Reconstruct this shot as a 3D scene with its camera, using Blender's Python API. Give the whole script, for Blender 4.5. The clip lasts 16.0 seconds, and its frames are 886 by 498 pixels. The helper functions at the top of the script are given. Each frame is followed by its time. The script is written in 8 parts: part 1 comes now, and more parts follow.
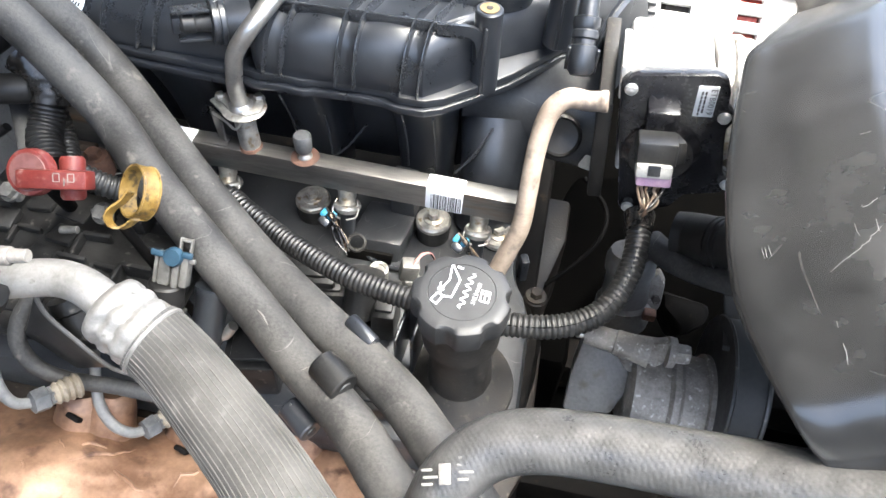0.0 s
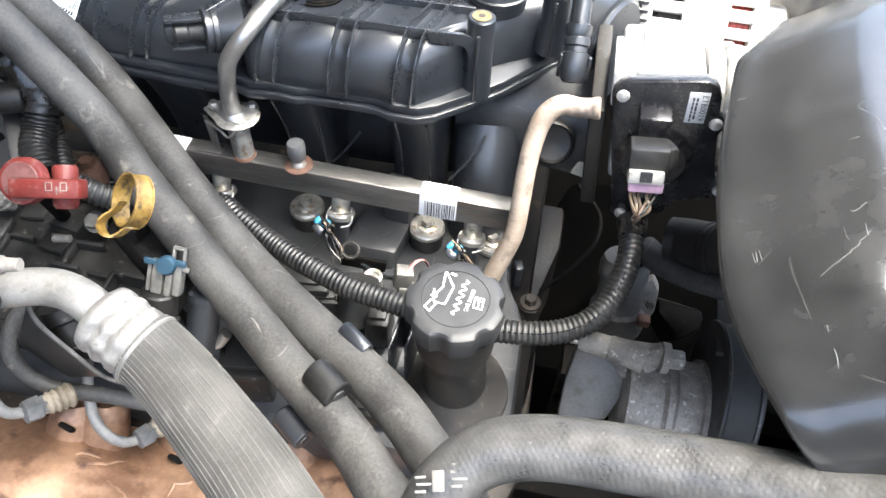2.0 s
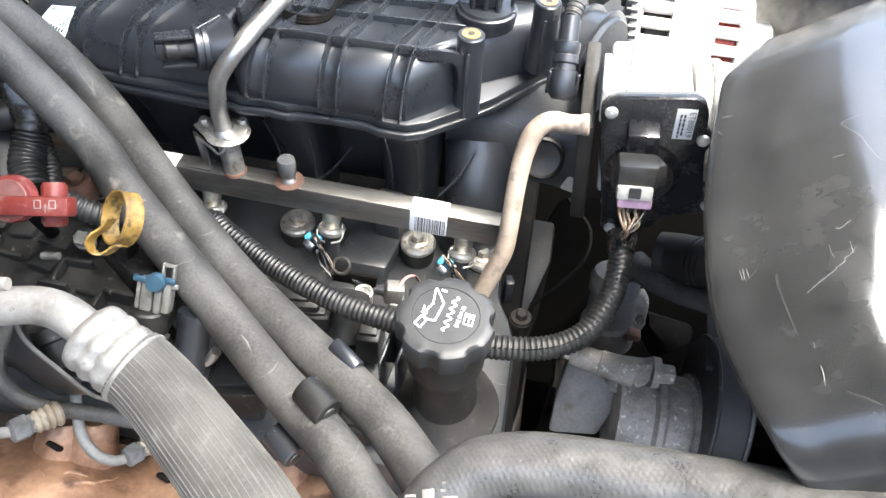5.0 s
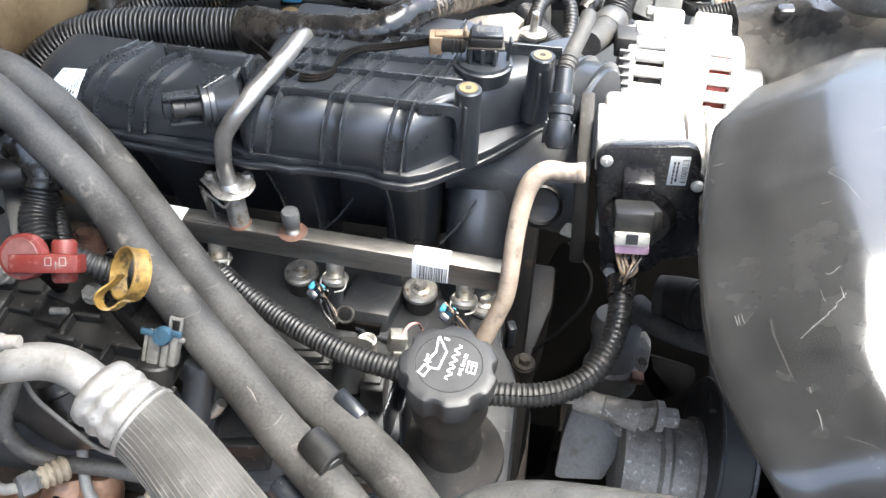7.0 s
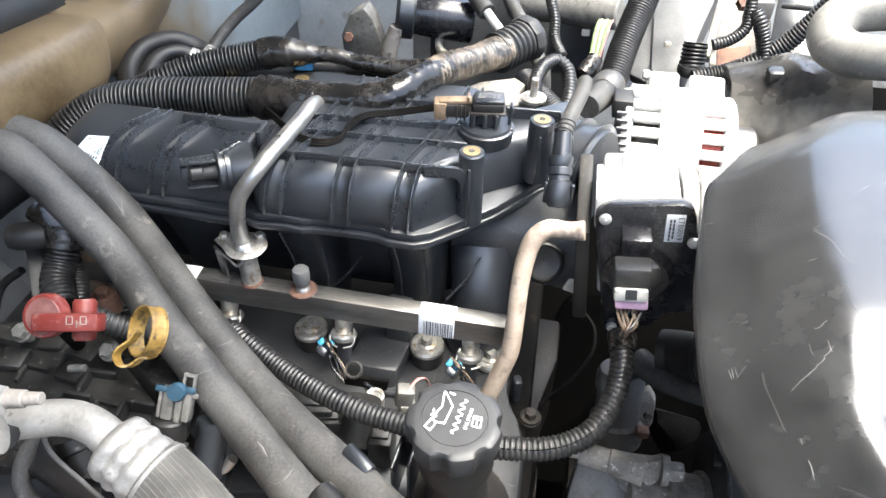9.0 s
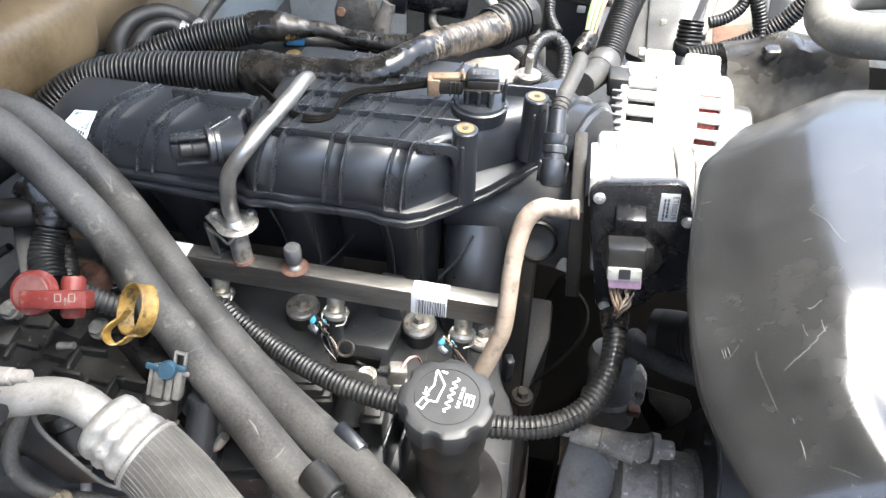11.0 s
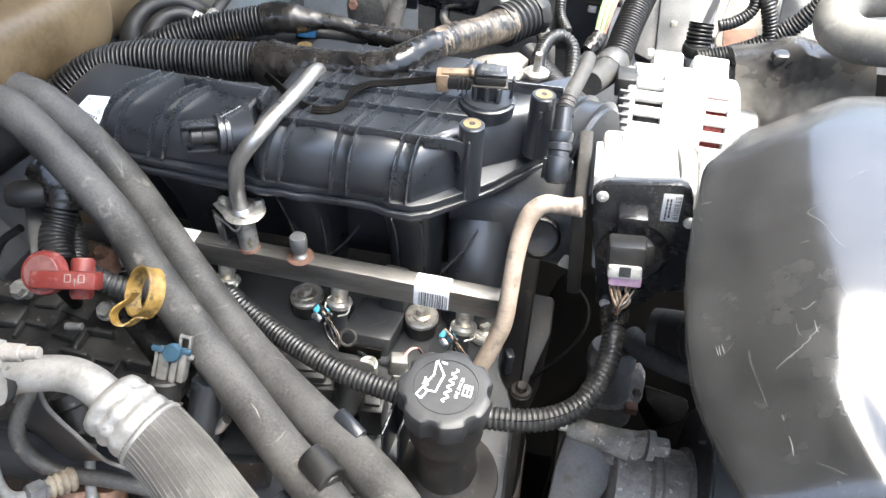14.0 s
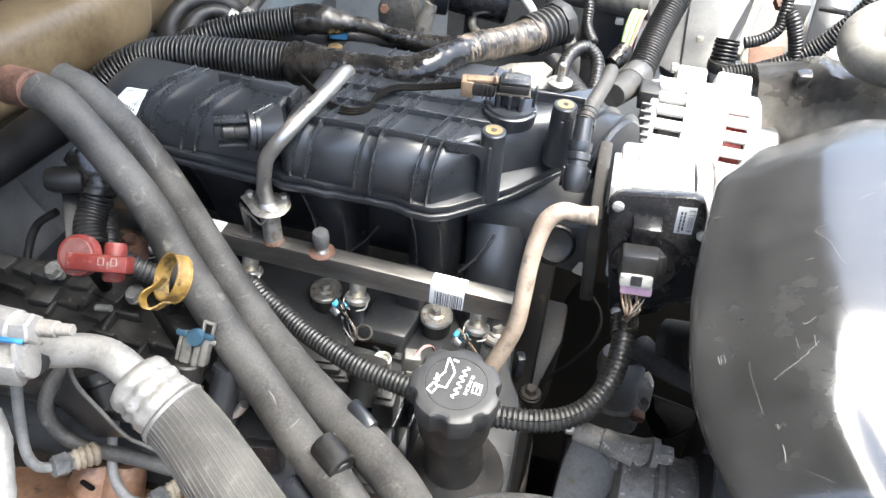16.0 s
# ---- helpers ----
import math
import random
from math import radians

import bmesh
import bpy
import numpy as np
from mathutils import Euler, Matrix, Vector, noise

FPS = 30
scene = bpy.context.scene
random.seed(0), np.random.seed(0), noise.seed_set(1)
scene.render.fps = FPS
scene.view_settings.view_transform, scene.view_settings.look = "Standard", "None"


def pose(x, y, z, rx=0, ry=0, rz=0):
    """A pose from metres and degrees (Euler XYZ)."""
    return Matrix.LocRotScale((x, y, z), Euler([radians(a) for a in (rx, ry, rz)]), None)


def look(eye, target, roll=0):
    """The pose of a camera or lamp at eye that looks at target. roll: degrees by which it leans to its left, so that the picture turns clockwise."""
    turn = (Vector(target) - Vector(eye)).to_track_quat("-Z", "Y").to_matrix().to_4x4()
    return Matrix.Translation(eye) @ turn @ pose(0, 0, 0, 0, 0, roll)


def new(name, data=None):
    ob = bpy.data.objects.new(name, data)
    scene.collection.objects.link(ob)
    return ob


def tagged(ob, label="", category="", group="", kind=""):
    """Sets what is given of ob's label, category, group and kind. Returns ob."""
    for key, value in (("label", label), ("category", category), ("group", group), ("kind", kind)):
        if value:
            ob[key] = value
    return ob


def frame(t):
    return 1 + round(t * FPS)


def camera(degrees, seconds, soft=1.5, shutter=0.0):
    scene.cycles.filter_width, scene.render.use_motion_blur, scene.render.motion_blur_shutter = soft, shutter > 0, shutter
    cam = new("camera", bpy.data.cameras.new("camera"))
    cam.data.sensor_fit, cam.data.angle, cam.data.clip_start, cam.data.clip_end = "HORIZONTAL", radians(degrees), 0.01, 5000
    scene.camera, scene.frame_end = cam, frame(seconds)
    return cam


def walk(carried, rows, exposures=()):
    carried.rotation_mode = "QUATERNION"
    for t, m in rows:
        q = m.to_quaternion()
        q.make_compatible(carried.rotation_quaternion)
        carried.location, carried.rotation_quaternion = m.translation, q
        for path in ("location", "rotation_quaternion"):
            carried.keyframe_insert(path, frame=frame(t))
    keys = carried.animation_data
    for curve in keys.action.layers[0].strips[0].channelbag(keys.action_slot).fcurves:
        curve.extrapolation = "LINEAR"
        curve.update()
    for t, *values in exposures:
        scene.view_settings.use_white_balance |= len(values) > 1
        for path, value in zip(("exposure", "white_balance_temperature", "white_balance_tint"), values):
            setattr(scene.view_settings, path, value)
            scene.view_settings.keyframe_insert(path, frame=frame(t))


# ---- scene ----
cam = camera(64.77, 16.0)
PATH = [
    (0, (0.0009, 0.0011, 1.4507), (-0.0993, 0.6229, 0.6740), 3.32),
    (0.5, (0.0021, 0.0009, 1.4499), (-0.1021, 0.6261, 0.6765), 2.85),
    (1, (0.0015, 0.0021, 1.4497), (-0.0934, 0.6255, 0.6735), 3.33),
    (1.5, (0.0021, 0.0021, 1.4497), (-0.0940, 0.6195, 0.6689), 3.20),
    (2, (0.0028, 0.0008, 1.4510), (-0.0937, 0.6317, 0.6812), 3.37),
    (2.5, (0.0025, 0.0033, 1.4485), (-0.0868, 0.6361, 0.6793), 3.98),
    (3, (0.0026, 0.0030, 1.4505), (-0.0851, 0.6409, 0.6854), 3.99),
    (3.5, (0.0023, 0.0026, 1.4506), (-0.0865, 0.6397, 0.6849), 3.94),
    (4, (0.0032, 0.0010, 1.4530), (-0.0920, 0.6412, 0.6907), 3.54),
    (6.5, (0.0040, 0.0054, 1.4544), (-0.0713, 0.6681, 0.7094), 4.38),
    (7, (0.0047, 0.0003, 1.4638), (-0.0971, 0.6887, 0.7456), 2.36),
    (7.5, (0.0070, -0.0098, 1.4789), (-0.1208, 0.7338, 0.8226), 0.77),
    (8, (0.0091, -0.0127, 1.4811), (-0.1081, 0.7430, 0.8368), 1.51),
    (8.5, (0.0079, -0.0127, 1.4800), (-0.1020, 0.7350, 0.8251), 2.10),
    (9, (0.0081, -0.0109, 1.4787), (-0.1150, 0.7277, 0.8158), 1.22),
    (9.5, (0.0075, -0.0089, 1.4768), (-0.1065, 0.7243, 0.8064), 1.75),
    (10, (0.0073, -0.0069, 1.4747), (-0.1091, 0.7118, 0.7892), 1.54),
    (12.5, (0.0078, -0.0116, 1.4780), (-0.0866, 0.7128, 0.7950), 3.09),
    (13, (0.0075, -0.0127, 1.4788), (-0.0914, 0.7115, 0.7963), 2.91),
    (13.5, (0.0087, -0.0152, 1.4813), (-0.1020, 0.7060, 0.7974), 2.75),
    (14, (0.0105, -0.0151, 1.4789), (-0.1055, 0.7005, 0.7901), 3.32),
    (14.5, (0.0085, -0.0193, 1.4838), (-0.1035, 0.7038, 0.8023), 3.89),
    (15, (0.0115, -0.0195, 1.4813), (-0.1216, 0.6857, 0.7848), 3.44),
    (15.5, (0.0119, -0.0215, 1.4848), (-0.1301, 0.6894, 0.7961), 2.76),
    (16, (0.0147, -0.0276, 1.4893), (-0.1293, 0.6846, 0.8023), 4.46),
]
walk(cam, [(t, look(eye, target, roll)) for t, eye, target, roll in PATH], [(0.0, 3.22, 6300, 5), (4.2, 3.22, 6300, 5), (7.0, 3.1, 6300, 5), (8.5, 3.03, 6300, 5), (16.0, 3.05, 6300, 5)])

from mathutils.bvhtree import BVHTree

# ---- light ----
world = bpy.data.worlds.new("sky")
scene.world = world
world.use_nodes = True
wn = world.node_tree
sky = wn.nodes.new("ShaderNodeTexSky")
sky.sky_type = "NISHITA"
sky.sun_disc = False
sky.sun_elevation, sky.sun_rotation = radians(81), radians(80)
sky.air_density, sky.dust_density, sky.ozone_density = 1.0, 7.0, 0.6
wn.nodes["Background"].inputs[1].default_value = 0.145
wn.links.new(sky.outputs[0], wn.nodes["Background"].inputs[0])
sun_data = bpy.data.lights.new("sun", "SUN")
sun_data.energy, sun_data.angle, sun_data.color = 2.1, radians(60), (1.0, 0.97, 0.92)
sun = new("sun", sun_data)
sun.matrix_world = look((0.34, 0.36, 3.3), (0, 0.3, 1.1))


# ---- materials ----
def M(name, col, col2=None, rough=0.5, metal=0.0, scale=40.0, fine=350.0, bump=0.15, spots=None, spot_scale=120.0, spot_amount=0.1, rough_var=0.12, coat=0.0, stretch=(1, 1, 1), spec=0.5, scratch=0.0, scratch_scale=9.0, grain=0.4):
    """A worn surface: two scales of colour noise, rough patches, fine relief, and optional specks of dirt or rust."""
    m = bpy.data.materials.new(name)
    m.use_nodes = True
    nt = m.node_tree
    N, L = nt.nodes, nt.links
    b = N["Principled BSDF"]
    tc = N.new("ShaderNodeTexCoord")
    mp = N.new("ShaderNodeMapping")
    mp.inputs["Scale"].default_value = stretch
    L.new(tc.outputs["Object"], mp.inputs[0])
    big, small = N.new("ShaderNodeTexNoise"), N.new("ShaderNodeTexNoise")
    for n, s, d in ((big, scale, 5), (small, fine, 3)):
        n.inputs["Scale"].default_value, n.inputs["Detail"].default_value = s, d
        n.inputs["Roughness"].default_value = 0.62
        L.new(mp.outputs[0], n.inputs["Vector"])
    ramp = N.new("ShaderNodeValToRGB")
    ramp.color_ramp.elements[0].position, ramp.color_ramp.elements[1].position = 0.36, 0.66
    col2 = col2 or [c * 1.35 + 0.004 for c in col]
    ramp.color_ramp.elements[0].color, ramp.color_ramp.elements[1].color = (*col, 1), (*col2, 1)
    mixf = N.new("ShaderNodeMath")
    mixf.operation = "MULTIPLY_ADD"
    L.new(small.outputs[0], mixf.inputs[0])
    mixf.inputs[1].default_value = grain
    mixf.inputs[2].default_value = -grain / 2
    addn = N.new("ShaderNodeMath")
    L.new(big.outputs[0], addn.inputs[0])
    L.new(mixf.outputs[0], addn.inputs[1])
    L.new(addn.outputs[0], ramp.inputs[0])
    out = ramp.outputs[0]
    rgh = N.new("ShaderNodeMapRange")
    rgh.inputs["To Min"].default_value, rgh.inputs["To Max"].default_value = max(rough - rough_var, 0.03), min(rough + rough_var, 1)
    rgh.inputs["From Min"].default_value, rgh.inputs["From Max"].default_value = 0.3, 0.7
    L.new(addn.outputs[0], rgh.inputs[0])
    if spots:
        sp = N.new("ShaderNodeTexNoise")
        sp.inputs["Scale"].default_value, sp.inputs["Detail"].default_value = spot_scale, 4
        L.new(mp.outputs[0], sp.inputs["Vector"])
        sr = N.new("ShaderNodeValToRGB")
        sr.color_ramp.elements[0].position, sr.color_ramp.elements[1].position = 0.63 - spot_amount, 0.76 - spot_amount
        L.new(sp.outputs[0], sr.inputs[0])
        mix = N.new("ShaderNodeMix")
        mix.data_type = "RGBA"
        L.new(sr.outputs[0], mix.inputs["Factor"])
        L.new(out, mix.inputs["A"])
        mix.inputs["B"].default_value = (*spots, 1)
        out = mix.outputs["Result"]
    if scratch:
        sn, sm = N.new("ShaderNodeTexNoise"), N.new("ShaderNodeTexNoise")
        sn.inputs["Scale"].default_value, sn.inputs["Detail"].default_value, sn.inputs["Distortion"].default_value = scratch_scale, 1.5, 0.6
        sm.inputs["Scale"].default_value, sm.inputs["Detail"].default_value = scratch_scale * 3.1, 3
        L.new(tc.outputs["Object"], sn.inputs["Vector"])
        L.new(tc.outputs["Object"], sm.inputs["Vector"])
        away = N.new("ShaderNodeMath")
        away.operation = "SUBTRACT"
        away.inputs[1].default_value = 0.5
        L.new(sn.outputs[0], away.inputs[0])
        size = N.new("ShaderNodeMath")
        size.operation = "ABSOLUTE"
        L.new(away.outputs[0], size.inputs[0])
        line = N.new("ShaderNodeMapRange")
        line.inputs["From Min"].default_value, line.inputs["From Max"].default_value = 0.0, 0.0035
        line.inputs["To Min"].default_value, line.inputs["To Max"].default_value = scratch, 0.0
        L.new(size.outputs[0], line.inputs[0])
        gate = N.new("ShaderNodeMapRange")
        gate.inputs["From Min"].default_value, gate.inputs["From Max"].default_value = 0.52, 0.62
        L.new(sm.outputs[0], gate.inputs[0])
        both = N.new("ShaderNodeMath")
        both.operation = "MULTIPLY"
        L.new(line.outputs[0], both.inputs[0])
        L.new(gate.outputs[0], both.inputs[1])
        smx = N.new("ShaderNodeMix")
        smx.data_type = "RGBA"
        L.new(both.outputs[0], smx.inputs["Factor"])
        L.new(out, smx.inputs["A"])
        smx.inputs["B"].default_value = (0.42, 0.4, 0.37, 1)
        out = smx.outputs["Result"]
    L.new(out, b.inputs["Base Color"])
    L.new(rgh.outputs[0], b.inputs["Roughness"])
    b.inputs["Metallic"].default_value = metal
    b.inputs["Coat Weight"].default_value = coat
    b.inputs["Specular IOR Level"].default_value = spec
    if bump:
        bp = N.new("ShaderNodeBump")
        bp.inputs["Strength"].default_value, bp.inputs["Distance"].default_value = bump, 0.0008
        L.new(addn.outputs[0], bp.inputs["Height"])
        L.new(bp.outputs[0], b.inputs["Normal"])
    return m


# near-black whose colour holds the shade of deep gaps
GAP_SHADE = M("painted_gap_shade", (0.0004, 0.0004, 0.0004), (0.0013, 0.0012, 0.0011), 0.95, scale=20, bump=0.2, spec=0.02)
PLASTIC = M("moulded_black_plastic", (0.0125, 0.0144, 0.0178), (0.023, 0.0254, 0.0298), 0.33, scale=30, fine=700, bump=0.07, rough_var=0.07, spec=0.75, spots=(0.05, 0.05, 0.05), spot_scale=420, spot_amount=-0.13)
PLASTIC_DULL = M("dusty_black_plastic", (0.012, 0.012, 0.0122), (0.03, 0.0292, 0.028), 0.45, scale=25, bump=0.2, spots=(0.07, 0.062, 0.053), spot_scale=180, spot_amount=0.0, spec=0.4)
COVER = M("dusty_valve_cover_plastic", (0.019, 0.0202, 0.022), (0.042, 0.0432, 0.0445), 0.42, scale=18, fine=600, bump=0.15, spots=(0.1, 0.096, 0.09), spot_scale=240, spot_amount=-0.06, spec=0.5, scratch=0.3, scratch_scale=20)
PLASTIC_GREY = M("greyed_plastic", (0.05, 0.052, 0.055), (0.11, 0.11, 0.11), 0.5, scale=22, bump=0.2)
HOOD = M("hood_liner", (0.05, 0.05, 0.05), (0.08, 0.08, 0.078), 0.7, scale=5, bump=0.2)
PLASTIC_RIB = M("worn_plastic_rib", (0.0175, 0.0195, 0.023), (0.027, 0.0292, 0.033), 0.27, scale=12, fine=500, bump=0.03, spec=0.85)
PLASTIC_NECK = M("dusty_smooth_plastic", (0.024, 0.0255, 0.0275), (0.05, 0.0515, 0.053), 0.42, scale=18, bump=0.08, scratch=0.3, scratch_scale=16)
GLOSS = M("glossy_black_plastic", (0.01, 0.01, 0.012), (0.02, 0.02, 0.022), 0.22, scale=30, bump=0.05)
DUCT = M("scuffed_black_duct_plastic", (0.013, 0.0132, 0.0135), (0.034, 0.0341, 0.0343), 0.22, scale=5, fine=60, bump=0.01, rough_var=0.025, scratch=0.1, scratch_scale=11, spec=0.8)
LOOM = M("black_conduit_plastic", (0.007, 0.007, 0.0073), (0.019, 0.0186, 0.018), 0.4, scale=35, bump=0.1, spots=(0.05, 0.045, 0.04), spot_scale=150, spot_amount=-0.06)
TAPE = M("black_cloth_tape", (0.005, 0.005, 0.0055), (0.03, 0.026, 0.022), 0.28, scale=30, fine=420, bump=0.5, spots=(0.09, 0.075, 0.06), spot_scale=200, spot_amount=-0.04, rough_var=0.15)
TAPE_TAN = M("dusty_tape", (0.008, 0.0075, 0.007), (0.17, 0.135, 0.1), 0.42, scale=34, fine=260, bump=0.8, spots=(0.006, 0.006, 0.006), spot_scale=70, spot_amount=0.03)
RUBBER = M("dusty_heater_hose_rubber", (0.02, 0.0197, 0.0193), (0.066, 0.0636, 0.0595), 0.66, scale=17, fine=420, bump=0.5, spots=(0.14, 0.13, 0.114), spot_scale=75, spot_amount=-0.02, scratch=0.2, scratch_scale=14, grain=0.6)
RUBBER_GREY = M("grey_ribbed_rubber", (0.045, 0.0432, 0.04), (0.085, 0.081, 0.0745), 0.66, scale=30, fine=500, bump=0.3, spots=(0.15, 0.142, 0.13), spot_scale=60, spot_amount=-0.01, grain=0.7)
RIB_GREY = M("worn_pale_rib", (0.065, 0.061, 0.055), (0.12, 0.113, 0.103), 0.66, scale=60, bump=0.1)
RUBBER_RAD = M("radiator_hose_rubber", (0.04, 0.0395, 0.0385), (0.072, 0.0705, 0.068), 0.38, scale=60, fine=700, bump=0.5, spots=(0.17, 0.162, 0.15), spot_scale=300, spot_amount=-0.06)
RUBBER_DUSTY = M("dust_covered_rubber", (0.085, 0.083, 0.077), (0.17, 0.165, 0.152), 0.6, scale=22, fine=300, bump=0.2, spots=(0.26, 0.25, 0.23), spot_scale=60, spot_amount=-0.02)
RUBBER_BLACK = M("black_rubber", (0.006, 0.006, 0.0062), (0.017, 0.0158, 0.0148), 0.5, scale=40, bump=0.2, spec=0.4)
BELT = M("belt_rubber", (0.012, 0.012, 0.0118), (0.026, 0.0256, 0.025), 0.62, scale=30, bump=0.15, spec=0.3)
TAN_HOSE = M("tan_vacuum_hose_rubber", (0.21, 0.165, 0.13), (0.33, 0.27, 0.22), 0.62, scale=40, bump=0.2, spots=(0.12, 0.1, 0.085), spot_scale=70, spot_amount=0.06)
RUST_BROWN = M("brazed_brown_steel", (0.2, 0.1, 0.05), (0.33, 0.19, 0.11), 0.5, 0.5, scale=70, bump=0.2)
STEEL = M("brushed_steel", (0.13, 0.126, 0.118), (0.24, 0.23, 0.216), 0.48, 0.85, scale=45, fine=500, bump=0.08, spots=(0.22, 0.13, 0.07), spot_scale=35, spot_amount=0.03, stretch=(0.15, 1, 1))
CHROME = M("bright_steel_tube", (0.36, 0.35, 0.335), (0.5, 0.485, 0.46), 0.38, 0.9, scale=30, bump=0.03)
ZINC = M("zinc_plated_steel", (0.32, 0.31, 0.285), (0.52, 0.5, 0.46), 0.42, 0.8, scale=120, bump=0.2, spots=(0.25, 0.19, 0.12), spot_scale=160, spot_amount=0.06)
ALU = M("oxidised_aluminium", (0.2, 0.19, 0.176), (0.33, 0.317, 0.298), 0.5, 0.45, scale=38, fine=420, bump=0.4, spots=(0.09, 0.077, 0.06), spot_scale=150, spot_amount=-0.03)
ALU_BRIGHT = M("bright_cast_aluminium", (0.5, 0.495, 0.48), (0.66, 0.655, 0.64), 0.45, 0.35, scale=40, fine=600, bump=0.15)
ALU_CAST = M("dirty_cast_aluminium", (0.115, 0.104, 0.09), (0.25, 0.23, 0.205), 0.6, 0.15, scale=45, fine=500, bump=0.8, spots=(0.4, 0.385, 0.355), spot_scale=210, spot_amount=0.03)
# brown grime specks on a base darkened to carry the bay's shade
IRON = M("shaded_grimy_iron", (0.002, 0.0019, 0.0018), (0.007, 0.006, 0.0052), 0.75, 0.0, scale=50, bump=0.5, spots=(0.025, 0.018, 0.012), spot_scale=60, spot_amount=0.0, spec=0.08)
# oily brown, darkened further so its colour includes the gap's shade
BLOCK_BROWN = M("shaded_brown_oily_casting", (0.0018, 0.0013, 0.001), (0.0085, 0.0062, 0.0045), 0.5, 0.0, scale=24, fine=260, bump=1.0, spots=(0.035, 0.026, 0.018), spot_scale=90, spot_amount=-0.02, spec=0.25)
OIL_BROWN = M("oily_brown_flange", (0.007, 0.0052, 0.0038), (0.028, 0.0215, 0.0165), 0.5, 0.0, scale=26, fine=300, bump=0.7, spots=(0.1, 0.085, 0.068), spot_scale=120, spot_amount=-0.03, spec=0.3)
GRIME = M("grimy_metal", (0.022, 0.019, 0.016), (0.06, 0.05, 0.042), 0.55, 0.3, scale=30, bump=0.3, spots=(0.42, 0.38, 0.33), spot_scale=230, spot_amount=-0.02)
RUST = M("rusted_steel", (0.06, 0.03, 0.021), (0.17, 0.09, 0.06), 0.8, 0.1, scale=60, bump=0.8)
COPPER = M("heat_tinted_shield", (0.15, 0.082, 0.05), (0.28, 0.17, 0.108), 0.46, 0.3, scale=18, fine=240, bump=0.6, spots=(0.06, 0.028, 0.018), spot_scale=45, spot_amount=0.06)
WINDING = M("red_copper_winding", (0.2, 0.022, 0.018), (0.34, 0.07, 0.05), 0.35, 0.4, scale=200, bump=0.4)
CAP = M("textured_cap_plastic", (0.016, 0.0165, 0.0175), (0.028, 0.0285, 0.0295), 0.46, scale=60, fine=1400, bump=0.3)
SCRATCH = M("scratched_pale_plastic", (0.06, 0.06, 0.058), (0.15, 0.148, 0.145), 0.6, scale=300, bump=0.2)
PRINT = M("white_print", (0.72, 0.72, 0.72), (0.82, 0.82, 0.82), 0.5, bump=0)
PAPER = M("white_label_paper", (0.7, 0.72, 0.73), (0.8, 0.81, 0.82), 0.5, scale=60, bump=0.03)
PAPER_BLUE = M("bluish_label_paper", (0.5, 0.58, 0.64), (0.6, 0.67, 0.73), 0.45, scale=60, bump=0.03)
INK = M("black_ink", (0.02, 0.02, 0.022), (0.03, 0.03, 0.03), 0.5, bump=0)
RED = M("faded_red_plastic", (0.1, 0.014, 0.011), (0.155, 0.032, 0.026), 0.45, scale=40, bump=0.1, spots=(0.17, 0.085, 0.072), spot_scale=160, spot_amount=0.05, spec=0.35)
RED_DUST = M("dusty_red_plastic", (0.1, 0.034, 0.029), (0.15, 0.066, 0.058), 0.6, scale=90, bump=0.1)
COIL = M("charcoal_coil_plastic", (0.004, 0.004, 0.004), (0.02, 0.0195, 0.0188), 0.48, scale=30, fine=420, bump=0.4, spots=(0.1, 0.092, 0.082), spot_scale=150, spot_amount=-0.01, spec=0.35)
BOLT_DIRTY = M("dirty_grey_bolt", (0.07, 0.068, 0.063), (0.15, 0.146, 0.135), 0.5, 0.3, scale=150, bump=0.3)
GREY_DIRTY = M("grimy_grey_plastic", (0.09, 0.087, 0.079), (0.16, 0.154, 0.142), 0.5, scale=60, bump=0.15, spots=(0.05, 0.045, 0.038), spot_scale=130, spot_amount=0.06)
YELLOW = M("dirty_yellow_plastic", (0.14, 0.08, 0.016), (0.25, 0.16, 0.043), 0.45, scale=90, bump=0.2, spots=(0.06, 0.038, 0.015), spot_scale=200, spot_amount=0.1)
INSULATOR = M("dirty_cream_ceramic", (0.13, 0.108, 0.08), (0.23, 0.2, 0.155), 0.55, scale=70, bump=0.2, spots=(0.06, 0.05, 0.04), spot_scale=120, spot_amount=0.05)
BLACK_STEEL = M("black_painted_steel", (0.008, 0.008, 0.0085), (0.026, 0.0245, 0.023), 0.42, scale=30, bump=0.2, spots=(0.11, 0.1, 0.085), spot_scale=140, spot_amount=-0.03)
NECK_GRIME = M("oily_black_plastic", (0.006, 0.0055, 0.005), (0.02, 0.0175, 0.015), 0.62, scale=40, fine=500, bump=0.5, spots=(0.05, 0.042, 0.034), spot_scale=170, spot_amount=0.03)
WIRE_BROWN = M("brown_wire", (0.07, 0.045, 0.03), (0.16, 0.11, 0.075), 0.5, bump=0)
CYAN = M("cyan_plug_plastic", (0.015, 0.13, 0.24), (0.04, 0.24, 0.36), 0.4, scale=60, bump=0.1)
SHROUD = M("dusty_black_shroud", (0.008, 0.009, 0.012), (0.1, 0.094, 0.085), 0.26, scale=7, fine=60, bump=0.05, spots=(0.3, 0.28, 0.245), spot_scale=10, spot_amount=0.02, grain=0.2)
TAN_PLASTIC = M("tan_plastic", (0.13, 0.088, 0.052), (0.24, 0.167, 0.108), 0.5, scale=60, bump=0.15, spots=(0.08, 0.06, 0.045), spot_scale=160, spot_amount=0.05)
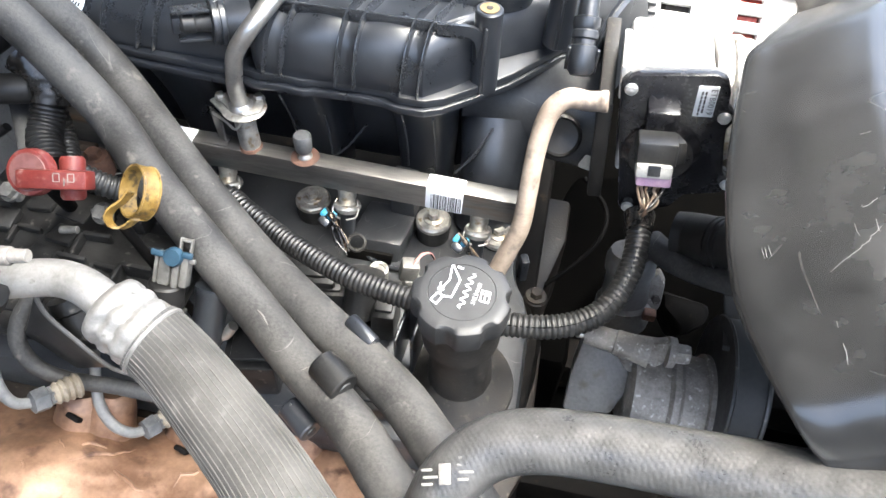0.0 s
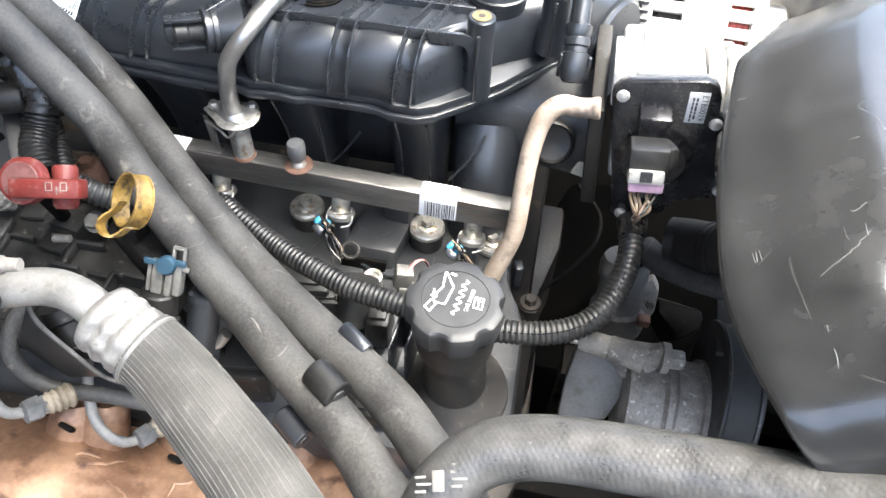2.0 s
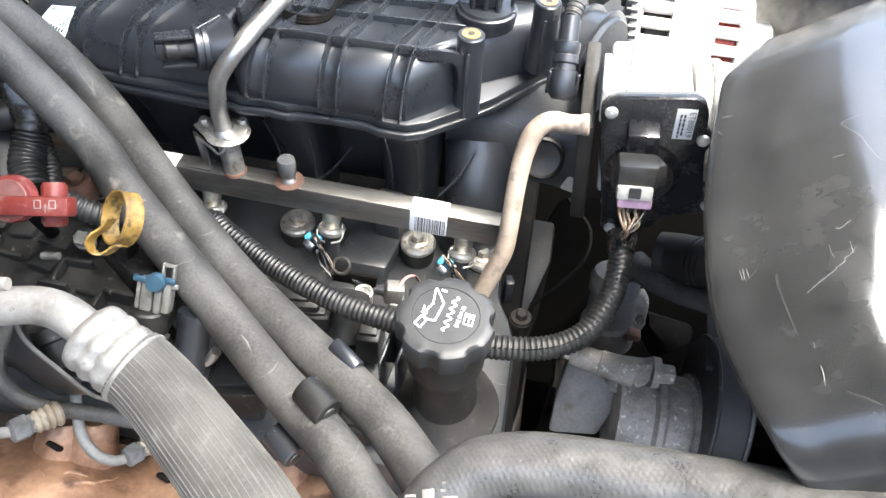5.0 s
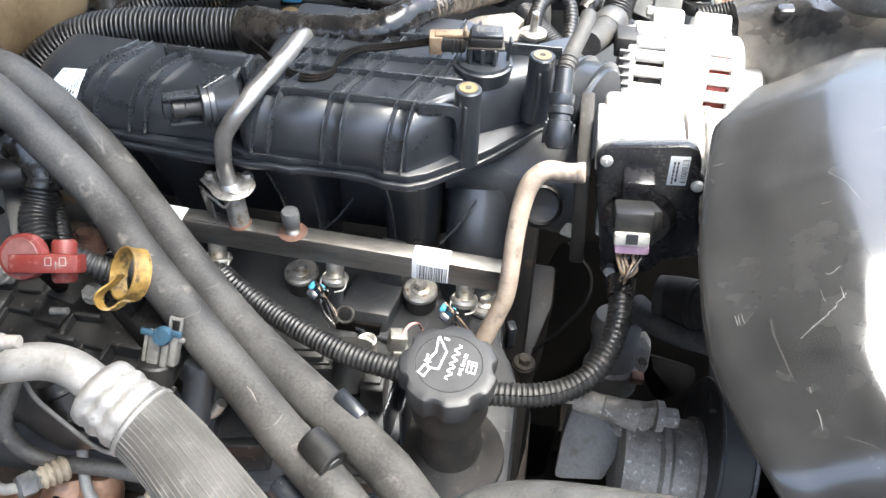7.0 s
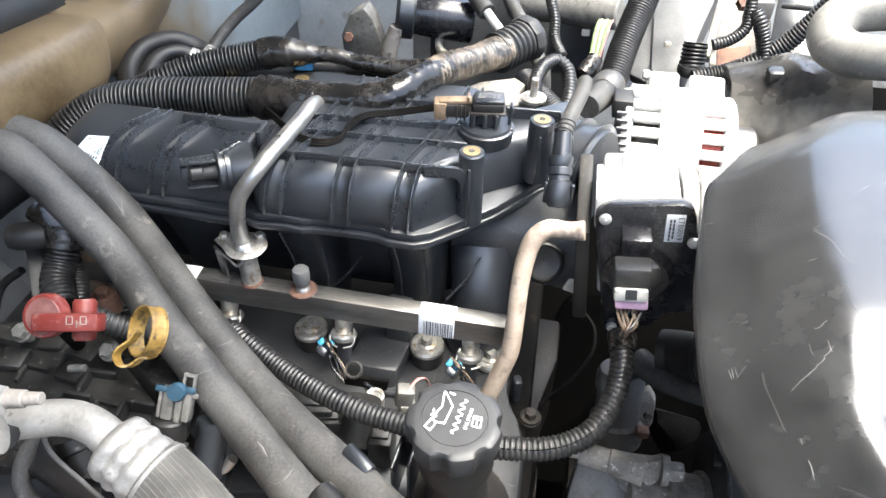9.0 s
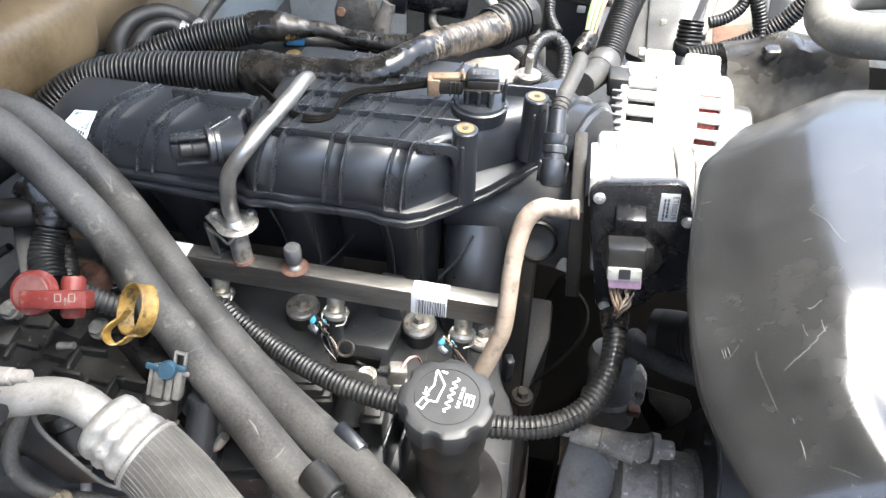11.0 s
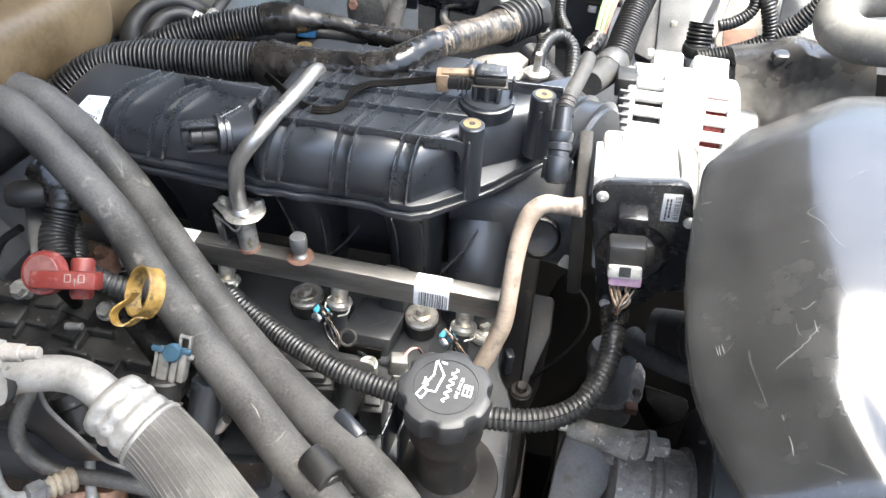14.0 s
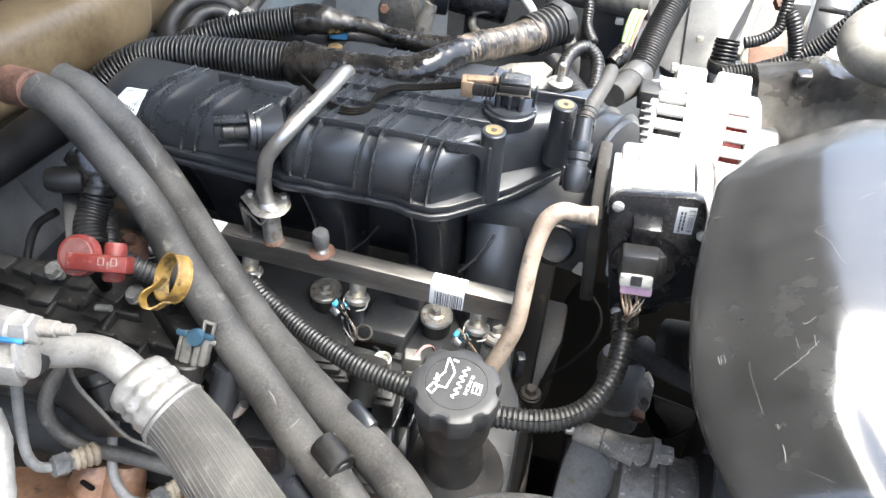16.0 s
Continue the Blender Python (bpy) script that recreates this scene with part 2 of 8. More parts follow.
GREY_PLASTIC = M("pale_grey_plastic", (0.28, 0.28, 0.27), (0.42, 0.42, 0.4), 0.5, scale=60, bump=0.15, spots=(0.2, 0.19, 0.17), spot_scale=130, spot_amount=0.05)
BLUE = M("blue_plastic", (0.015, 0.09, 0.22), (0.04, 0.2, 0.38), 0.45, scale=60, bump=0.15)
DULL_BLUE = M("faded_blue_plastic", (0.01, 0.03, 0.052), (0.02, 0.055, 0.085), 0.5, scale=60, bump=0.15)
PURPLE = M("faded_purple_plastic", (0.32, 0.2, 0.3), (0.44, 0.3, 0.4), 0.5, scale=90, bump=0.1)
WIRE_TAN = M("tan_wire", (0.16, 0.12, 0.085), (0.27, 0.21, 0.155), 0.5, bump=0)
WIRE_PINK = M("pink_wire", (0.4, 0.16, 0.15), (0.5, 0.25, 0.235), 0.5, bump=0)
WIRE_GREEN = M("green_wire", (0.14, 0.2, 0.08), (0.22, 0.3, 0.14), 0.5, bump=0)
WIRE_WHITE = M("white_wire", (0.36, 0.33, 0.27), (0.5, 0.46, 0.38), 0.5, bump=0)
WIRE_GREY = M("grey_wire_sleeve", (0.1, 0.1, 0.097), (0.17, 0.168, 0.16), 0.55, scale=60, bump=0.2)
BRASS = M("brass_insert", (0.28, 0.19, 0.08), (0.42, 0.31, 0.16), 0.4, 0.7, scale=120, bump=0.1)
BOLT_GREY = M("dull_screw_head", (0.45, 0.45, 0.45), (0.6, 0.6, 0.6), 0.45, 0.6, scale=200, bump=0.2)
# both creams are darker than the paint, to hold the hood's shade
CREAM = M("aged_cream_with_shade", (0.07, 0.047, 0.023), (0.15, 0.108, 0.059), 0.42, scale=6, fine=120, bump=0.08, spots=(0.05, 0.03, 0.016), spot_scale=14, spot_amount=0.0)
COWL = M("aged_cowl_cream_with_shade", (0.075, 0.054, 0.03), (0.14, 0.108, 0.066), 0.45, scale=7, fine=120, bump=0.08, spots=(0.05, 0.03, 0.016), spot_scale=11, spot_amount=-0.02)
BODY = M("pale_body_paint", (0.46, 0.475, 0.475), (0.6, 0.61, 0.605), 0.4, scale=8, fine=120, bump=0.06, spots=(0.32, 0.26, 0.2), spot_scale=18, spot_amount=0.02)
DARK_BODY = M("dirty_dark_panel", (0.05, 0.052, 0.055), (0.105, 0.106, 0.106), 0.5, scale=12, bump=0.15, spots=(0.17, 0.16, 0.145), spot_scale=60, spot_amount=-0.04)
DUST_METAL = M("dusty_bracket", (0.16, 0.146, 0.128), (0.28, 0.255, 0.225), 0.65, 0.2, scale=40, bump=0.3, spots=(0.1, 0.09, 0.08), spot_scale=90, spot_amount=0.08)
STEEL_GREY = M("grey_painted_metal", (0.075, 0.072, 0.068), (0.14, 0.135, 0.128), 0.55, 0.15, scale=18, bump=0.15, spots=(0.06, 0.048, 0.036), spot_scale=60, spot_amount=0.04)
SOIL = M("shaded_garage_floor", (0.035, 0.034, 0.032), (0.06, 0.058, 0.054), 0.8, scale=3, bump=0.3)


def fade_to(m, col, y0, y1):
    """Base colour that turns to another along the object's y, with a ragged border."""
    N, L = m.node_tree.nodes, m.node_tree.links
    b = N["Principled BSDF"]
    tc, sep, ns = N.new("ShaderNodeTexCoord"), N.new("ShaderNodeSeparateXYZ"), N.new("ShaderNodeTexNoise")
    ns.inputs["Scale"].default_value, ns.inputs["Detail"].default_value = 6, 5
    L.new(tc.outputs["Object"], sep.inputs[0])
    L.new(tc.outputs["Object"], ns.inputs["Vector"])
    add = N.new("ShaderNodeMath")
    add.operation = "MULTIPLY_ADD"
    add.inputs[1].default_value = 0.55
    L.new(ns.outputs[0], add.inputs[0])
    L.new(sep.outputs["Y"], add.inputs[2])
    mr = N.new("ShaderNodeMapRange")
    mr.inputs["From Min"].default_value, mr.inputs["From Max"].default_value = y0 + 0.27, y1 + 0.27
    L.new(add.outputs[0], mr.inputs[0])
    mix = N.new("ShaderNodeMix")
    mix.data_type = "RGBA"
    old = b.inputs["Base Color"].links[0].from_socket
    L.new(mr.outputs[0], mix.inputs["Factor"])
    L.new(old, mix.inputs["A"])
    mix.inputs["B"].default_value = (*col, 1)
    L.new(mix.outputs["Result"], b.inputs["Base Color"])


def woven(m, period, depth):
    """Relief of a woven sleeve: two crossing rows of bands."""
    N, L = m.node_tree.nodes, m.node_tree.links
    b = N["Principled BSDF"]
    tc, mul, bp = N.new("ShaderNodeTexCoord"), N.new("ShaderNodeMath"), N.new("ShaderNodeBump")
    mul.operation = "ADD"
    for k, turn in enumerate((0.6, -0.6)):
        mp, wv = N.new("ShaderNodeMapping"), N.new("ShaderNodeTexWave")
        mp.inputs["Rotation"].default_value = (0.3, 0.4, turn)
        wv.inputs["Scale"].default_value, wv.inputs["Distortion"].default_value = 0.314 / period, 0.6
        L.new(tc.outputs["Object"], mp.inputs[0])
        L.new(mp.outputs[0], wv.inputs["Vector"])
        L.new(wv.outputs["Fac"], mul.inputs[k])
    bp.inputs["Strength"].default_value, bp.inputs["Distance"].default_value = 0.6, depth
    L.new(mul.outputs[0], bp.inputs["Height"])
    if b.inputs["Normal"].links:
        L.new(b.inputs["Normal"].links[0].from_socket, bp.inputs["Normal"])
    L.new(bp.outputs[0], b.inputs["Normal"])


woven(RUBBER_RAD, 0.0026, 0.00009)
fade_to(COWL, (0.2, 0.235, 0.26), 0.36, 0.56)


# ---- mesh helpers (all in world metres) ----
V = Vector


def frame_of(d, hint=(0, 0, 1)):
    """Two unit vectors across the direction d."""
    d = V(d).normalized()
    h = V(hint) if abs(d.dot(V(hint))) < 0.95 else V((1, 0, 0))
    a = h.cross(d).normalized()
    return a, d.cross(a)


def rings(B, loops, close=True, caps=True):
    rows = [[B.verts.new(p) for p in loop] for loop in loops]
    n = len(rows[0])
    for a, b in zip(rows, rows[1:]):
        for i in range(n if close else n - 1):
            j = (i + 1) % n
            B.faces.new((a[i], a[j], b[j], b[i]))
    if caps and close:
        B.faces.new(rows[0][::-1])
        B.faces.new(rows[-1])


def lathe(B, p0, p1, prof, seg=24, phase=0.0):
    """prof: (share of the way from p0 to p1, radius)."""
    p0, p1 = V(p0), V(p1)
    a, b = frame_of(p1 - p0)
    cs = [(math.cos(2 * math.pi * i / seg + phase), math.sin(2 * math.pi * i / seg + phase)) for i in range(seg)]
    rings(B, [[p0.lerp(p1, t) + (a * c + b * s) * max(r, 1e-5) for c, s in cs] for t, r in prof])


def cyl(B, p0, p1, r, r1=None, seg=24, round_=0.12):
    r1 = r if r1 is None else r1
    k = min(r, r1) * round_ / max((V(p1) - V(p0)).length, 1e-6)
    k = min(k, 0.2)
    lathe(B, p0, p1, [(0, r * (1 - round_)), (k, r), (1 - k, r1), (1, r1 * (1 - round_))], seg)


def spline(pts, n=8):
    P = [V(p) for p in pts]
    P = [P[0] * 2 - P[1]] + P + [P[-1] * 2 - P[-2]]
    out = []
    for i in range(1, len(P) - 2):
        for k in range(n):
            t = k / n
            a, b, c, d = P[i - 1 : i + 3]
            out.append(0.5 * ((2 * b) + (c - a) * t + (2 * a - 5 * b + 4 * c - d) * t * t + (3 * b - a - 3 * c + d) * t ** 3))
    out.append(P[-2])
    return out


def resample(path, step):
    d = [0.0]
    for a, b in zip(path, path[1:]):
        d.append(d[-1] + (b - a).length)
    m = max(2, round(d[-1] / step))
    out, j = [], 0
    for i in range(m + 1):
        s = d[-1] * i / m
        while j < len(d) - 2 and d[j + 1] < s:
            j += 1
        out.append(path[j].lerp(path[j + 1], (s - d[j]) / max(d[j + 1] - d[j], 1e-9)))
    return out


def sweep(B, path, radii, seg=16, shape=None):
    """A tube along path; shape: (u, v) offsets round a unit section instead of a circle."""
    shape = shape or [(math.cos(2 * math.pi * i / seg), math.sin(2 * math.pi * i / seg)) for i in range(seg)]
    loops, a = [], None
    for i, p in enumerate(path):
        d = (path[min(i + 1, len(path) - 1)] - path[max(i - 1, 0)]).normalized()
        if a is None:
            a = frame_of(d)[0]
        a = (a - d * a.dot(d)).normalized()
        b = d.cross(a)
        r = radii[i] if hasattr(radii, "__len__") else radii
        loops.append([p + (a * u + b * v) * r for u, v in shape])
    rings(B, loops)


def tube(B, pts, r, seg=16, n=8, step=None):
    """r: one radius, or one for each point."""
    path = spline(pts, n)
    if hasattr(r, "__len__"):
        r = list(np.interp(np.linspace(0, len(pts) - 1, len(path)), range(len(pts)), r))
    sweep(B, path, r, seg)


def loom(B, pts, r, pitch, deep=0.12, seg=18):
    """Ribbed conduit: a crest and a groove at every pitch."""
    path = resample(spline(pts, 10), pitch / 6)
    wave = (1.0, 1.0, 1.0, 1 - 0.6 * deep, 1 - deep, 1 - 0.6 * deep)
    sweep(B, path, [r * wave[i % 6] for i in range(len(path))], seg)


def prism(B, poly, vec, bevel=0.0):
    """A closed polygon pushed along vec."""
    vec = V(vec)
    lo = [B.verts.new(V(p)) for p in poly]
    hi = [B.verts.new(V(p) + vec) for p in poly]
    n = len(lo)
    fs = [B.faces.new(lo[::-1]), B.faces.new(hi)]
    fs += [B.faces.new((lo[i], lo[(i + 1) % n], hi[(i + 1) % n], hi[i])) for i in range(n)]
    bmesh.ops.recalc_face_normals(B, faces=fs)
    if bevel:
        es = list({e for f in fs for e in f.edges})
        bmesh.ops.bevel(B, geom=es, offset=bevel, segments=2, profile=0.5, affect="EDGES", clamp_overlap=True)


def box(B, c, size, R=None, bevel=0.001):
    """R: a 3x3 turn, or three angles in degrees."""
    if R is None:
        R = Matrix.Identity(3)
    elif not isinstance(R, Matrix):
        R = Euler([radians(a) for a in R]).to_matrix()
    sx, sy, sz = (s / 2 for s in size)
    poly = [V(c) + R @ V((x, y, -sz)) for x, y in ((-sx, -sy), (sx, -sy), (sx, sy), (-sx, sy))]
    prism(B, poly, R @ V((0, 0, 2 * sz)), min(bevel, min(size) * 0.45))


def plate(B, pts, thick, bevel=0.0006):
    """A flat plate from its outline, thickened along its normal."""
    n = (V(pts[1]) - V(pts[0])).cross(V(pts[2]) - V(pts[1])).normalized()
    prism(B, [V(p) - n * thick / 2 for p in pts], n * thick, bevel)


def hexhead(B, p, d, r, h):
    d = V(d).normalized()
    lathe(B, V(p), V(p) + d * h, [(0, r), (0.8, r), (1, r * 0.86)], 6)


def finish(ob, mat, angle=35):
    me = ob.data
    me.materials.append(mat)
    me.polygons.foreach_set("use_smooth", [True] * len(me.polygons))
    me.set_sharp_from_angle(angle=radians(angle))
    return ob


def part(name, B, mat, parent, label="", angle=35):
    root = parent
    while root.parent:
        root = root.parent
    bmesh.ops.recalc_face_normals(B, faces=B.faces)
    bmesh.ops.translate(B, vec=-root.location, verts=B.verts)
    me = bpy.data.meshes.new(name)
    B.to_mesh(me)
    B.free()
    ob = new(name, me)
    ob.parent = parent
    if label:
        ob["label"] = label
    return finish(ob, mat, angle)


def thing(name, loc, label, category, group=""):
    ob = new(name)
    ob.empty_display_size = 0.01
    ob.location = loc
    return tagged(ob, label, category, group)


def solo(name, B, mat, label, category, kind="", group="", angle=35):
    bmesh.ops.recalc_face_normals(B, faces=B.faces)
    lo = V([min(v.co[i] for v in B.verts) for i in range(3)])
    hi = V([max(v.co[i] for v in B.verts) for i in range(3)])
    o = V(((lo.x + hi.x) / 2, (lo.y + hi.y) / 2, lo.z))
    bmesh.ops.translate(B, vec=-o, verts=B.verts)
    me = bpy.data.meshes.new(name)
    B.to_mesh(me)
    B.free()
    ob = new(name, me)
    ob.location = o
    return tagged(finish(ob, mat, angle), label, category, group, kind)


def bm():
    return bmesh.new()


def lettering(text, size, origin, right, up, lift=0.0002):
    """The mesh of a line of text, as a bmesh, in the built-in font."""
    cu = bpy.data.curves.new("lettering", "FONT")
    cu.body, cu.size, cu.align_x, cu.align_y = text, size, "CENTER", "CENTER"
    cu.resolution_u = 2
    tmp = new("lettering", cu)
    dg = bpy.context.evaluated_depsgraph_get()
    me = bpy.data.meshes.new_from_object(tmp.evaluated_get(dg))
    bpy.data.objects.remove(tmp)
    B = bm()
    B.from_mesh(me)
    bpy.data.meshes.remove(me)
    right, up = V(right).normalized(), V(up).normalized()
    n = right.cross(up)
    for v in B.verts:
        v.co = V(origin) + right * v.co.x + up * v.co.y + n * lift
    return B


# ---- the bay: ground, walls, block ----
B = bm()
vs = [B.verts.new(p) for p in ((-60, -60, 0.0), (60, -60, 0.0), (60, 60, 0.0), (-60, 60, 0.0))]
B.faces.new(vs)
ground = solo("ground", B, SOIL, "dark grey concrete under the car", "ground", "structure")

# bulkhead coloured dark to carry the heavy shade on this side
B = bm()
box(B, (-0.66, 0.75, 0.87), (0.03, 2.1, 1.04), bevel=0.004)
for yy in (0.45, 0.95, 1.4):
    box(B, (-0.645, yy, 0.8), (0.012, 0.05, 0.7), bevel=0.005)
solo("wall_rear", B, DARK_BODY, "grimy steel bulkhead, shade in its dark colour, stained and dusty", "bulkhead", "structure")
B = bm()
prism(B, [(-0.643, y, z) for y, z in ((-0.25, 0.985), (0.62, 0.985), (0.8, 1.0), (0.95, 0.9), (1.1, 0.75), (1.6, 0.75), (1.6, 1.4), (-0.25, 1.4))], (0.012, 0, 0), 0.005)
tube(B, [(-0.632, -0.2, 1.02), (-0.63, 0.5, 1.04), (-0.63, 0.75, 1.09), (-0.632, 1.05, 1.2)], 0.012, 12)
cowl = solo("wall_cowl", B, COWL, "cream painted bulkhead with shade in its colour, turning pale blue-white, brown stains", "panel", "structure")
B = bm()
tube(B, [(-0.62, -0.3, 1.30), (-0.5950, 0.6061, 1.1594), (-0.6140, 0.6957, 1.1415), (-0.6114, 0.7692, 1.1469), (-0.64, 1.3, 1.36)], 0.03, 14)
solo("cowl_seal", B, RUBBER_BLACK, "dark rubber seal along the cowl's top edge", "seal", "structure")
# same dark colour again, shade included, on the lower panel
B = bm()
prism(B, [(-0.643, y, z) for y, z in ((-0.1, 0.55), (0.5, 0.55), (0.56, 0.75), (0.5, 0.965), (-0.1, 0.965))], (0.011, 0, 0), 0.004)
solo("wall_rear_lower", B, DARK_BODY, "lower bulkhead panel, shade put into its dull grey", "panel", "structure")
B = bm()
path = spline([(-0.60, -0.3, 1.215), (-0.5511, 0.5626, 1.1143), (-0.5685, 0.6836, 1.0972), (-0.5977, 0.8830, 1.0830), (-0.62, 1.3, 1.27)], 8)
sweep(B, path, [0.05] * len(path), shape=[(0.9 * math.copysign(abs(math.cos(a)) ** 0.6, math.cos(a)), 0.9 * math.copysign(abs(math.sin(a)) ** 0.6, math.sin(a))) for a in (2 * math.pi * i / 24 for i in range(24))])
solo("wall_cowl_edge", B, CREAM, "rounded cream painted cowl edge, worn and stained, shade in its colour", "panel edge", "structure")
B = bm()
box(B, (0.35, 1.62, 0.85), (2.1, 0.04, 1.1), bevel=0.005)
solo("wall_far_fender", B, BODY, "pale painted inner fender, stained and dusty", "fender", "structure")
B = bm()
box(B, (0.95, 0.7, 0.75), (0.04, 2.2, 0.9), bevel=0.005)
solo("wall_front", B, DARK_BODY, "dark radiator support panel", "panel", "structure")
B = bm()
box(B, (0.1, -0.22, 0.6), (2.0, 0.05, 0.9), bevel=0.02)
solo("wall_near_fender", B, BODY, "pale painted near fender", "fender", "structure")

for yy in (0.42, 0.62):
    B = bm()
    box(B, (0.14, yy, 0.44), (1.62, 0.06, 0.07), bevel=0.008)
    solo("frame_rail", B, IRON, "steel frame rail under the engine, shade in its dark colour", "frame rail", "structure")

# three added walls out of view, sized to block sky and steer reflections
for nm, xx, ww, yy, hh_, mt_ in (("wall_house_far", -2.8, 4.4, 3.6, 4.6, DUST_METAL), ("wall_yard_far", 2.2, 5.6, 3.6, 1.9, DUST_METAL), ("wall_yard_near", 0.0, 9.0, -2.6, 2.2, DARK_BODY)):
    B = bm()
    box(B, (xx, yy, hh_ / 2), (ww, 0.2, hh_), bevel=0.01)
    solo(nm, B, mt_, "added unseen wall that blocks sky light and shapes reflections", "wall", "structure")
B = bm()
box(B, (-0.319, 0.75, 1.909), (1.5, 2.1, 0.03), (0, -53, 0), 0.01)
solo("wall_hood", B, HOOD, "underside of the raised hood, dark fibre liner", "hood", "structure")

# added floor that hides the ground; its black is painted shade
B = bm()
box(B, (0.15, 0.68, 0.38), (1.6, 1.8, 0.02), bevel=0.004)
solo("undertray", B, GAP_SHADE, "added floor under the engine, deep shade in its black colour", "tray", "structure")

# added sheet, no known part: it stops sun reaching the low gaps
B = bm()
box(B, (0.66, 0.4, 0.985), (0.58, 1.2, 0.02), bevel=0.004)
solo("wall_front_top", B, GAP_SHADE, "added black sheet that keeps sun out of the gaps", "cover", "structure")

# engine block: a casting that everything sits on, its dark colour partly painted shade
eng = thing("engine_block", (-0.2, 0.45, 0.5), "grimy cast engine block, shade in its dark colour, flat valve cover", "engine")
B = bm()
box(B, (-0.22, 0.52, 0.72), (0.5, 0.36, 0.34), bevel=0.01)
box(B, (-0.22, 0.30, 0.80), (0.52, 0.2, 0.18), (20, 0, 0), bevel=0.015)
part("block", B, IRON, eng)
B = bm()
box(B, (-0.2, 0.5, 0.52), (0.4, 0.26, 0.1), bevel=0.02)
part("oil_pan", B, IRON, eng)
B = bm()
prism(B, [(x, y, 0.885) for x, y in ((-0.52, 0.215), (0.008, 0.215), (0.022, 0.228), (0.028, 0.25), (0.026, 0.35), (0.018, 0.375), (0.006, 0.395), (0.003, 0.46), (-0.01, 0.5), (-0.52, 0.5))], (0, 0, 0.055), 0.012)
part("valve_cover", B, COVER, eng, "black valve cover")
B = bm()
prism(B, [(x, y, 0.872) for x, y in ((-0.53, 0.2), (0.028, 0.2), (0.044, 0.24), (0.042, 0.36), (0.018, 0.395), (0.014, 0.48), (0.0, 0.52), (-0.53, 0.52))], (0, 0, 0.016), 0.003)
part("head_flange", B, OIL_BROWN, eng, "oily brown flange")
# added mass at the engine's front, coloured black for the gap's shade
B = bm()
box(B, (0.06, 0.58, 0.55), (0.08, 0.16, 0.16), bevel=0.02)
part("front_cover", B, GAP_SHADE, eng)
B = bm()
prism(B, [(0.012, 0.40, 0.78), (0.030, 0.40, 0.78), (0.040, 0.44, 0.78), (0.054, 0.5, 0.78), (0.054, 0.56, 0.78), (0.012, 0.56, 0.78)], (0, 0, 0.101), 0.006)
part("front_face", B, BLOCK_BROWN, eng, "brown oily front face, shade in its colour")

# ---- intake manifold ----
man = thing("intake_manifold", (-0.2, 0.52, 1.0), "ribbed black plastic intake manifold above the engine", "intake manifold")
LIP = 1.104


def profile(yf, zc, back):
    """The shell's outline across its length, from the back over the crest to the lip."""
    return [(back, zc), (yf + 0.04, zc + 0.001), (yf + 0.023, zc - 0.001), (yf + 0.015, zc - 0.0048), (yf + 0.008, zc - 0.0125), (yf + 0.003, zc - 0.0235), (yf, zc - 0.038), (yf, LIP)]


PAIRS = (-0.1957, -0.1445, -0.0927)


def swell(x):
    """How far the skin stands out between the rib pairs, and falls back inside a pair."""
    near = min(abs(x - c) for c in PAIRS)
    return -0.0016 * max(0.0, 1 - (near / 0.0066) ** 4) if near < 0.0066 else 0.0026 * math.sin(min(1.0, (near - 0.0066) / 0.019) * math.pi / 2)


def shell(x0, x1, yf, zc, back, end0=0.012, end1=0.012, n=72, cut=None, rake=0.0, swollen=False, lean=0.0):
    """One half-round lobe row of the upper shell, closed at both ends; cut: where the front turns away, and how steeply."""
    prof = [(back, zc - 0.10)] + [(q.x, q.y) for q in spline([(y, z, 0) for y, z in profile(yf, zc, back)], 4)]
    Bm = bm()
    loops = []
    for i in range(n + 1):
        t = i / n
        x = x0 + (x1 - x0) * t
        e = max(0.0, 1 - (x - x0) / end0) if end0 else 0.0
        e = max(e, max(0.0, 1 - (x1 - x) / end1) if end1 else 0.0)
        k = 1 - math.sqrt(max(0.0, 1 - e * e))
        away = rake * (x - x0) + (max(0.0, x - cut[0]) * cut[1] if cut else 0.0)
        loop = []
        for j, (y, z) in enumerate(prof):
            s_ = max(0.0, j - 5) / (len(prof) - 6)
            out = swell(x + lean * s_) * min(1.0, 4 * s_) * min(1.0, 3 * (1 - s_)) if swollen else 0.0
            up = min(1.0, max(0.0, (z - zc + 0.03) / 0.03))
            loop.append((x, y + (0.02 * k + away if y < back - 0.01 else 0) - out * (1 - 0.6 * up), LIP + (z - LIP) * (1 - 0.35 * k) + out * up))
        loops.append(loop)
    rings(Bm, loops)
    return Bm


part("upper_shell", shell(-0.232, -0.046, 0.4225, 1.151, 0.59, end0=0.012, end1=0.026, cut=(-0.09, 0.9), swollen=True, lean=0.014), PLASTIC, man)
part("rear_shell", shell(-0.415, -0.236, 0.428, 1.146, 0.50, end0=0.02, end1=0.012), PLASTIC, man)
part("saddle", shell(-0.246, -0.21, 0.446, 1.13, 0.52, end0=0, end1=0, n=3), PLASTIC, man)
part("front_shell", shell(-0.06, 0.034, 0.472, 1.146, 0.55, end0=0, end1=0.02, rake=0.72), PLASTIC, man)


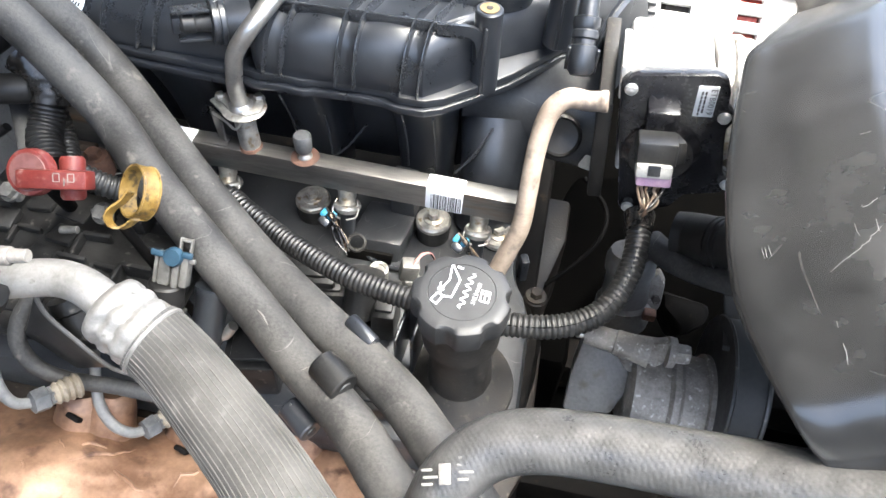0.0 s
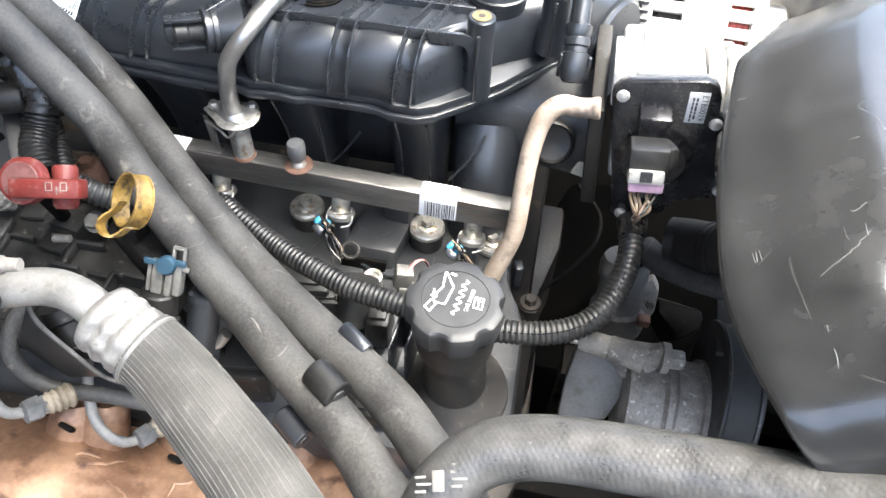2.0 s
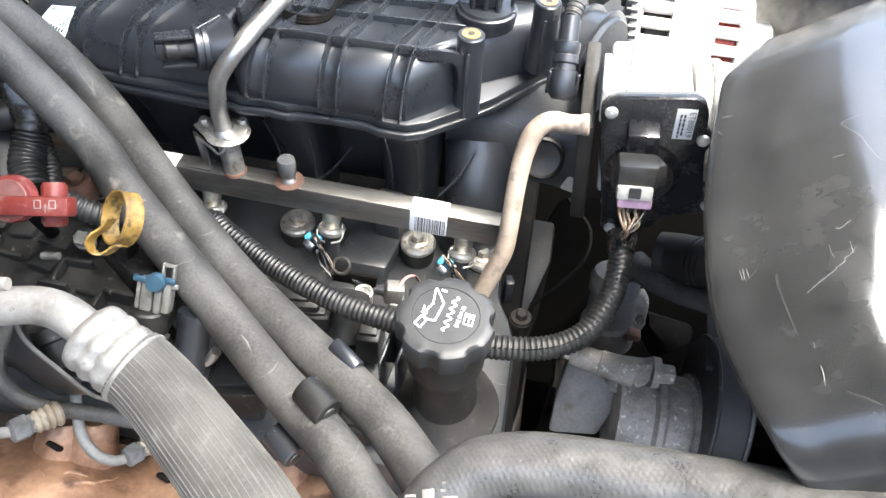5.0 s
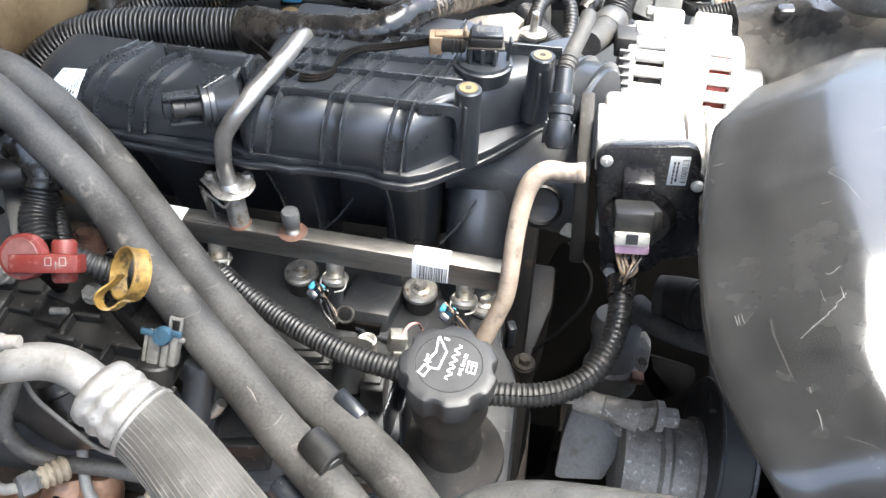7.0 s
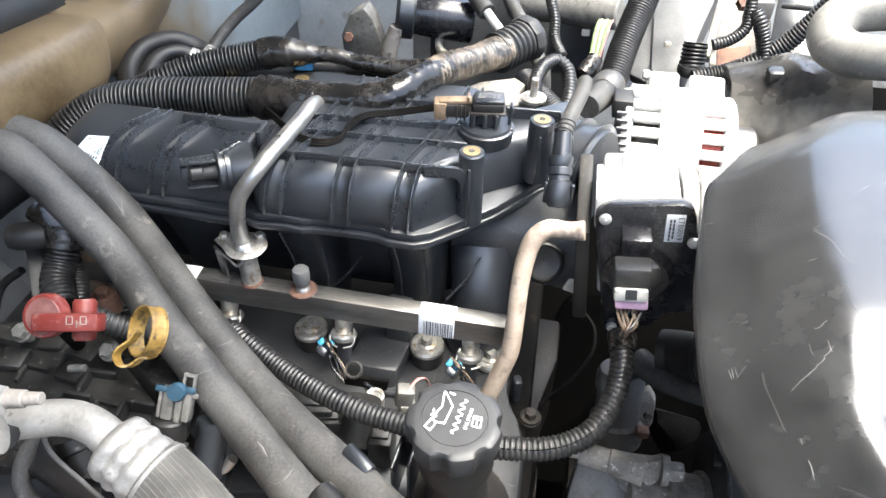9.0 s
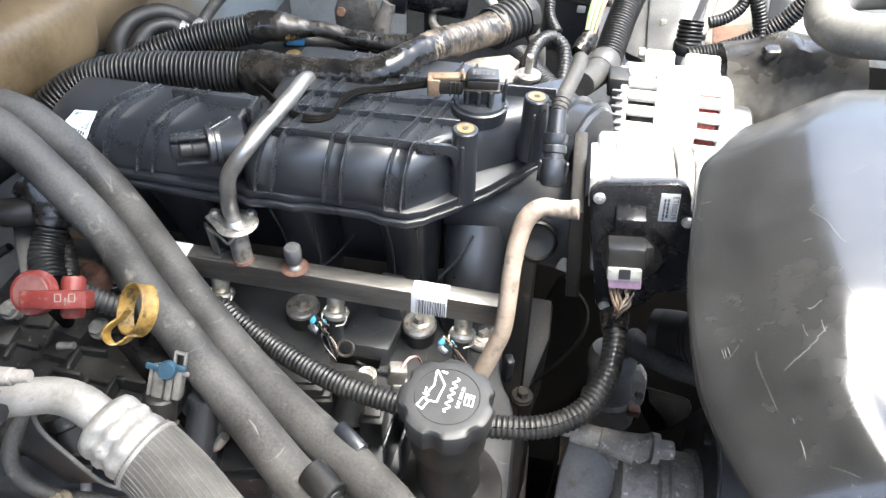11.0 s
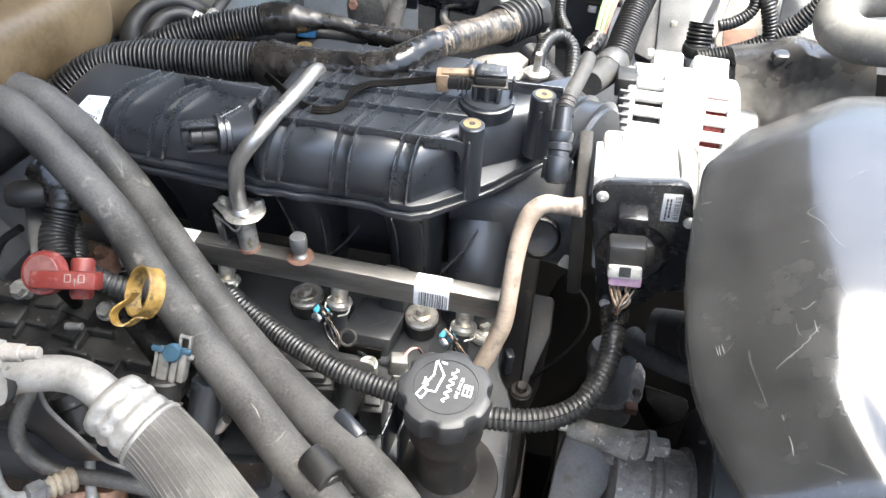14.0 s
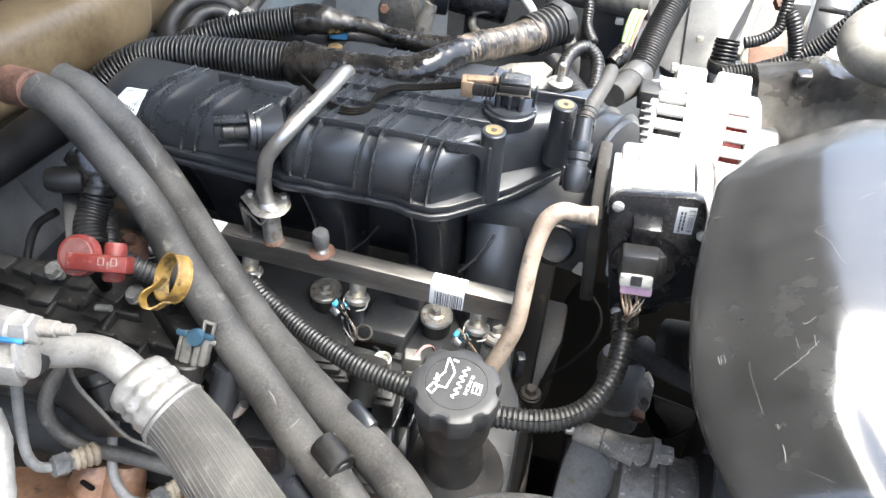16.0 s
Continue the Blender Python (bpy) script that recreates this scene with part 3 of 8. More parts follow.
def rib(x, yf, zc, back, tall=0.006, wide=0.0024, slant=0.0, lean=0.0):
    """A moulded rib with a rounded back that follows the shell over its crest and down to the lip."""
    Bm = bm()
    prof = [V((0, q.x, q.y)) for q in spline([(y, z, 0) for y, z in profile(yf, zc, back)], 4)]
    loops = []
    n = len(prof) - 1
    for i, q in enumerate(prof):
        d = (prof[min(i + 1, n)] - prof[max(i - 1, 0)]).normalized()
        nrm = V((0, d.z, -d.y))
        if nrm.z - nrm.y < 0:
            nrm = -nrm
        k = i / n
        over = max(0.0, (k - 0.16) / 0.84)
        xs = x + (slant * over ** 0.8 if k > 0.16 else lean * (0.16 - k) / 0.16)
        h = tall * (1.0 if 0.1 < k < 0.9 else 0.75) * (1.25 if 0.16 < k < 0.4 else 1.0)
        c = V((xs, q.y, q.z))
        loops.append([c + V((wide * u, 0, 0)) + nrm * (h * v) for u, v in ((-0.8, -0.4), (0.8, -0.4), (0.55, 0.1), (0.45, 0.75), (0.2, 1.0), (-0.2, 1.0), (-0.45, 0.75), (-0.55, 0.1))])
    rings(Bm, loops)
    return Bm


for xa, sl in ((-0.2025, -0.0165), (-0.189, -0.016), (-0.151, -0.0085), (-0.138, -0.007), (-0.0995, -0.0085), (-0.086, -0.0085)):
    part("rib", rib(xa, 0.4225, 1.151, 0.585, slant=sl, lean=0.03), PLASTIC_RIB, man, "", 50)
for xa, sl in ((-0.351, -0.022), (-0.338, -0.02), (-0.3045, -0.0245), (-0.292, -0.023)):
    part("rib", rib(xa, 0.428, 1.146, 0.495, slant=sl, lean=0.01), PLASTIC_RIB, man, "", 50)
for y, x0, x1, dy in ((0.4415, -0.206, -0.064, 0.003), (0.477, -0.2, -0.056, 0.005), (0.502, -0.2, -0.02, 0.01), (0.54, -0.2, 0.02, 0.01)):
    B = bm()
    prism(B, [(x0, y, 1.146), (x1, y + dy, 1.146), (x1, y + dy + 0.0024, 1.146), (x0, y + 0.0024, 1.146)], (0, 0, 0.0115), 0.0007)
    part("cross_rib", B, PLASTIC_RIB, man, "", 25)
# the rib that arches over the lobe's front end, and its foot
B = bm()
arch = spline([(-0.084, 0.4425, 1.1535), (-0.068, 0.4445, 1.1535), (-0.058, 0.4475, 1.151), (-0.0525, 0.45, 1.1435), (-0.0505, 0.4525, 1.13), (-0.0508, 0.455, 1.109)], 5)
sweep(B, arch, 0.0045, shape=[(-0.35, -1), (0.35, -1), (0.35, 1), (-0.35, 1)])
part("arch_rib", B, PLASTIC_RIB, man, "", 25)
# wall panel of the rear part
B = bm()
box(B, (-0.2725, 0.4820, 1.1405), (0.076, 0.006, 0.029), (-8, 0, 0), bevel=0.0015)
box(B, (-0.2335, 0.4740, 1.1425), (0.005, 0.02, 0.028), bevel=0.0015)
part("rear_panel", B, PLASTIC_RIB, man)

# parting flange: three straight runs
B = bm()
outline = [(-0.43, 0.424), (-0.25, 0.416), (-0.238, 0.42), (-0.226, 0.4165), (-0.203, 0.4185), (-0.186, 0.4165), (-0.178, 0.4195), (-0.145, 0.4205), (-0.122, 0.42), (-0.11, 0.4155), (-0.088, 0.4155), (-0.074, 0.4225), (-0.058, 0.4365), (-0.042, 0.451), (-0.026, 0.467), (-0.008, 0.49), (0.01, 0.514), (0.03, 0.53), (0.046, 0.54), (0.046, 0.6), (-0.21, 0.6), (-0.21, 0.52), (-0.43, 0.52)]
prism(B, [(x, y, LIP - 0.0145) for x, y in outline], (0, 0, 0.0065), 0.0014)
part("lower_flange", B, PLASTIC, man)
B = bm()
prism(B, [(x, y + 0.003 if y < 0.515 else y, LIP - 0.007) for x, y in outline], (0, 0, 0.007), 0.0015)
part("upper_flange", B, PLASTIC, man)

# runners
def runner(x, w, y0=0.456, y1=0.5, z0=1.095, z1=0.935):
    Bm = bm()
    sh = [(math.copysign(abs(math.cos(a)) ** 0.55, math.cos(a)), math.copysign(abs(math.sin(a)) ** 0.55, math.sin(a))) for a in (2 * math.pi * i / 28 for i in range(28))]
    loops = []
    for i in range(9):
        t = i / 8
        c = V((x - 0.004 * t, y0 + (y1 - y0) * t + 0.012 * math.sin(math.pi * t), z0 + (z1 - z0) * t))
        loops.append([c + V((u * w * (1 - 0.12 * t), v * 0.03 * (1 - 0.1 * t), 0)) for u, v in sh])
    rings(Bm, loops)
    return Bm


for x, w in ((-0.312, 0.03), (-0.2, 0.027), (-0.096, 0.028)):
    part("runner", runner(x, w), PLASTIC, man)
for x, z in ((-0.108, 1.03), (-0.082, 1.03), (-0.212, 1.03)):
    B = bm()
    tube(B, [(x, 0.4275, 1.08), (x - 0.001, 0.4495, z), (x - 0.003, 0.467, 0.965)], 0.0011, 8)
    part("parting_line", B, PLASTIC_RIB, man)
for p0, p1 in (((-0.1468, 0.4550, 1.0372), (-0.1815, 0.4500, 0.9928)), ((-0.1850, 0.4550, 1.0412), (-0.1803, 0.4500, 0.9868)), ((-0.0358, 0.4600, 1.0525), (-0.0636, 0.4450, 1.0070)), ((-0.0429, 0.4600, 1.0349), (-0.0592, 0.4500, 1.0105))):
    B = bm()
    tube(B, [p0, (V(p0) + V(p1)) / 2 + V((0.002, -0.002, 0.0)), p1], 0.0012, 8)
    part("web_edge", B, PLASTIC_RIB, man)
B = bm()
box(B, (-0.25, 0.545, 1.01), (0.38, 0.06, 0.15), bevel=0.02)
part("lower_body", B, PLASTIC, man)
# smooth neck that runs to the throttle body, and the last runner under it
B = bm()
lathe(B, (-0.072, 0.535, 1.036), (0.056, 0.53, 1.04), [(0, 0.03), (0.05, 0.045), (0.3, 0.051), (0.6, 0.055), (0.9, 0.058), (1, 0.059)], 44)
part("neck", B, PLASTIC_NECK, man, "smooth dusty neck")
B = bm()
tube(B, [(-0.035, 0.5, 1.03), (-0.032, 0.475, 1.0), (-0.034, 0.46, 0.965), (-0.035, 0.455, 0.94)], [0.034, 0.031, 0.029, 0.028], 24)
part("runner", B, PLASTIC, man)
B = bm()
t0, t1 = V((0.018, 0.578, 1.082)), V((0.062, 0.556, 1.085))
cyl(B, t0, t1, 0.049, seg=44, round_=0.05)
for s in (0.1, 0.45, 0.85):
    c = t0.lerp(t1, s)
    cyl(B, c, c + (t1 - t0) * 0.07, 0.0535, seg=44, round_=0.03)
part("throat", B, PLASTIC, man)
# bosses with brass inserts
for p, h in (((-0.0485, 0.4595, 1.1654), 0.072), ((0.0039, 0.5076, 1.1728), 0.06)):
    p = V(p)
    B = bm()
    cyl(B, p - V((0, 0, h)), p, 0.0118, 0.0105, 24, 0.1)
    box(B, p + V((0, -0.010, -h / 2 - 0.004)), (0.003, 0.006, h - 0.012), bevel=0.001)
    post = part("boss", B, PLASTIC, man)
    B = bm()
    lathe(B, p - V((0, 0, 0.002)), p + V((0, 0, 0.0006)), [(0, 0.0072), (1, 0.0072)], 20)
    part("brass_insert", B, BRASS, post)
    B = bm()
    lathe(B, p, p + V((0, 0, 0.0009)), [(0, 0.0026), (1, 0.0026)], 16)
    part("insert_hole", B, GRIME, post)

# ---- fuel rail ----
rail = thing("fuel_rail", (-0.2, 0.41, 1.0), "square brushed steel fuel rail with heat tint", "fuel rail")
RY, RH, RD = 0.400, 0.0262, 0.0168


def rail_z(x):
    """Height of the rail's top at x: it falls a little towards the front."""
    return 1.0283 - 0.0224 * x


TILT = (0, math.degrees(math.atan(0.0224)), 0)


def on_rail(x, dy, dz):
    return V((x, RY + RD / 2 + dy, rail_z(x) - RH / 2 + dz))


B = bm()
box(B, on_rail(-0.2075, 0, 0), (0.415, RD, RH), TILT, bevel=0.0019)
part("rail_tube", B, STEEL, rail)
B = bm()
box(B, on_rail(-0.21, 0, -RH / 2 - 0.001), (0.39, 0.004, 0.004), TILT, bevel=0.001)
part("rail_seam", B, RUST, rail)
B = bm()
box(B, on_rail(-0.0002, 0, 0), (0.0016, RD + 0.0012, RH + 0.0012), TILT, bevel=0.0006)
part("end_weld", B, RUST_BROWN, rail, "copper-brown brazed end")
for x0, x1, mt in ((-0.0815, -0.0485, PAPER), (-0.312, -0.287, PAPER)):
    B = bm()
    box(B, on_rail((x0 + x1) / 2, -0.0006, 0.0007), (abs(x1 - x0), RD + 0.0002, RH + 0.0002), TILT, bevel=0.0018)
    stick = part("barcode_label", B, mt, rail, "white barcode label")
    random.seed(4)
    B = bm()
    x = min(x0, x1) + 0.005
    while x < max(x0, x1) - 0.002:
        w = random.choice((0.0004, 0.0004, 0.0008, 0.0012))
        box(B, on_rail(x + w / 2, -RD / 2 - 0.0008, -0.002), (w, 0.0002, 0.0175), TILT, bevel=0)
        x += w + random.choice((0.0004, 0.0006, 0.0009))
    part("bars", B, INK, stick)
RZ = rail_z(-0.24)
# inlet stub and its clamp
fl = V((-0.2398, 0.4130, 1.0682))
st = V((fl.x + 0.003, RY + RD / 2, RZ))
B = bm()
cyl(B, st, fl, 0.0088, 0.0088, 24, 0.05)
part("inlet_stub", B, ZINC, rail)
B = bm()
lathe(B, st - V((0, 0, 0.001)), st + V((0, 0, 0.002)), [(0, 0.0102), (0.5, 0.0098), (1, 0.009)], 24)
part("braze_ring", B, RUST, rail)
B = bm()
tri = [(-0.030, 0.004), (-0.024, 0.016), (0.006, 0.017), (0.017, 0.008), (0.018, -0.006), (0.006, -0.014), (-0.012, -0.01)]
prism(B, [fl + V((x, y, 0)) for x, y in tri], (0, 0, 0.0022), 0.0006)
part("clamp_plate", B, ZINC, rail)
B = bm()
prism(B, [fl + V((x * 0.85 + 0.003, y * 0.9 + 0.001, 0.004)) for x, y in tri], (0, 0, 0.0018), 0.0006)
part("clamp_plate", B, ZINC, rail)
B = bm()
lathe(B, fl - V((0, 0, 0.0015)), fl + V((0, 0, 0.009)), [(0, 0.0125), (0.3, 0.013), (0.5, 0.0105), (0.75, 0.0098), (1, 0.0075)], 24)
part("clamp_collar", B, CHROME, rail)
B = bm()
lathe(B, fl + V((0.002, 0, 0.0022)), fl + V((0.002, 0, 0.0042)), [(0, 0.0175), (0.3, 0.0185), (0.7, 0.0185), (1, 0.0175)], 32)
part("clamp_disc", B, ZINC, rail)
for dx, dy in ((-0.021, 0.007), (0.010, 0.013)):
    B = bm()
    cyl(B, fl + V((dx, dy, -0.009)), fl + V((dx, dy, 0.004)), 0.0028, seg=12)
    lathe(B, fl + V((dx, dy, 0.0035)), fl + V((dx, dy, 0.0048)), [(0, 0.0052), (1, 0.005)], 18)
    hexhead(B, fl + V((dx, dy, 0.0045)), (0, 0, 1), 0.0042, 0.004)
    part("clamp_bolt", B, ZINC, rail)
B = bm()
plate(B, [fl + V(p) for p in ((-0.031, 0.003, -0.004), (-0.018, -0.006, -0.004), (-0.018, -0.006, -0.033), (-0.026, -0.002, -0.035))], 0.002)
box(B, (fl.x - 0.028, RY + RD / 2, RZ + 0.001), (0.024, 0.014, 0.002), bevel=0.0006)
part("support_bracket", B, STEEL, rail)
B = bm()
tube(B, [fl + V(p) for p in ((-0.024, -0.006, -0.002), (-0.01, -0.013, -0.003), (-0.001, -0.017, -0.006), (0.004, -0.015, -0.001), (0.004, -0.011, 0.003))], 0.0012, 8)
part("wire_clip", B, CHROME, rail)
# service port
sp = V((-0.1884, 0.4080, 1.0324))
RZ = sp.z = rail_z(sp.x)
B = bm()
lathe(B, sp, sp + V((0, 0, 0.008)), [(0, 0.0068), (0.3, 0.0062), (0.5, 0.0048), (1, 0.0048)], 18)
part("service_port", B, ZINC, rail)
B = bm()
lathe(B, sp + V((0, 0, 0.0075)), sp + V((0, 0, 0.0245)), [(0, 0.0064), (0.08, 0.0072), (0.6, 0.0078), (0.92, 0.0076), (1, 0.0066)], 24)
part("port_cap", B, PLASTIC_GREY, rail, "dusty black screw cap")
B = bm()
lathe(B, sp, sp + V((0, 0, 0.0008)), [(0, 0.0125), (1, 0.0112)], 24)
part("braze_ring", B, RUST, rail)

# ---- fuel feed pipe ----
B = bm()
pts = [fl + V((0.0, 0, 0.003)), (-0.2400, 0.4105, 1.0920), (-0.2372, 0.4085, 1.1073), (-0.2333, 0.4085, 1.1256), (-0.2261, 0.4098, 1.1386), (-0.2175, 0.4145, 1.1500), (-0.2087, 0.4295, 1.1598), (-0.2028, 0.4525, 1.1635), (-0.2008, 0.4882, 1.161), (-0.2031, 0.525, 1.154), (-0.2, 0.555, 1.138), (-0.203, 0.6, 1.12)]
tube(B, pts, 0.0067, 20, 10)
solo("fuel_pipe", B, CHROME, "bright bent steel fuel feed pipe", "pipe")

# ---- throttle body ----
tb = thing("throttle_body", (0.10, 0.47, 1.02), "cast aluminium throttle body with black motor cover", "throttle body")
tl, tr_ = V((0.0573, 0.4320, 1.1442)), V((0.1267, 0.4320, 1.1518))
tx = (tr_ - tl).normalized()
ty = V((0, 1, 0))
tz = tx.cross(ty).normalized()
TBM = Matrix((tx, ty, tz)).transposed()
TW = (tr_ - tl).length


def tbp(u, v, w):
    """A point of the throttle body: u along, v away from the cover's face, w down from its top edge."""
    return tl + tx * u + ty * v - tz * w


B = bm()
poly = [(0.002, 0.001), (0.008, -0.002), (TW - 0.008, -0.006), (TW, -0.002), (TW + 0.0035, 0.008), (TW + 0.0045, 0.021), (TW + 0.0105, 0.027), (TW + 0.0115, 0.034), (TW + 0.0075, 0.041), (TW + 0.010, 0.06), (TW + 0.0145, 0.085), (TW + 0.0245, 0.091), (TW + 0.0265, 0.098), (TW + 0.0225, 0.104), (TW + 0.014, 0.1068), (0.06, 0.112), (0.05, 0.128), (0.026, 0.138), (0.0125, 0.139), (0.009, 0.13), (0.004, 0.08), (-0.001, 0.04), (-0.0032, 0.008)]
prism(B, [tbp(u, 0, w) for u, w in poly], ty * 0.008, 0.0022)
cover = part("motor_cover", B, GLOSS, tb, "glossy black motor cover")
B = bm()
prism(B, [tbp(u * 0.985 + 0.0005, 0.006, w * 0.99 + 0.001) for u, w in poly], ty * 0.006, 0.001)
part("cover_seal", B, PLASTIC_GREY, tb)
for u, w in ((0.0046, 0.0096), (TW + 0.0035, 0.0298), (0.0167, 0.1307), (TW + 0.0195, 0.0954)):
    B = bm()
    lathe(B, tbp(u, 0.001, w), tbp(u, -0.0035, w), [(0, 0.0049), (0.5, 0.0049), (0.9, 0.004), (1, 0.0022)], 18)
    lathe(B, tbp(u, -0.0034, w), tbp(u, -0.0038, w), [(0, 0.0016), (1, 0.0014)], 6)
    part("cover_screw", B, BOLT_GREY, tb, "dull grey screw")
B = bm()
box(B, tbp(TW - 0.0122, -0.0004, 0.0163), (0.0142, 0.0006, 0.0272), TBM, 0.0002)
lab = part("label", B, PAPER, tb, "pale blue part label")
part("lettering", lettering("ETB0019", 0.0062, tbp(TW - 0.0083, -0.0009, 0.0160), -tz, tx), INK, lab)
B = bm()
random.seed(7)
for k, uu in enumerate((0.0132, 0.0158)):
    w = 0.0075
    while w < 0.0265:
        l = random.uniform(0.002, 0.005)
        box(B, tbp(TW - uu, -0.0008, w + l / 2), (0.0014, 0.0002, l), TBM, 0)
        w += l + 0.0009
part("small_print", B, INK, lab)
# motor dome, socket and plug
B = bm()
lathe(B, tbp(0.034, 0.004, 0.066), tbp(0.034, -0.008, 0.066), [(0, 0.030), (0.6, 0.029), (1, 0.024)], 32)
part("motor_dome", B, GLOSS, tb)
B = bm()
box(B, tbp(0.029, -0.008, 0.032), (0.023, 0.022, 0.034), TBM, 0.002)
part("socket", B, GLOSS, tb)
B = bm()
sh0 = V((0.0854, 0.3880, 1.1209))
box(B, sh0, (0.027, 0.026, 0.018), TBM @ Euler((radians(-18), 0, 0)).to_matrix(), 0.002)
box(B, sh0 + V((0.014, 0.006, -0.002)), (0.010, 0.022, 0.018), TBM @ Euler((radians(-18), 0, radians(18))).to_matrix(), 0.004)
part("socket_shroud", B, PLASTIC_DULL, tb, "dusty black socket shroud")
plug = V((0.0853, 0.3746, 1.1143))
PR = TBM @ Euler((radians(-18), 0, 0)).to_matrix()
B = bm()
box(B, plug, (0.0245, 0.014, 0.0095), PR, 0.0015)
plug_ob = part("plug", B, GREY_PLASTIC, tb, "pale grey wiring plug")
B = bm()
box(B, plug + PR @ V((0, -0.0072, 0.0015)), (0.0085, 0.0016, 0.008), PR, 0.0005)
part("lock_tab", B, PLASTIC, plug_ob)
B = bm()
box(B, plug + PR @ V((0.001, 0.001, -0.008)), (0.0235, 0.012, 0.0075), PR, 0.001)
part("wire_seal", B, PURPLE, plug_ob)
loom_top = V((0.0850, 0.3562, 1.0857))
random.seed(11)
for k in range(7):
    B = bm()
    a = plug + PR @ V((-0.008 + 0.0028 * k, -0.003 + 0.003 * (k % 2), -0.0115))
    mid = a.lerp(loom_top, 0.5) + V((random.uniform(-0.004, 0.006), random.uniform(-0.008, -0.001), 0.0))
    tube(B, [a, a + V((0, 0, -0.005)), mid, loom_top + V((random.uniform(-0.003, 0.003), random.uniform(-0.003, 0.003), 0.002))], 0.0011, 8, 6)
    part("wire", B, (WIRE_BROWN, WIRE_TAN, WIRE_BROWN, RUBBER, WIRE_TAN, WIRE_BROWN, LOOM)[k], plug_ob)
# casting
B = bm()
prism(B, [tbp(u, 0.010, w) for u, w in ((0.004, 0.002), (0.062, 0.002), (0.064, 0.01), (0.064, 0.1), (0.002, 0.1), (0.002, 0.008))], ty * 0.075, 0.004)
part("casting", B, ALU_BRIGHT, tb, "bright cast aluminium body")
B = bm()
prism(B, [tbp(u, v, -0.0025) for u, v in ((0.012, 0.014), (0.05, 0.014), (0.056, 0.022), (0.054, 0.08), (0.018, 0.08), (0.016, 0.03))], -tz * 0.006, 0.003)
part("top_pad", B, ALU_BRIGHT, tb)
B = bm()
prism(B, [tbp(-0.0035, v, w) for v, w in ((0.013, 0.0), (0.058, -0.003), (0.062, 0.012), (0.013, 0.03))], tx * 0.006, 0.0014)
part("side_flange", B, ALU_BRIGHT, tb)
B = bm()
prism(B, [tbp(-0.018, v, w) for v, w in ((0.006, 0.03), (0.085, 0.004), (0.10, 0.05), (0.09, 0.13), (0.006, 0.13))], tx * 0.012, 0.002)
part("mounting_flange", B, NECK_GRIME, tb, "black mounting flange")
B = bm()
ax = tbp(0.066, 0.052, 0.052)
lathe(B, ax, ax + tx * 0.03, [(0, 0.048), (0.18, 0.05), (0.25, 0.05), (0.3, 0.047), (0.85, 0.047), (1, 0.045)], 40)
part("inlet_ring", B, ALU_BRIGHT, tb)
B = bm()
lathe(B, ax + tx * 0.012, ax + tx * 0.020, [(0, 0.0485), (0.2, 0.0495), (0.8, 0.0495), (1, 0.0485)], 40)
part("hose_clamp", B, ZINC, tb)
B = bm()
for q0, q1 in (((0.094, -0.004, 0.012), (0.090, -0.002, 0.036)),):
    a, b = tbp(*q0), tbp(*q1)
    tube(B, [a, a.lerp(b, 0.5) + V((0.001, -0.001, 0)), b], 0.0042, 12)
    cyl(B, a + tz * 0.002, a - tz * 0.004, 0.0058, seg=16)
    cyl(B, b + tz * 0.004, b - tz * 0.002, 0.0058, seg=16)
part("lever", B, RUBBER_BLACK, tb)

# ---- alternator ----
alt = thing("alternator", (0.155, 0.70, 0.95), "bright aluminium alternator with slotted housing and red windings", "alternator")
AC, AR = V((0.155, 0.705, 1.035)), 0.070


def ring_x(Bm, x0, x1, r, thick, seg=48, bev=0.0015):
    """A ring round the alternator's shaft."""
    prof = [(x0, r - thick), (x0, r - bev), (x0 + bev, r), (x1 - bev, r), (x1, r - bev), (x1, r - thick)]
    loops = [[(x, AC.y + rr * math.cos(2 * math.pi * i / seg), AC.z + rr * math.sin(2 * math.pi * i / seg)) for i in range(seg)] for x, rr in prof + prof[:1]]
    rings(Bm, loops, caps=False)


B = bm()
cyl(B, (0.098, AC.y, AC.z), (0.149, AC.y, AC.z), AR - 0.013, seg=48)
part("rear_core", B, GRIME, alt)
B = bm()
cyl(B, (0.15, AC.y, AC.z), (0.2, AC.y, AC.z), AR - 0.012, seg=48)
part("winding", B, WINDING, alt, "red enamelled copper winding")
B = bm()
ring_x(B, 0.127, 0.1495, AR, 0.012, bev=0.0003)
part("rear_housing", B, ALU_BRIGHT, alt)
B = bm()
ring_x(B, 0.1497, 0.171, AR + 0.0002, 0.012, bev=0.0003)
part("front_housing", B, ALU_BRIGHT, alt)
B = bm()
ring_x(B, 0.090, 0.099, AR - 0.006, 0.03)
part("rear_ring", B, ALU_BRIGHT, alt)
B = bm()
ring_x(B, 0.195, 0.208, AR - 0.006, 0.03)
part("front_ring", B, ALU_BRIGHT, alt)
for k in range(24):
    a = 2 * math.pi * k / 24
    c = V((0, math.cos(a), math.sin(a)))
    R = Euler((a - math.pi / 2, 0, 0)).to_matrix()
    for xm, w in ((0.113, 0.032), (0.183, 0.028)):
        B = bm()
        box(B, V((xm, AC.y, AC.z)) + c * (AR - 0.0055), (w, 0.0112, 0.009), R, 0.0025)
        part("housing_bar", B, ALU_BRIGHT, alt)
B = bm()
box(B, AC + V((-0.02, 0.055, 0.046)), (0.034, 0.03, 0.03), (30, 0, 0), 0.004)
box(B, AC + V((0.028, 0.055, 0.046)), (0.04, 0.03, 0.03), (30, 0, 0), 0.004)
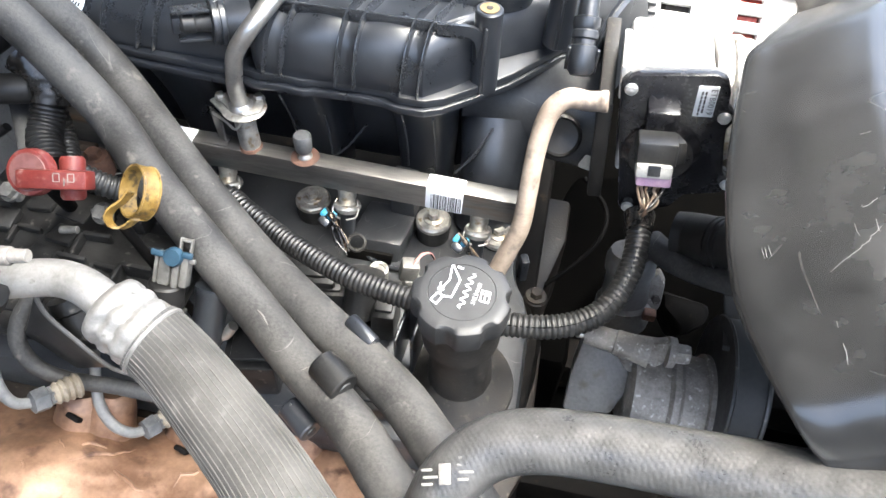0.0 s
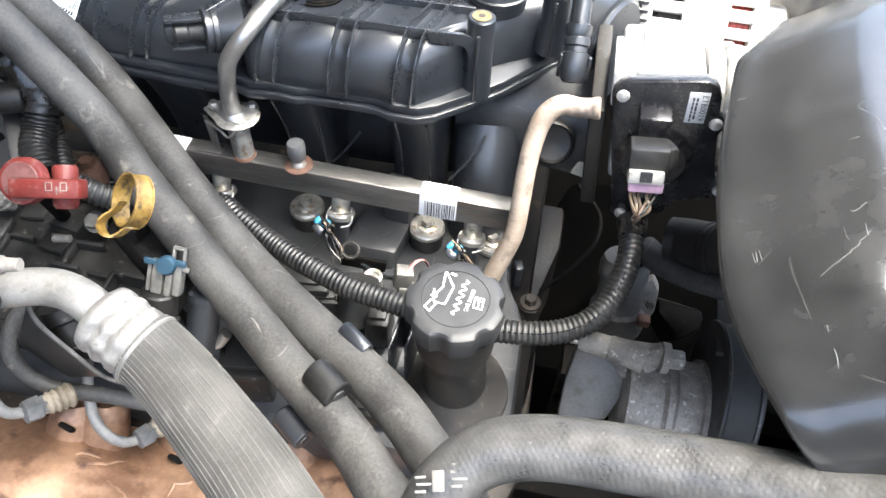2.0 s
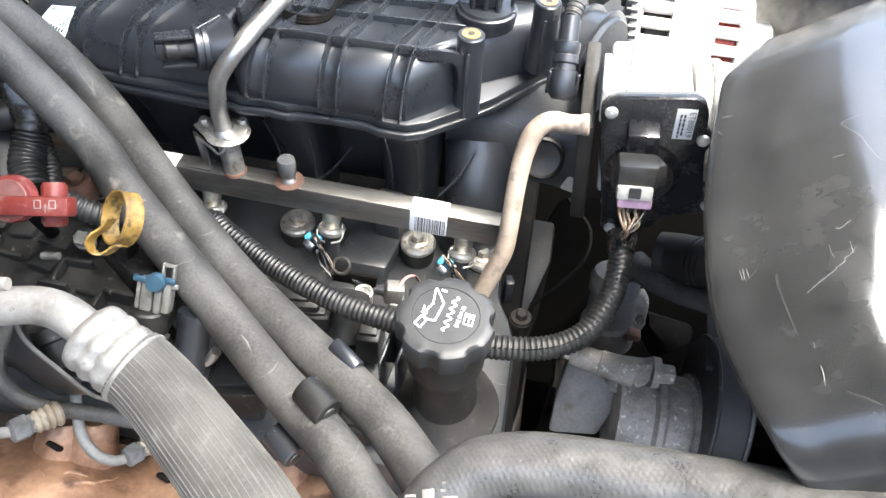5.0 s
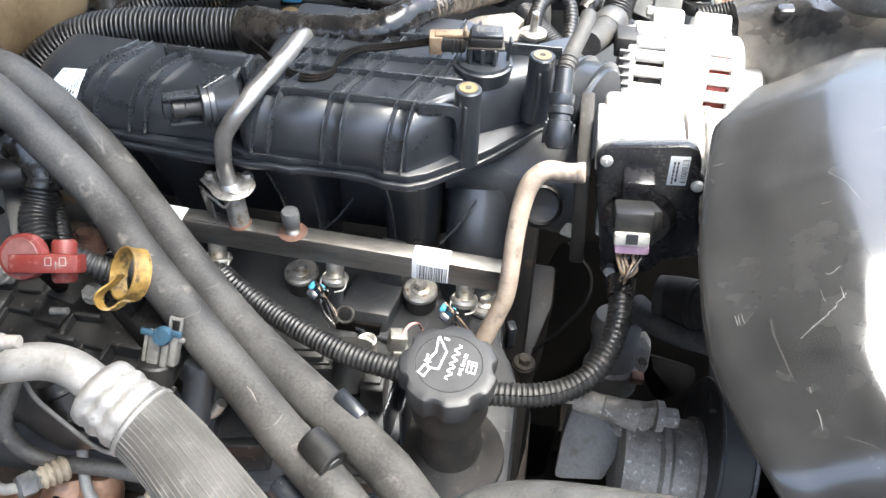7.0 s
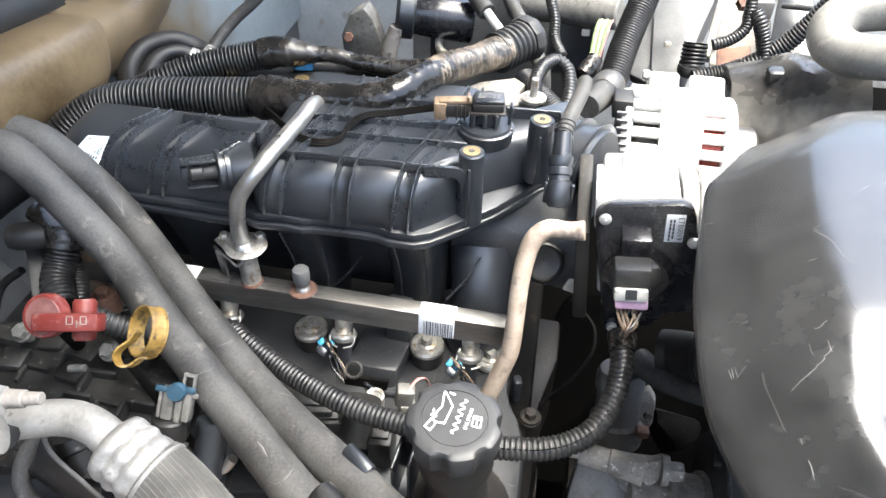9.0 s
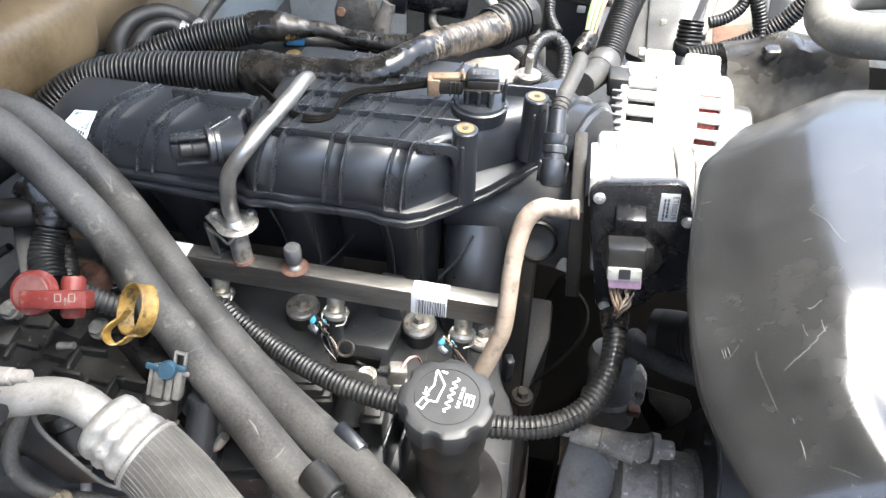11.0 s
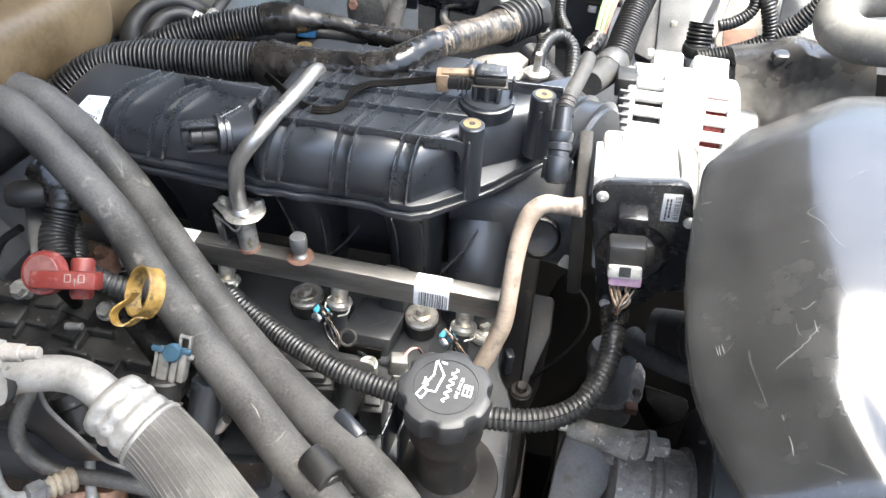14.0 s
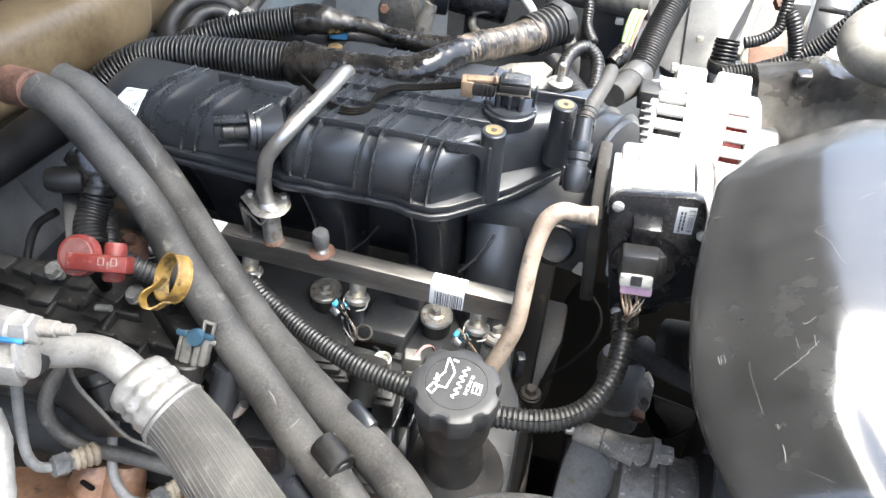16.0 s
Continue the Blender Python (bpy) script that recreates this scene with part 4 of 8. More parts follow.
part("mounting_lug", B, ALU_BRIGHT, alt)
B = bm()
hexhead(B, AC + V((-0.036, 0.063, 0.058)), (-1, 0, 0), 0.006, 0.008)
part("lug_bolt", B, ZINC, alt)
B = bm()
cyl(B, (0.208, AC.y, AC.z), (0.240, AC.y, AC.z), 0.034, seg=32)
part("pulley", B, STEEL, alt)
B = bm()
box(B, (0.088, 0.70, 1.09), (0.022, 0.03, 0.022), bevel=0.002)
part("output_plug", B, PLASTIC_DULL, alt, "black output plug")
B = bm()
box(B, (0.092, 0.655, 1.075), (0.012, 0.05, 0.014), (20, 0, 0), 0.002)
for k in range(5):
    box(B, (0.087, 0.637 + 0.01 * k, 1.073 + 0.0036 * k), (0.012, 0.003, 0.014), (20, 0, 0), 0.0008)
part("regulator_plug", B, PLASTIC_GREY, alt)

# ---- air duct ----
duct = thing("air_intake_duct", (0.22, 0.28, 1.05), "large scuffed black plastic air intake resonator", "air duct")
B = bm()
# left edge along the length, and how far the skin stands up there
runs = [  # y, left edge, share of the full height
    (0.505, 0.186, 0.55), (0.495, 0.172, 0.78), (0.475, 0.157, 0.92), (0.445, 0.142, 0.98), (0.41, 0.1215, 1.0), (0.355, 0.112, 1.0), (0.31, 0.1055, 1.0), (0.28, 0.103, 1.0), (0.245, 0.102, 1.0),
    (0.213, 0.1035, 1.0), (0.19, 0.1095, 1.0), (0.172, 0.1165, 1.0), (0.16, 0.1225, 0.99), (0.15, 0.1285, 0.96), (0.143, 0.135, 0.9), (0.139, 0.147, 0.8), (0.137, 0.165, 0.65),
]
side = spline([(0.085, 0, 1.10), (0.055, 0, 1.125), (0.026, 0, 1.155), (0.009, 0, 1.174), (0.001, 0, 1.188), (0.004, 0, 1.195), (0.0165, 0, 1.2035), (0.032, 0, 1.2165), (0.05, 0, 1.2305), (0.062, 0, 1.2375), (0.085, 0, 1.2415), (0.13, 0, 1.2445), (0.19, 0, 1.245), (0.24, 0, 1.235), (0.262, 0, 1.20), (0.268, 0, 1.14), (0.264, 0, 1.10)], 5)
ys = [q[0] for q in runs]
loops = []
for i in range(72):
    y = 0.505 + (0.137 - 0.505) * i / 71
    xe, tall = (float(np.interp(-y, [-q for q in ys], [q[k] for q in runs])) for k in (1, 2))
    loop = []
    for q in side:
        fall = min(1.0, max(0.0, (q.x - 0.042) / 0.026))
        z = q.z - 0.19 * max(0.0, 0.252 - y) * fall * fall * (3 - 2 * fall)
        tuck = max(0.0, 1.19 - q.z) * 0.9 * min(1.0, max(0.0, (0.27 - y) / 0.1))
        loop.append((xe + q.x, y + tuck, 1.10 + (z - 1.10) * tall))
    loops.append(loop)
# soften the run of the sections
arr = np.array(loops)
for _ in range(3):
    arr[1:-1] = (arr[:-2] + 2 * arr[1:-1] + arr[2:]) / 4
rings(B, [[tuple(p) for p in l] for l in arr])
bmesh.ops.recalc_face_normals(B, faces=B.faces)
skin = BVHTree.FromBMesh(B)
part("duct_body", B, DUCT, duct, angle=80)


def scuff(pts, r):
    """A raised nick that lies on the duct's skin."""
    Bm = bm()
    path = []
    for q in spline(pts, 6):
        hit = skin.find_nearest(q)
        path.append(hit[0] + hit[1] * r * 0.2)
    sweep(Bm, path, [r * (0.35 + 0.65 * math.sin(math.pi * (i + 0.5) / len(path))) for i in range(len(path))], 6)
    return Bm


for q, d in (((0.1255, 0.2340, 1.1881), 0.0016), ((0.1405, 0.1775, 1.1847), 0.0018)):
    mark = bm()
    for k in (-1, 0, 1):
        c = V(q) + V((d * k, 0.0003 * k, 0.0011 * k))
        one = scuff([c + V((-0.0008, 0.0032, 0.0004)), c, c + V((0.0008, -0.0032, -0.0004))], 0.00022)
        me = bpy.data.meshes.new("slash")
        one.to_mesh(me)
        one.free()
        mark.from_mesh(me)
        bpy.data.meshes.remove(me)
    part("moulded_mark", mark, SCRATCH, duct, "three small pale slashes")
for pts, r in (([(0.1292, 0.2142, 1.2252), (0.1339, 0.2203, 1.2331), (0.1385, 0.2252, 1.2403), (0.1431, 0.2322, 1.2500)], 0.00035), ([(0.1287, 0.2376, 1.2477), (0.1316, 0.2341, 1.2455), (0.1348, 0.2300, 1.2430)], 0.00022), ([(0.1351, 0.2471, 1.2458), (0.1381, 0.2462, 1.2465), (0.1408, 0.2489, 1.2511)], 0.0003),
               ([(0.1392, 0.2367, 1.2526), (0.1424, 0.2312, 1.2486), (0.1438, 0.2299, 1.2480)], 0.0004), ([(0.1289, 0.1780, 1.2231), (0.1306, 0.1747, 1.2215), (0.1324, 0.1698, 1.2188)], 0.0005), ([(0.1239, 0.1878, 1.2282), (0.1253, 0.1849, 1.2266)], 0.0003), ([(0.1362, 0.2954, 1.2555), (0.1402, 0.2955, 1.2579)], 0.00022)):
    part("scratch", scuff(pts, r * 0.62), SCRATCH, duct, "pale scratch in the plastic")

# ---- heater hoses ----
hh = thing("heater_hose", (-0.3, 0.3, 1.0), "dusty grey-brown rubber heater hose", "hose", "heater hoses")
B = bm()
tube(B, [(-0.4182, 0.3820, 1.1724), (-0.3893, 0.3781, 1.1610), (-0.3235, 0.3579, 1.0989), (-0.2760, 0.3213, 1.0785), (-0.2289, 0.2880, 1.0616), (-0.1717, 0.2476, 1.0447), (-0.1326, 0.2171, 1.0430), (-0.0781, 0.1761, 1.0433), (-0.0508, 0.1479, 1.0494), (-0.0235, 0.1239, 1.0493)], 0.0152, 28, 8)
part("hose", B, RUBBER, hh)
B = bm()
a = V((-0.4479, 0.3877, 1.1675))
b = V((-0.4169, 0.3814, 1.1720))
cyl(B, a, b, 0.0168, 0.0158, 24)
part("hose_end", B, RUST, hh, "rusty brown hose end")
hh2 = thing("heater_hose", (-0.3, 0.3, 1.0), "dusty grey-brown rubber heater hose with black clips", "hose", "heater hoses")
B = bm()
tube(B, [(-0.4212, 0.4132, 1.1643), (-0.3905, 0.4104, 1.1528), (-0.3460, 0.4095, 1.0952), (-0.2630, 0.3482, 1.0633), (-0.2240, 0.3195, 1.0489), (-0.1893, 0.2952, 1.0392), (-0.1540, 0.2703, 1.0379), (-0.1170, 0.2448, 1.0404), (-0.0830, 0.2223, 1.0434), (-0.0513, 0.1977, 1.0487), (-0.0274, 0.1738, 1.0518), (-0.0048, 0.1507, 1.0523), (0.0169, 0.1289, 1.0503)], 0.0152, 28, 8)
part("hose", B, RUBBER, hh2)


def on_hose(ob, pts, r, parent):
    """A rubbed scuff that lies on a hose's skin."""
    me = ob.data
    tree = BVHTree.FromPolygons([v.co + parent.location for v in me.vertices], [tuple(f.vertices) for f in me.polygons])
    Bm = bm()
    path = []
    for q in spline(pts, 5):
        hit = tree.find_nearest(q)
        path.append(hit[0] - hit[1] * r * 0.55)
    sweep(Bm, path, [r * (0.4 + 0.6 * math.sin(math.pi * (i + 0.5) / len(path))) for i in range(len(path))], 10)
    return part("scuff", Bm, RIB_GREY, parent, "pale rubbed scuff")


on_hose(hh.children[0], [(-0.1607, 0.2362, 1.0580), (-0.1544, 0.2314, 1.0564), (-0.1472, 0.2250, 1.0548)], 0.0011, hh)
on_hose(hh.children[0], [(-0.1163, 0.2004, 1.0503), (-0.1113, 0.2028, 1.0523)], 0.0007, hh)
on_hose(hh2.children[0], [(-0.1840, 0.3007, 1.0539), (-0.1791, 0.2964, 1.0525)], 0.0008, hh2)
on_hose(hh2.children[0], [(-0.2303, 0.3311, 1.0685), (-0.2277, 0.3291, 1.0681)], 0.0007, hh2)

# ---- radiator hose ----
B = bm()
tube(B, [(-0.0194, 0.1054, 1.0647), (-0.0160, 0.1227, 1.0853), (-0.0078, 0.1377, 1.1010), (0.0081, 0.1508, 1.1116), (0.0322, 0.1559, 1.1207), (0.0692, 0.1542, 1.1311), (0.1209, 0.1469, 1.1488), (0.1696, 0.1350, 1.1732), (0.2026, 0.1241, 1.1974)], 0.0163, 28, 10)
rad = solo("radiator_hose", B, RUBBER_RAD, "thick grey woven-textured rubber radiator hose", "hose")

# ---- oil filler ----
oil = thing("oil_filler", (-0.02, 0.275, 0.94), "black oil filler neck with scalloped cap and white symbols", "oil filler")
cc = V((-0.0272, 0.2635, 1.0827))
nb = V((cc.x + 0.004, cc.y + 0.012, 0.94))
B = bm()
lathe(B, nb, cc - V((0, 0, 0.006)), [(0, 0.044), (0.03, 0.043), (0.07, 0.036), (0.16, 0.0255), (0.5, 0.0225), (0.62, 0.023), (0.64, 0.028), (1, 0.029)], 32)
part("neck", B, NECK_GRIME, oil, "oily dusty black filler neck")
B = bm()
seg = 112


def scallop(a):
    k = (a * 7 / (2 * math.pi)) % 1.0
    d = abs(k - 0.5) * 2 * math.pi / 7
    return 0.0036 * max(0.0, 1 - (d / 0.2) ** 2)


CR = 0.0338
loops = []
for z, r, s in ((-0.021, 0.0296, 1.0), (-0.020, 0.0325, 1.0), (-0.004, CR - 0.0003, 1.0), (-0.0012, CR - 0.0015, 0.9), (0.0, CR - 0.0036, 0.6), (0.0003, 0.0262, 0), (0.0003, 0.0226, 0), (-0.0003, 0.0224, 0), (-0.0003, 0.0220, 0), (0.0001, 0.0217, 0), (0.0001, 0.002, 0)):
    loops.append([cc + V(((r - s * scallop(2 * math.pi * i / seg + 0.35)) * math.cos(2 * math.pi * i / seg), (r - s * scallop(2 * math.pi * i / seg + 0.35)) * math.sin(2 * math.pi * i / seg), z)) for i in range(seg)])
rings(B, loops)
cap = part("cap", B, CAP, oil, "black scalloped oil cap", 30)

# printed symbols on the cap
CU, CV = V((1, 0.12, 0)).normalized(), V((-0.12, 1, 0)).normalized()


def on_cap(u, v, z=0.0):
    return cc + CU * u + CV * v + V((0, 0, z))


def stroke(Bm, pts, w, z=0.00025):
    for k, ((u0, v0), (u1, v1)) in enumerate(zip(pts, pts[1:])):
        z = 0.00022 + 0.00003 * (k % 4) + 0.00001 * (len(Bm.verts) // 8 % 5)
        d = V((u1 - u0, v1 - v0, 0))
        n = V((-d.y, d.x, 0)).normalized() * w / 2
        e = d.normalized() * w * 0.3
        q = [(u0 - e.x + n.x, v0 - e.y + n.y), (u0 - e.x - n.x, v0 - e.y - n.y), (u1 + e.x - n.x, v1 + e.y - n.y), (u1 + e.x + n.x, v1 + e.y + n.y)]
        prism(Bm, [on_cap(u, v, 0.0) for u, v in q], (0, 0, z))


S = 0.0445 / 388.0  # the symbol sheet: 388 units across the inner ring


def sheet(*pts):
    return [((x - 365) * S, (280 - y) * S * 1.2) for x, y in pts]


B = bm()
stroke(B, sheet((297, 124), (287, 218), (259, 251), (240, 296)), 0.0011)
stroke(B, sheet((303, 126), (349, 213), (306, 316), (246, 309)), 0.0011)
stroke(B, sheet((193, 338), (226, 360), (260, 311), (229, 293), (193, 338)), 0.001)
stroke(B, sheet((240, 236), (236, 270)), 0.0012)
stroke(B, sheet((226, 271), (258, 278)), 0.0011)
stroke(B, sheet((332, 133), (344, 138), (358, 142)), 0.0015)
part("oil_can_symbol", B, PRINT, cap, "white printed oil can symbol")
B = bm()
wave = [(422 - 62 * t + 16 * math.sin(t * 5 * 2 * math.pi) + 0, 170 + 200 * t) for t in [i / 44 for i in range(45)]]
stroke(B, sheet(*wave), 0.00095)
part("wave_symbol", B, PRINT, cap, "white printed wavy line")
r_ = (CV * 1.0 + CU * 0.27).normalized()
part("lettering", lettering("SAE 5W-30", 0.0037, on_cap(*sheet((447, 284))[0], 0.0002), r_, V((0, 0, 1)).cross(r_)), PRINT, cap)
B = bm()
stroke(B, sheet((478, 262), (526, 271), (514, 331), (466, 322), (478, 262)), 0.0008)
stroke(B, sheet((502, 267), (490, 326)), 0.0007)
stroke(B, sheet((484, 280), (494, 282)), 0.0006)
stroke(B, sheet((506, 285), (516, 287)), 0.0006)
part("manual_symbol", B, PRINT, cap, "white printed booklet symbol")


# ---- valve cover bolts on rubber grommets ----
def cover_bolt(p, drop):
    p = V(p)
    t = thing("cover_bolt", (p.x, p.y, p.z - drop), "washered bolt on a black rubber grommet, valve cover", "bolt", "valve cover bolts")
    Bm = bm()
    lathe(Bm, p - V((0, 0, drop)), p - V((0, 0, 0.006)), [(0, 0.0145), (0.3, 0.0148), (1, 0.0165)], 28)
    part("grommet", Bm, RUBBER_BLACK, t, "black rubber grommet")
    Bm = bm()
    lathe(Bm, p - V((0, 0, 0.0065)), p, [(0, 0.0155), (0.15, 0.0165), (0.7, 0.0165), (0.85, 0.0155), (1, 0.0148)], 28)
    lathe(Bm, p - V((0, 0, 0.0005)), p + V((0, 0, 0.0018)), [(0, 0.0095), (0.7, 0.0095), (1, 0.0085)], 24)
    part("washer", Bm, ZINC, t)
    Bm = bm()
    hexhead(Bm, p + V((0, 0, 0.0015)), (0, 0, 1), 0.0056, 0.0065)
    part("bolt_head", Bm, ZINC, t)
    return t


cover_bolt((-0.1951, 0.4250, 0.9630), 0.034)
cover_bolt((-0.0780, 0.4248, 0.9638), 0.034)
cover_bolt((-0.0165, 0.4340, 0.9475), 0.034)

# moulded features on the cover
towers = thing("coil_bracket", (-0.09, 0.39, 0.94), "black moulded bracket standing on the valve cover", "bracket")
B = bm()
c = V((-0.1240, 0.4130, 0.9560))
prism(B, [c + V(p) for p in ((-0.028, -0.03, -0.02), (0.022, -0.03, -0.02), (0.03, 0.02, -0.02), (-0.02, 0.02, -0.02))], (0.002, 0.006, 0.024), 0.004)
part("bracket_body", B, COVER, towers)
B = bm()
prism(B, [c + V(p) for p in ((0.004, 0.014, 0.0), (0.028, 0.012, 0.0), (0.03, 0.03, 0.0), (0.006, 0.032, 0.0))], (0, 0.0, 0.05), 0.003)
part("bracket_post", B, COVER, towers)
B = bm()
prism(B, [c + V(p) for p in ((-0.026, -0.0335, -0.016), (0.016, -0.0335, -0.016), (0.018, -0.0325, -0.003), (-0.026, -0.0325, -0.003))], (0, 0.003, 0), 0.0006)
part("bracket_mouth", B, IRON, towers, "dark open slot")
B = bm()
tube(B, [(-0.1466, 0.3921, 0.9455), (-0.1438, 0.3984, 0.9496), (-0.1368, 0.3928, 0.9498), (-0.1297, 0.3819, 0.9459), (-0.1147, 0.3756, 0.9439), (-0.0958, 0.3738, 0.9449)], 0.0022, 10)
part("bracket_edge", B, PLASTIC_RIB, towers)
B = bm()
q = V((-0.1373, 0.3752, 0.9700))
sweep(B, [q + V((0.0075 * math.cos(a), 0.0055 * math.sin(a), 0.0045 * math.sin(a))) for a in (2 * math.pi * i / 24 for i in range(25))], 0.0017, 8)
part("eyelet", B, NECK_GRIME, towers, "moulded eyelet tab")

# ignition coils half hidden between the hoses
for q, sz, rz in (((-0.1657, 0.3278, 0.9850), (0.05, 0.03, 0.04), 8), ((-0.1987, 0.3312, 0.9850), (0.03, 0.03, 0.04), 8), ((-0.0942, 0.3115, 0.9800), (0.02, 0.03, 0.035), 4), ((-0.1451, 0.3210, 0.9750), (0.03, 0.02, 0.03), 10), ((-0.0763, 0.2411, 0.9650), (0.05, 0.03, 0.02), 6), ((-0.1823, 0.2459, 0.9850), (0.04, 0.04, 0.04), 12)):
    q = V(q)
    t = thing("ignition_coil", (q.x, q.y, 0.938), "dusty black ignition coil on the valve cover", "ignition coil", "ignition coils")
    B = bm()
    box(B, q - V((0, 0, sz[2] / 2)), sz, (0, 0, rz), 0.003)
    part("coil_body", B, COIL, t)
    B = bm()
    box(B, q + V((0, 0, 0.001)), (sz[0] * 0.7, sz[1] * 0.62, 0.004), (0, 0, rz), 0.001)
    part("coil_lid", B, PLASTIC_DULL, t)
# thin black frame beside the filler neck
B = bm()
for d_ in ((0, 0, 0), (0.012, 0.002, 0)):
    box(B, V((-0.0718, 0.2780, 0.9850)) + V(d_), (0.0025, 0.034, 0.05), (0, 0, -4), 0.001)
box(B, V((-0.0718, 0.2780, 0.9850)) + V((0.006, 0.016, 0.0)), (0.014, 0.0025, 0.05), (0, 0, -4), 0.001)
solo("cover_fin", B, PLASTIC, "thin black moulded fins beside the filler neck", "fin")

# ---- injectors ----
def injector(x, wires):
    t = thing("fuel_injector", (x, 0.392, 0.94), "steel fuel injector with wire clip and blue plug", "fuel injector", "fuel injectors")
    a, b = V((x, 0.409, rail_z(x) - RH + 0.002)), V((x + 0.0005, 0.401, rail_z(x) - RH - 0.020))
    Bm = bm()
    lathe(Bm, a, b, [(0, 0.0082), (0.55, 0.0082), (0.6, 0.0074), (0.9, 0.0074), (1, 0.007)], 24)
    part("injector_cup", Bm, ZINC, t, "plated steel cup")
    Bm = bm()
    lathe(Bm, b + V((0, 0.002, 0.004)), b + V((0, -0.001, -0.003)), [(0, 0.0115), (0.4, 0.0125), (1, 0.0105)], 24)
    part("injector_collar", Bm, ZINC, t)
    Bm = bm()
    cyl(Bm, b, b + V((0, -0.004, -0.034)), 0.0072, seg=20)
    part("injector_body", Bm, PLASTIC, t)
    Bm = bm()
    for sx in (-1, 1):
        tube(Bm, [b + V((sx * 0.009, 0.004, 0.006)), b + V((sx * 0.0115, -0.004, 0.002)), b + V((sx * 0.010, -0.009, -0.002)), b + V((sx * 0.003, -0.0125, -0.003))], 0.0008, 8)
    part("wire_clip", Bm, ZINC, t)
    q = b + V((-0.0125, -0.014, 0.002))
    R = Euler((radians(30), radians(20), radians(-25))).to_matrix()
    Bm = bm()
    for s in (-1, 1):
        box(Bm, q + R @ V((0.0036 * s, 0.001 * s, 0)), (0.0058, 0.009, 0.0075), R, 0.0022)
    pl = part("plug", Bm, CYAN, t, "light blue wiring plug")
    Bm = bm()
    box(Bm, q + R @ V((0.002, -0.007, 0.002)), (0.0105, 0.007, 0.0095), R, 0.002)
    part("plug_cap", Bm, PLASTIC, pl)
    for k, mt in enumerate(wires):
        Bm = bm()
        w = [random.uniform(-1, 1) for _ in range(6)]
        e = q + V((0.010 + 0.003 * w[0], -0.010 + 0.004 * w[1], -0.004 + 0.003 * w[2]))
        tube(Bm, [q + R @ V((0.006 * w[3], 0.003, 0.003)), q + V((0.004 + 0.003 * w[4], -0.004, 0.005)), q + V((0.008, -0.008 + 0.003 * w[5], 0.002 * w[0])), e, e + V((0.007 + 0.003 * w[1], -0.006, -0.008)), e + V((0.004 * w[2] + 0.012, -0.012, -0.016))], 0.001, 8, 6)
        part("wire", Bm, mt, pl)
    return t


random.seed(77)
for x in (-0.372, -0.264, -0.153, -0.034):
    injector(x, (TAPE, TAPE, WIRE_BROWN, TAPE, LOOM, TAPE, WIRE_TAN))

# ---- conduits of the coil harness ----
B = bm()
loom(B, [(-0.3143, 0.3027, 1.0816), (-0.2964, 0.3060, 1.0703), (-0.2737, 0.3206, 1.0512), (-0.2406, 0.3534, 1.0288), (-0.2181, 0.3454, 1.0240), (-0.1861, 0.3311, 1.0179), (-0.1481, 0.3147, 1.0171), (-0.1129, 0.3028, 1.0168), (-0.0802, 0.2964, 1.0173), (-0.0441, 0.2898, 1.0196), (-0.0136, 0.2829, 1.0249), (0.0069, 0.2811, 1.0294), (0.0347, 0.2835, 1.0322), (0.0576, 0.2913, 1.0363), (0.0736, 0.3041, 1.0430), (0.0842, 0.3257, 1.0515), (0.0880, 0.3474, 1.0601), (0.0876, 0.3670, 1.0683)], 0.009, 0.0040, 0.12)
coil_loom = thing("wiring_conduit", (-0.0441, 0.2898, 1.0196), "ribbed black wiring conduit round the oil filler", "wiring conduit")
part("conduit", B, LOOM, coil_loom, "", 70)
B = bm()
tube(B, [V(p) + V((-0.001, -0.0052, 0.0068)) for p in ((0.0069, 0.2811, 1.0294), (0.0347, 0.2835, 1.0322), (0.0576, 0.2913, 1.0363), (0.0736, 0.3041, 1.0430), (0.0842, 0.3257, 1.0515), (0.0880, 0.3474, 1.0601))], 0.0005, 8, 10)
part("split_seam", B, GAP_SHADE, coil_loom, "dark split along the conduit")
B = bm()
a, b = V((0.0877, 0.3581, 1.0656)), V((0.0875, 0.3741, 1.0681))
lathe(B, a, b, [(0, 0.0098), (0.5, 0.0105), (1, 0.0115)], 18)
part("taped_end", B, TAPE, coil_loom, "grey taped end")
B = bm()
a = V((-0.0843, 0.3548, 0.9727))
box(B, a, (0.0155, 0.013, 0.02), (0, 10, 15), 0.002)
box(B, a + V((0.002, -0.002, -0.014)), (0.014, 0.012, 0.012), (0, 10, 15), 0.002)
cg = thing("coil_plug", a - V((0, 0, 0.02)), "pale grey wiring plug with pink wires", "plug")
part("plug", B, GREY_DIRTY, cg)
for k in range(4):
    B = bm()
    tube(B, [a + V((0.004, 0.002 * k - 0.002, 0.009)), a + V((0.009, 0.008 + 0.001 * k, 0.012)), a + V((0.015, 0.014, 0.010)), a + V((0.019, 0.018, -0.004))], 0.0009, 8, 6)
    part("wire", B, (WIRE_PINK, WIRE_TAN, WIRE_PINK, IRON)[k], cg)
B = bm()
p = V((-0.1101, 0.3492, 0.9739))
lathe(B, p - V((0, 0, 0.02)), p, [(0, 0.0078), (0.8, 0.0085), (0.97, 0.0085), (1, 0.0072), (0.97, 0.0055), (0.9, 0.005), (0.9, 0.001)], 20)
solo("coil_stud", B, ZINC, "round plated stud on the coil bracket", "stud")
B = bm()
p = V((-0.1186, 0.3269, 0.9605))
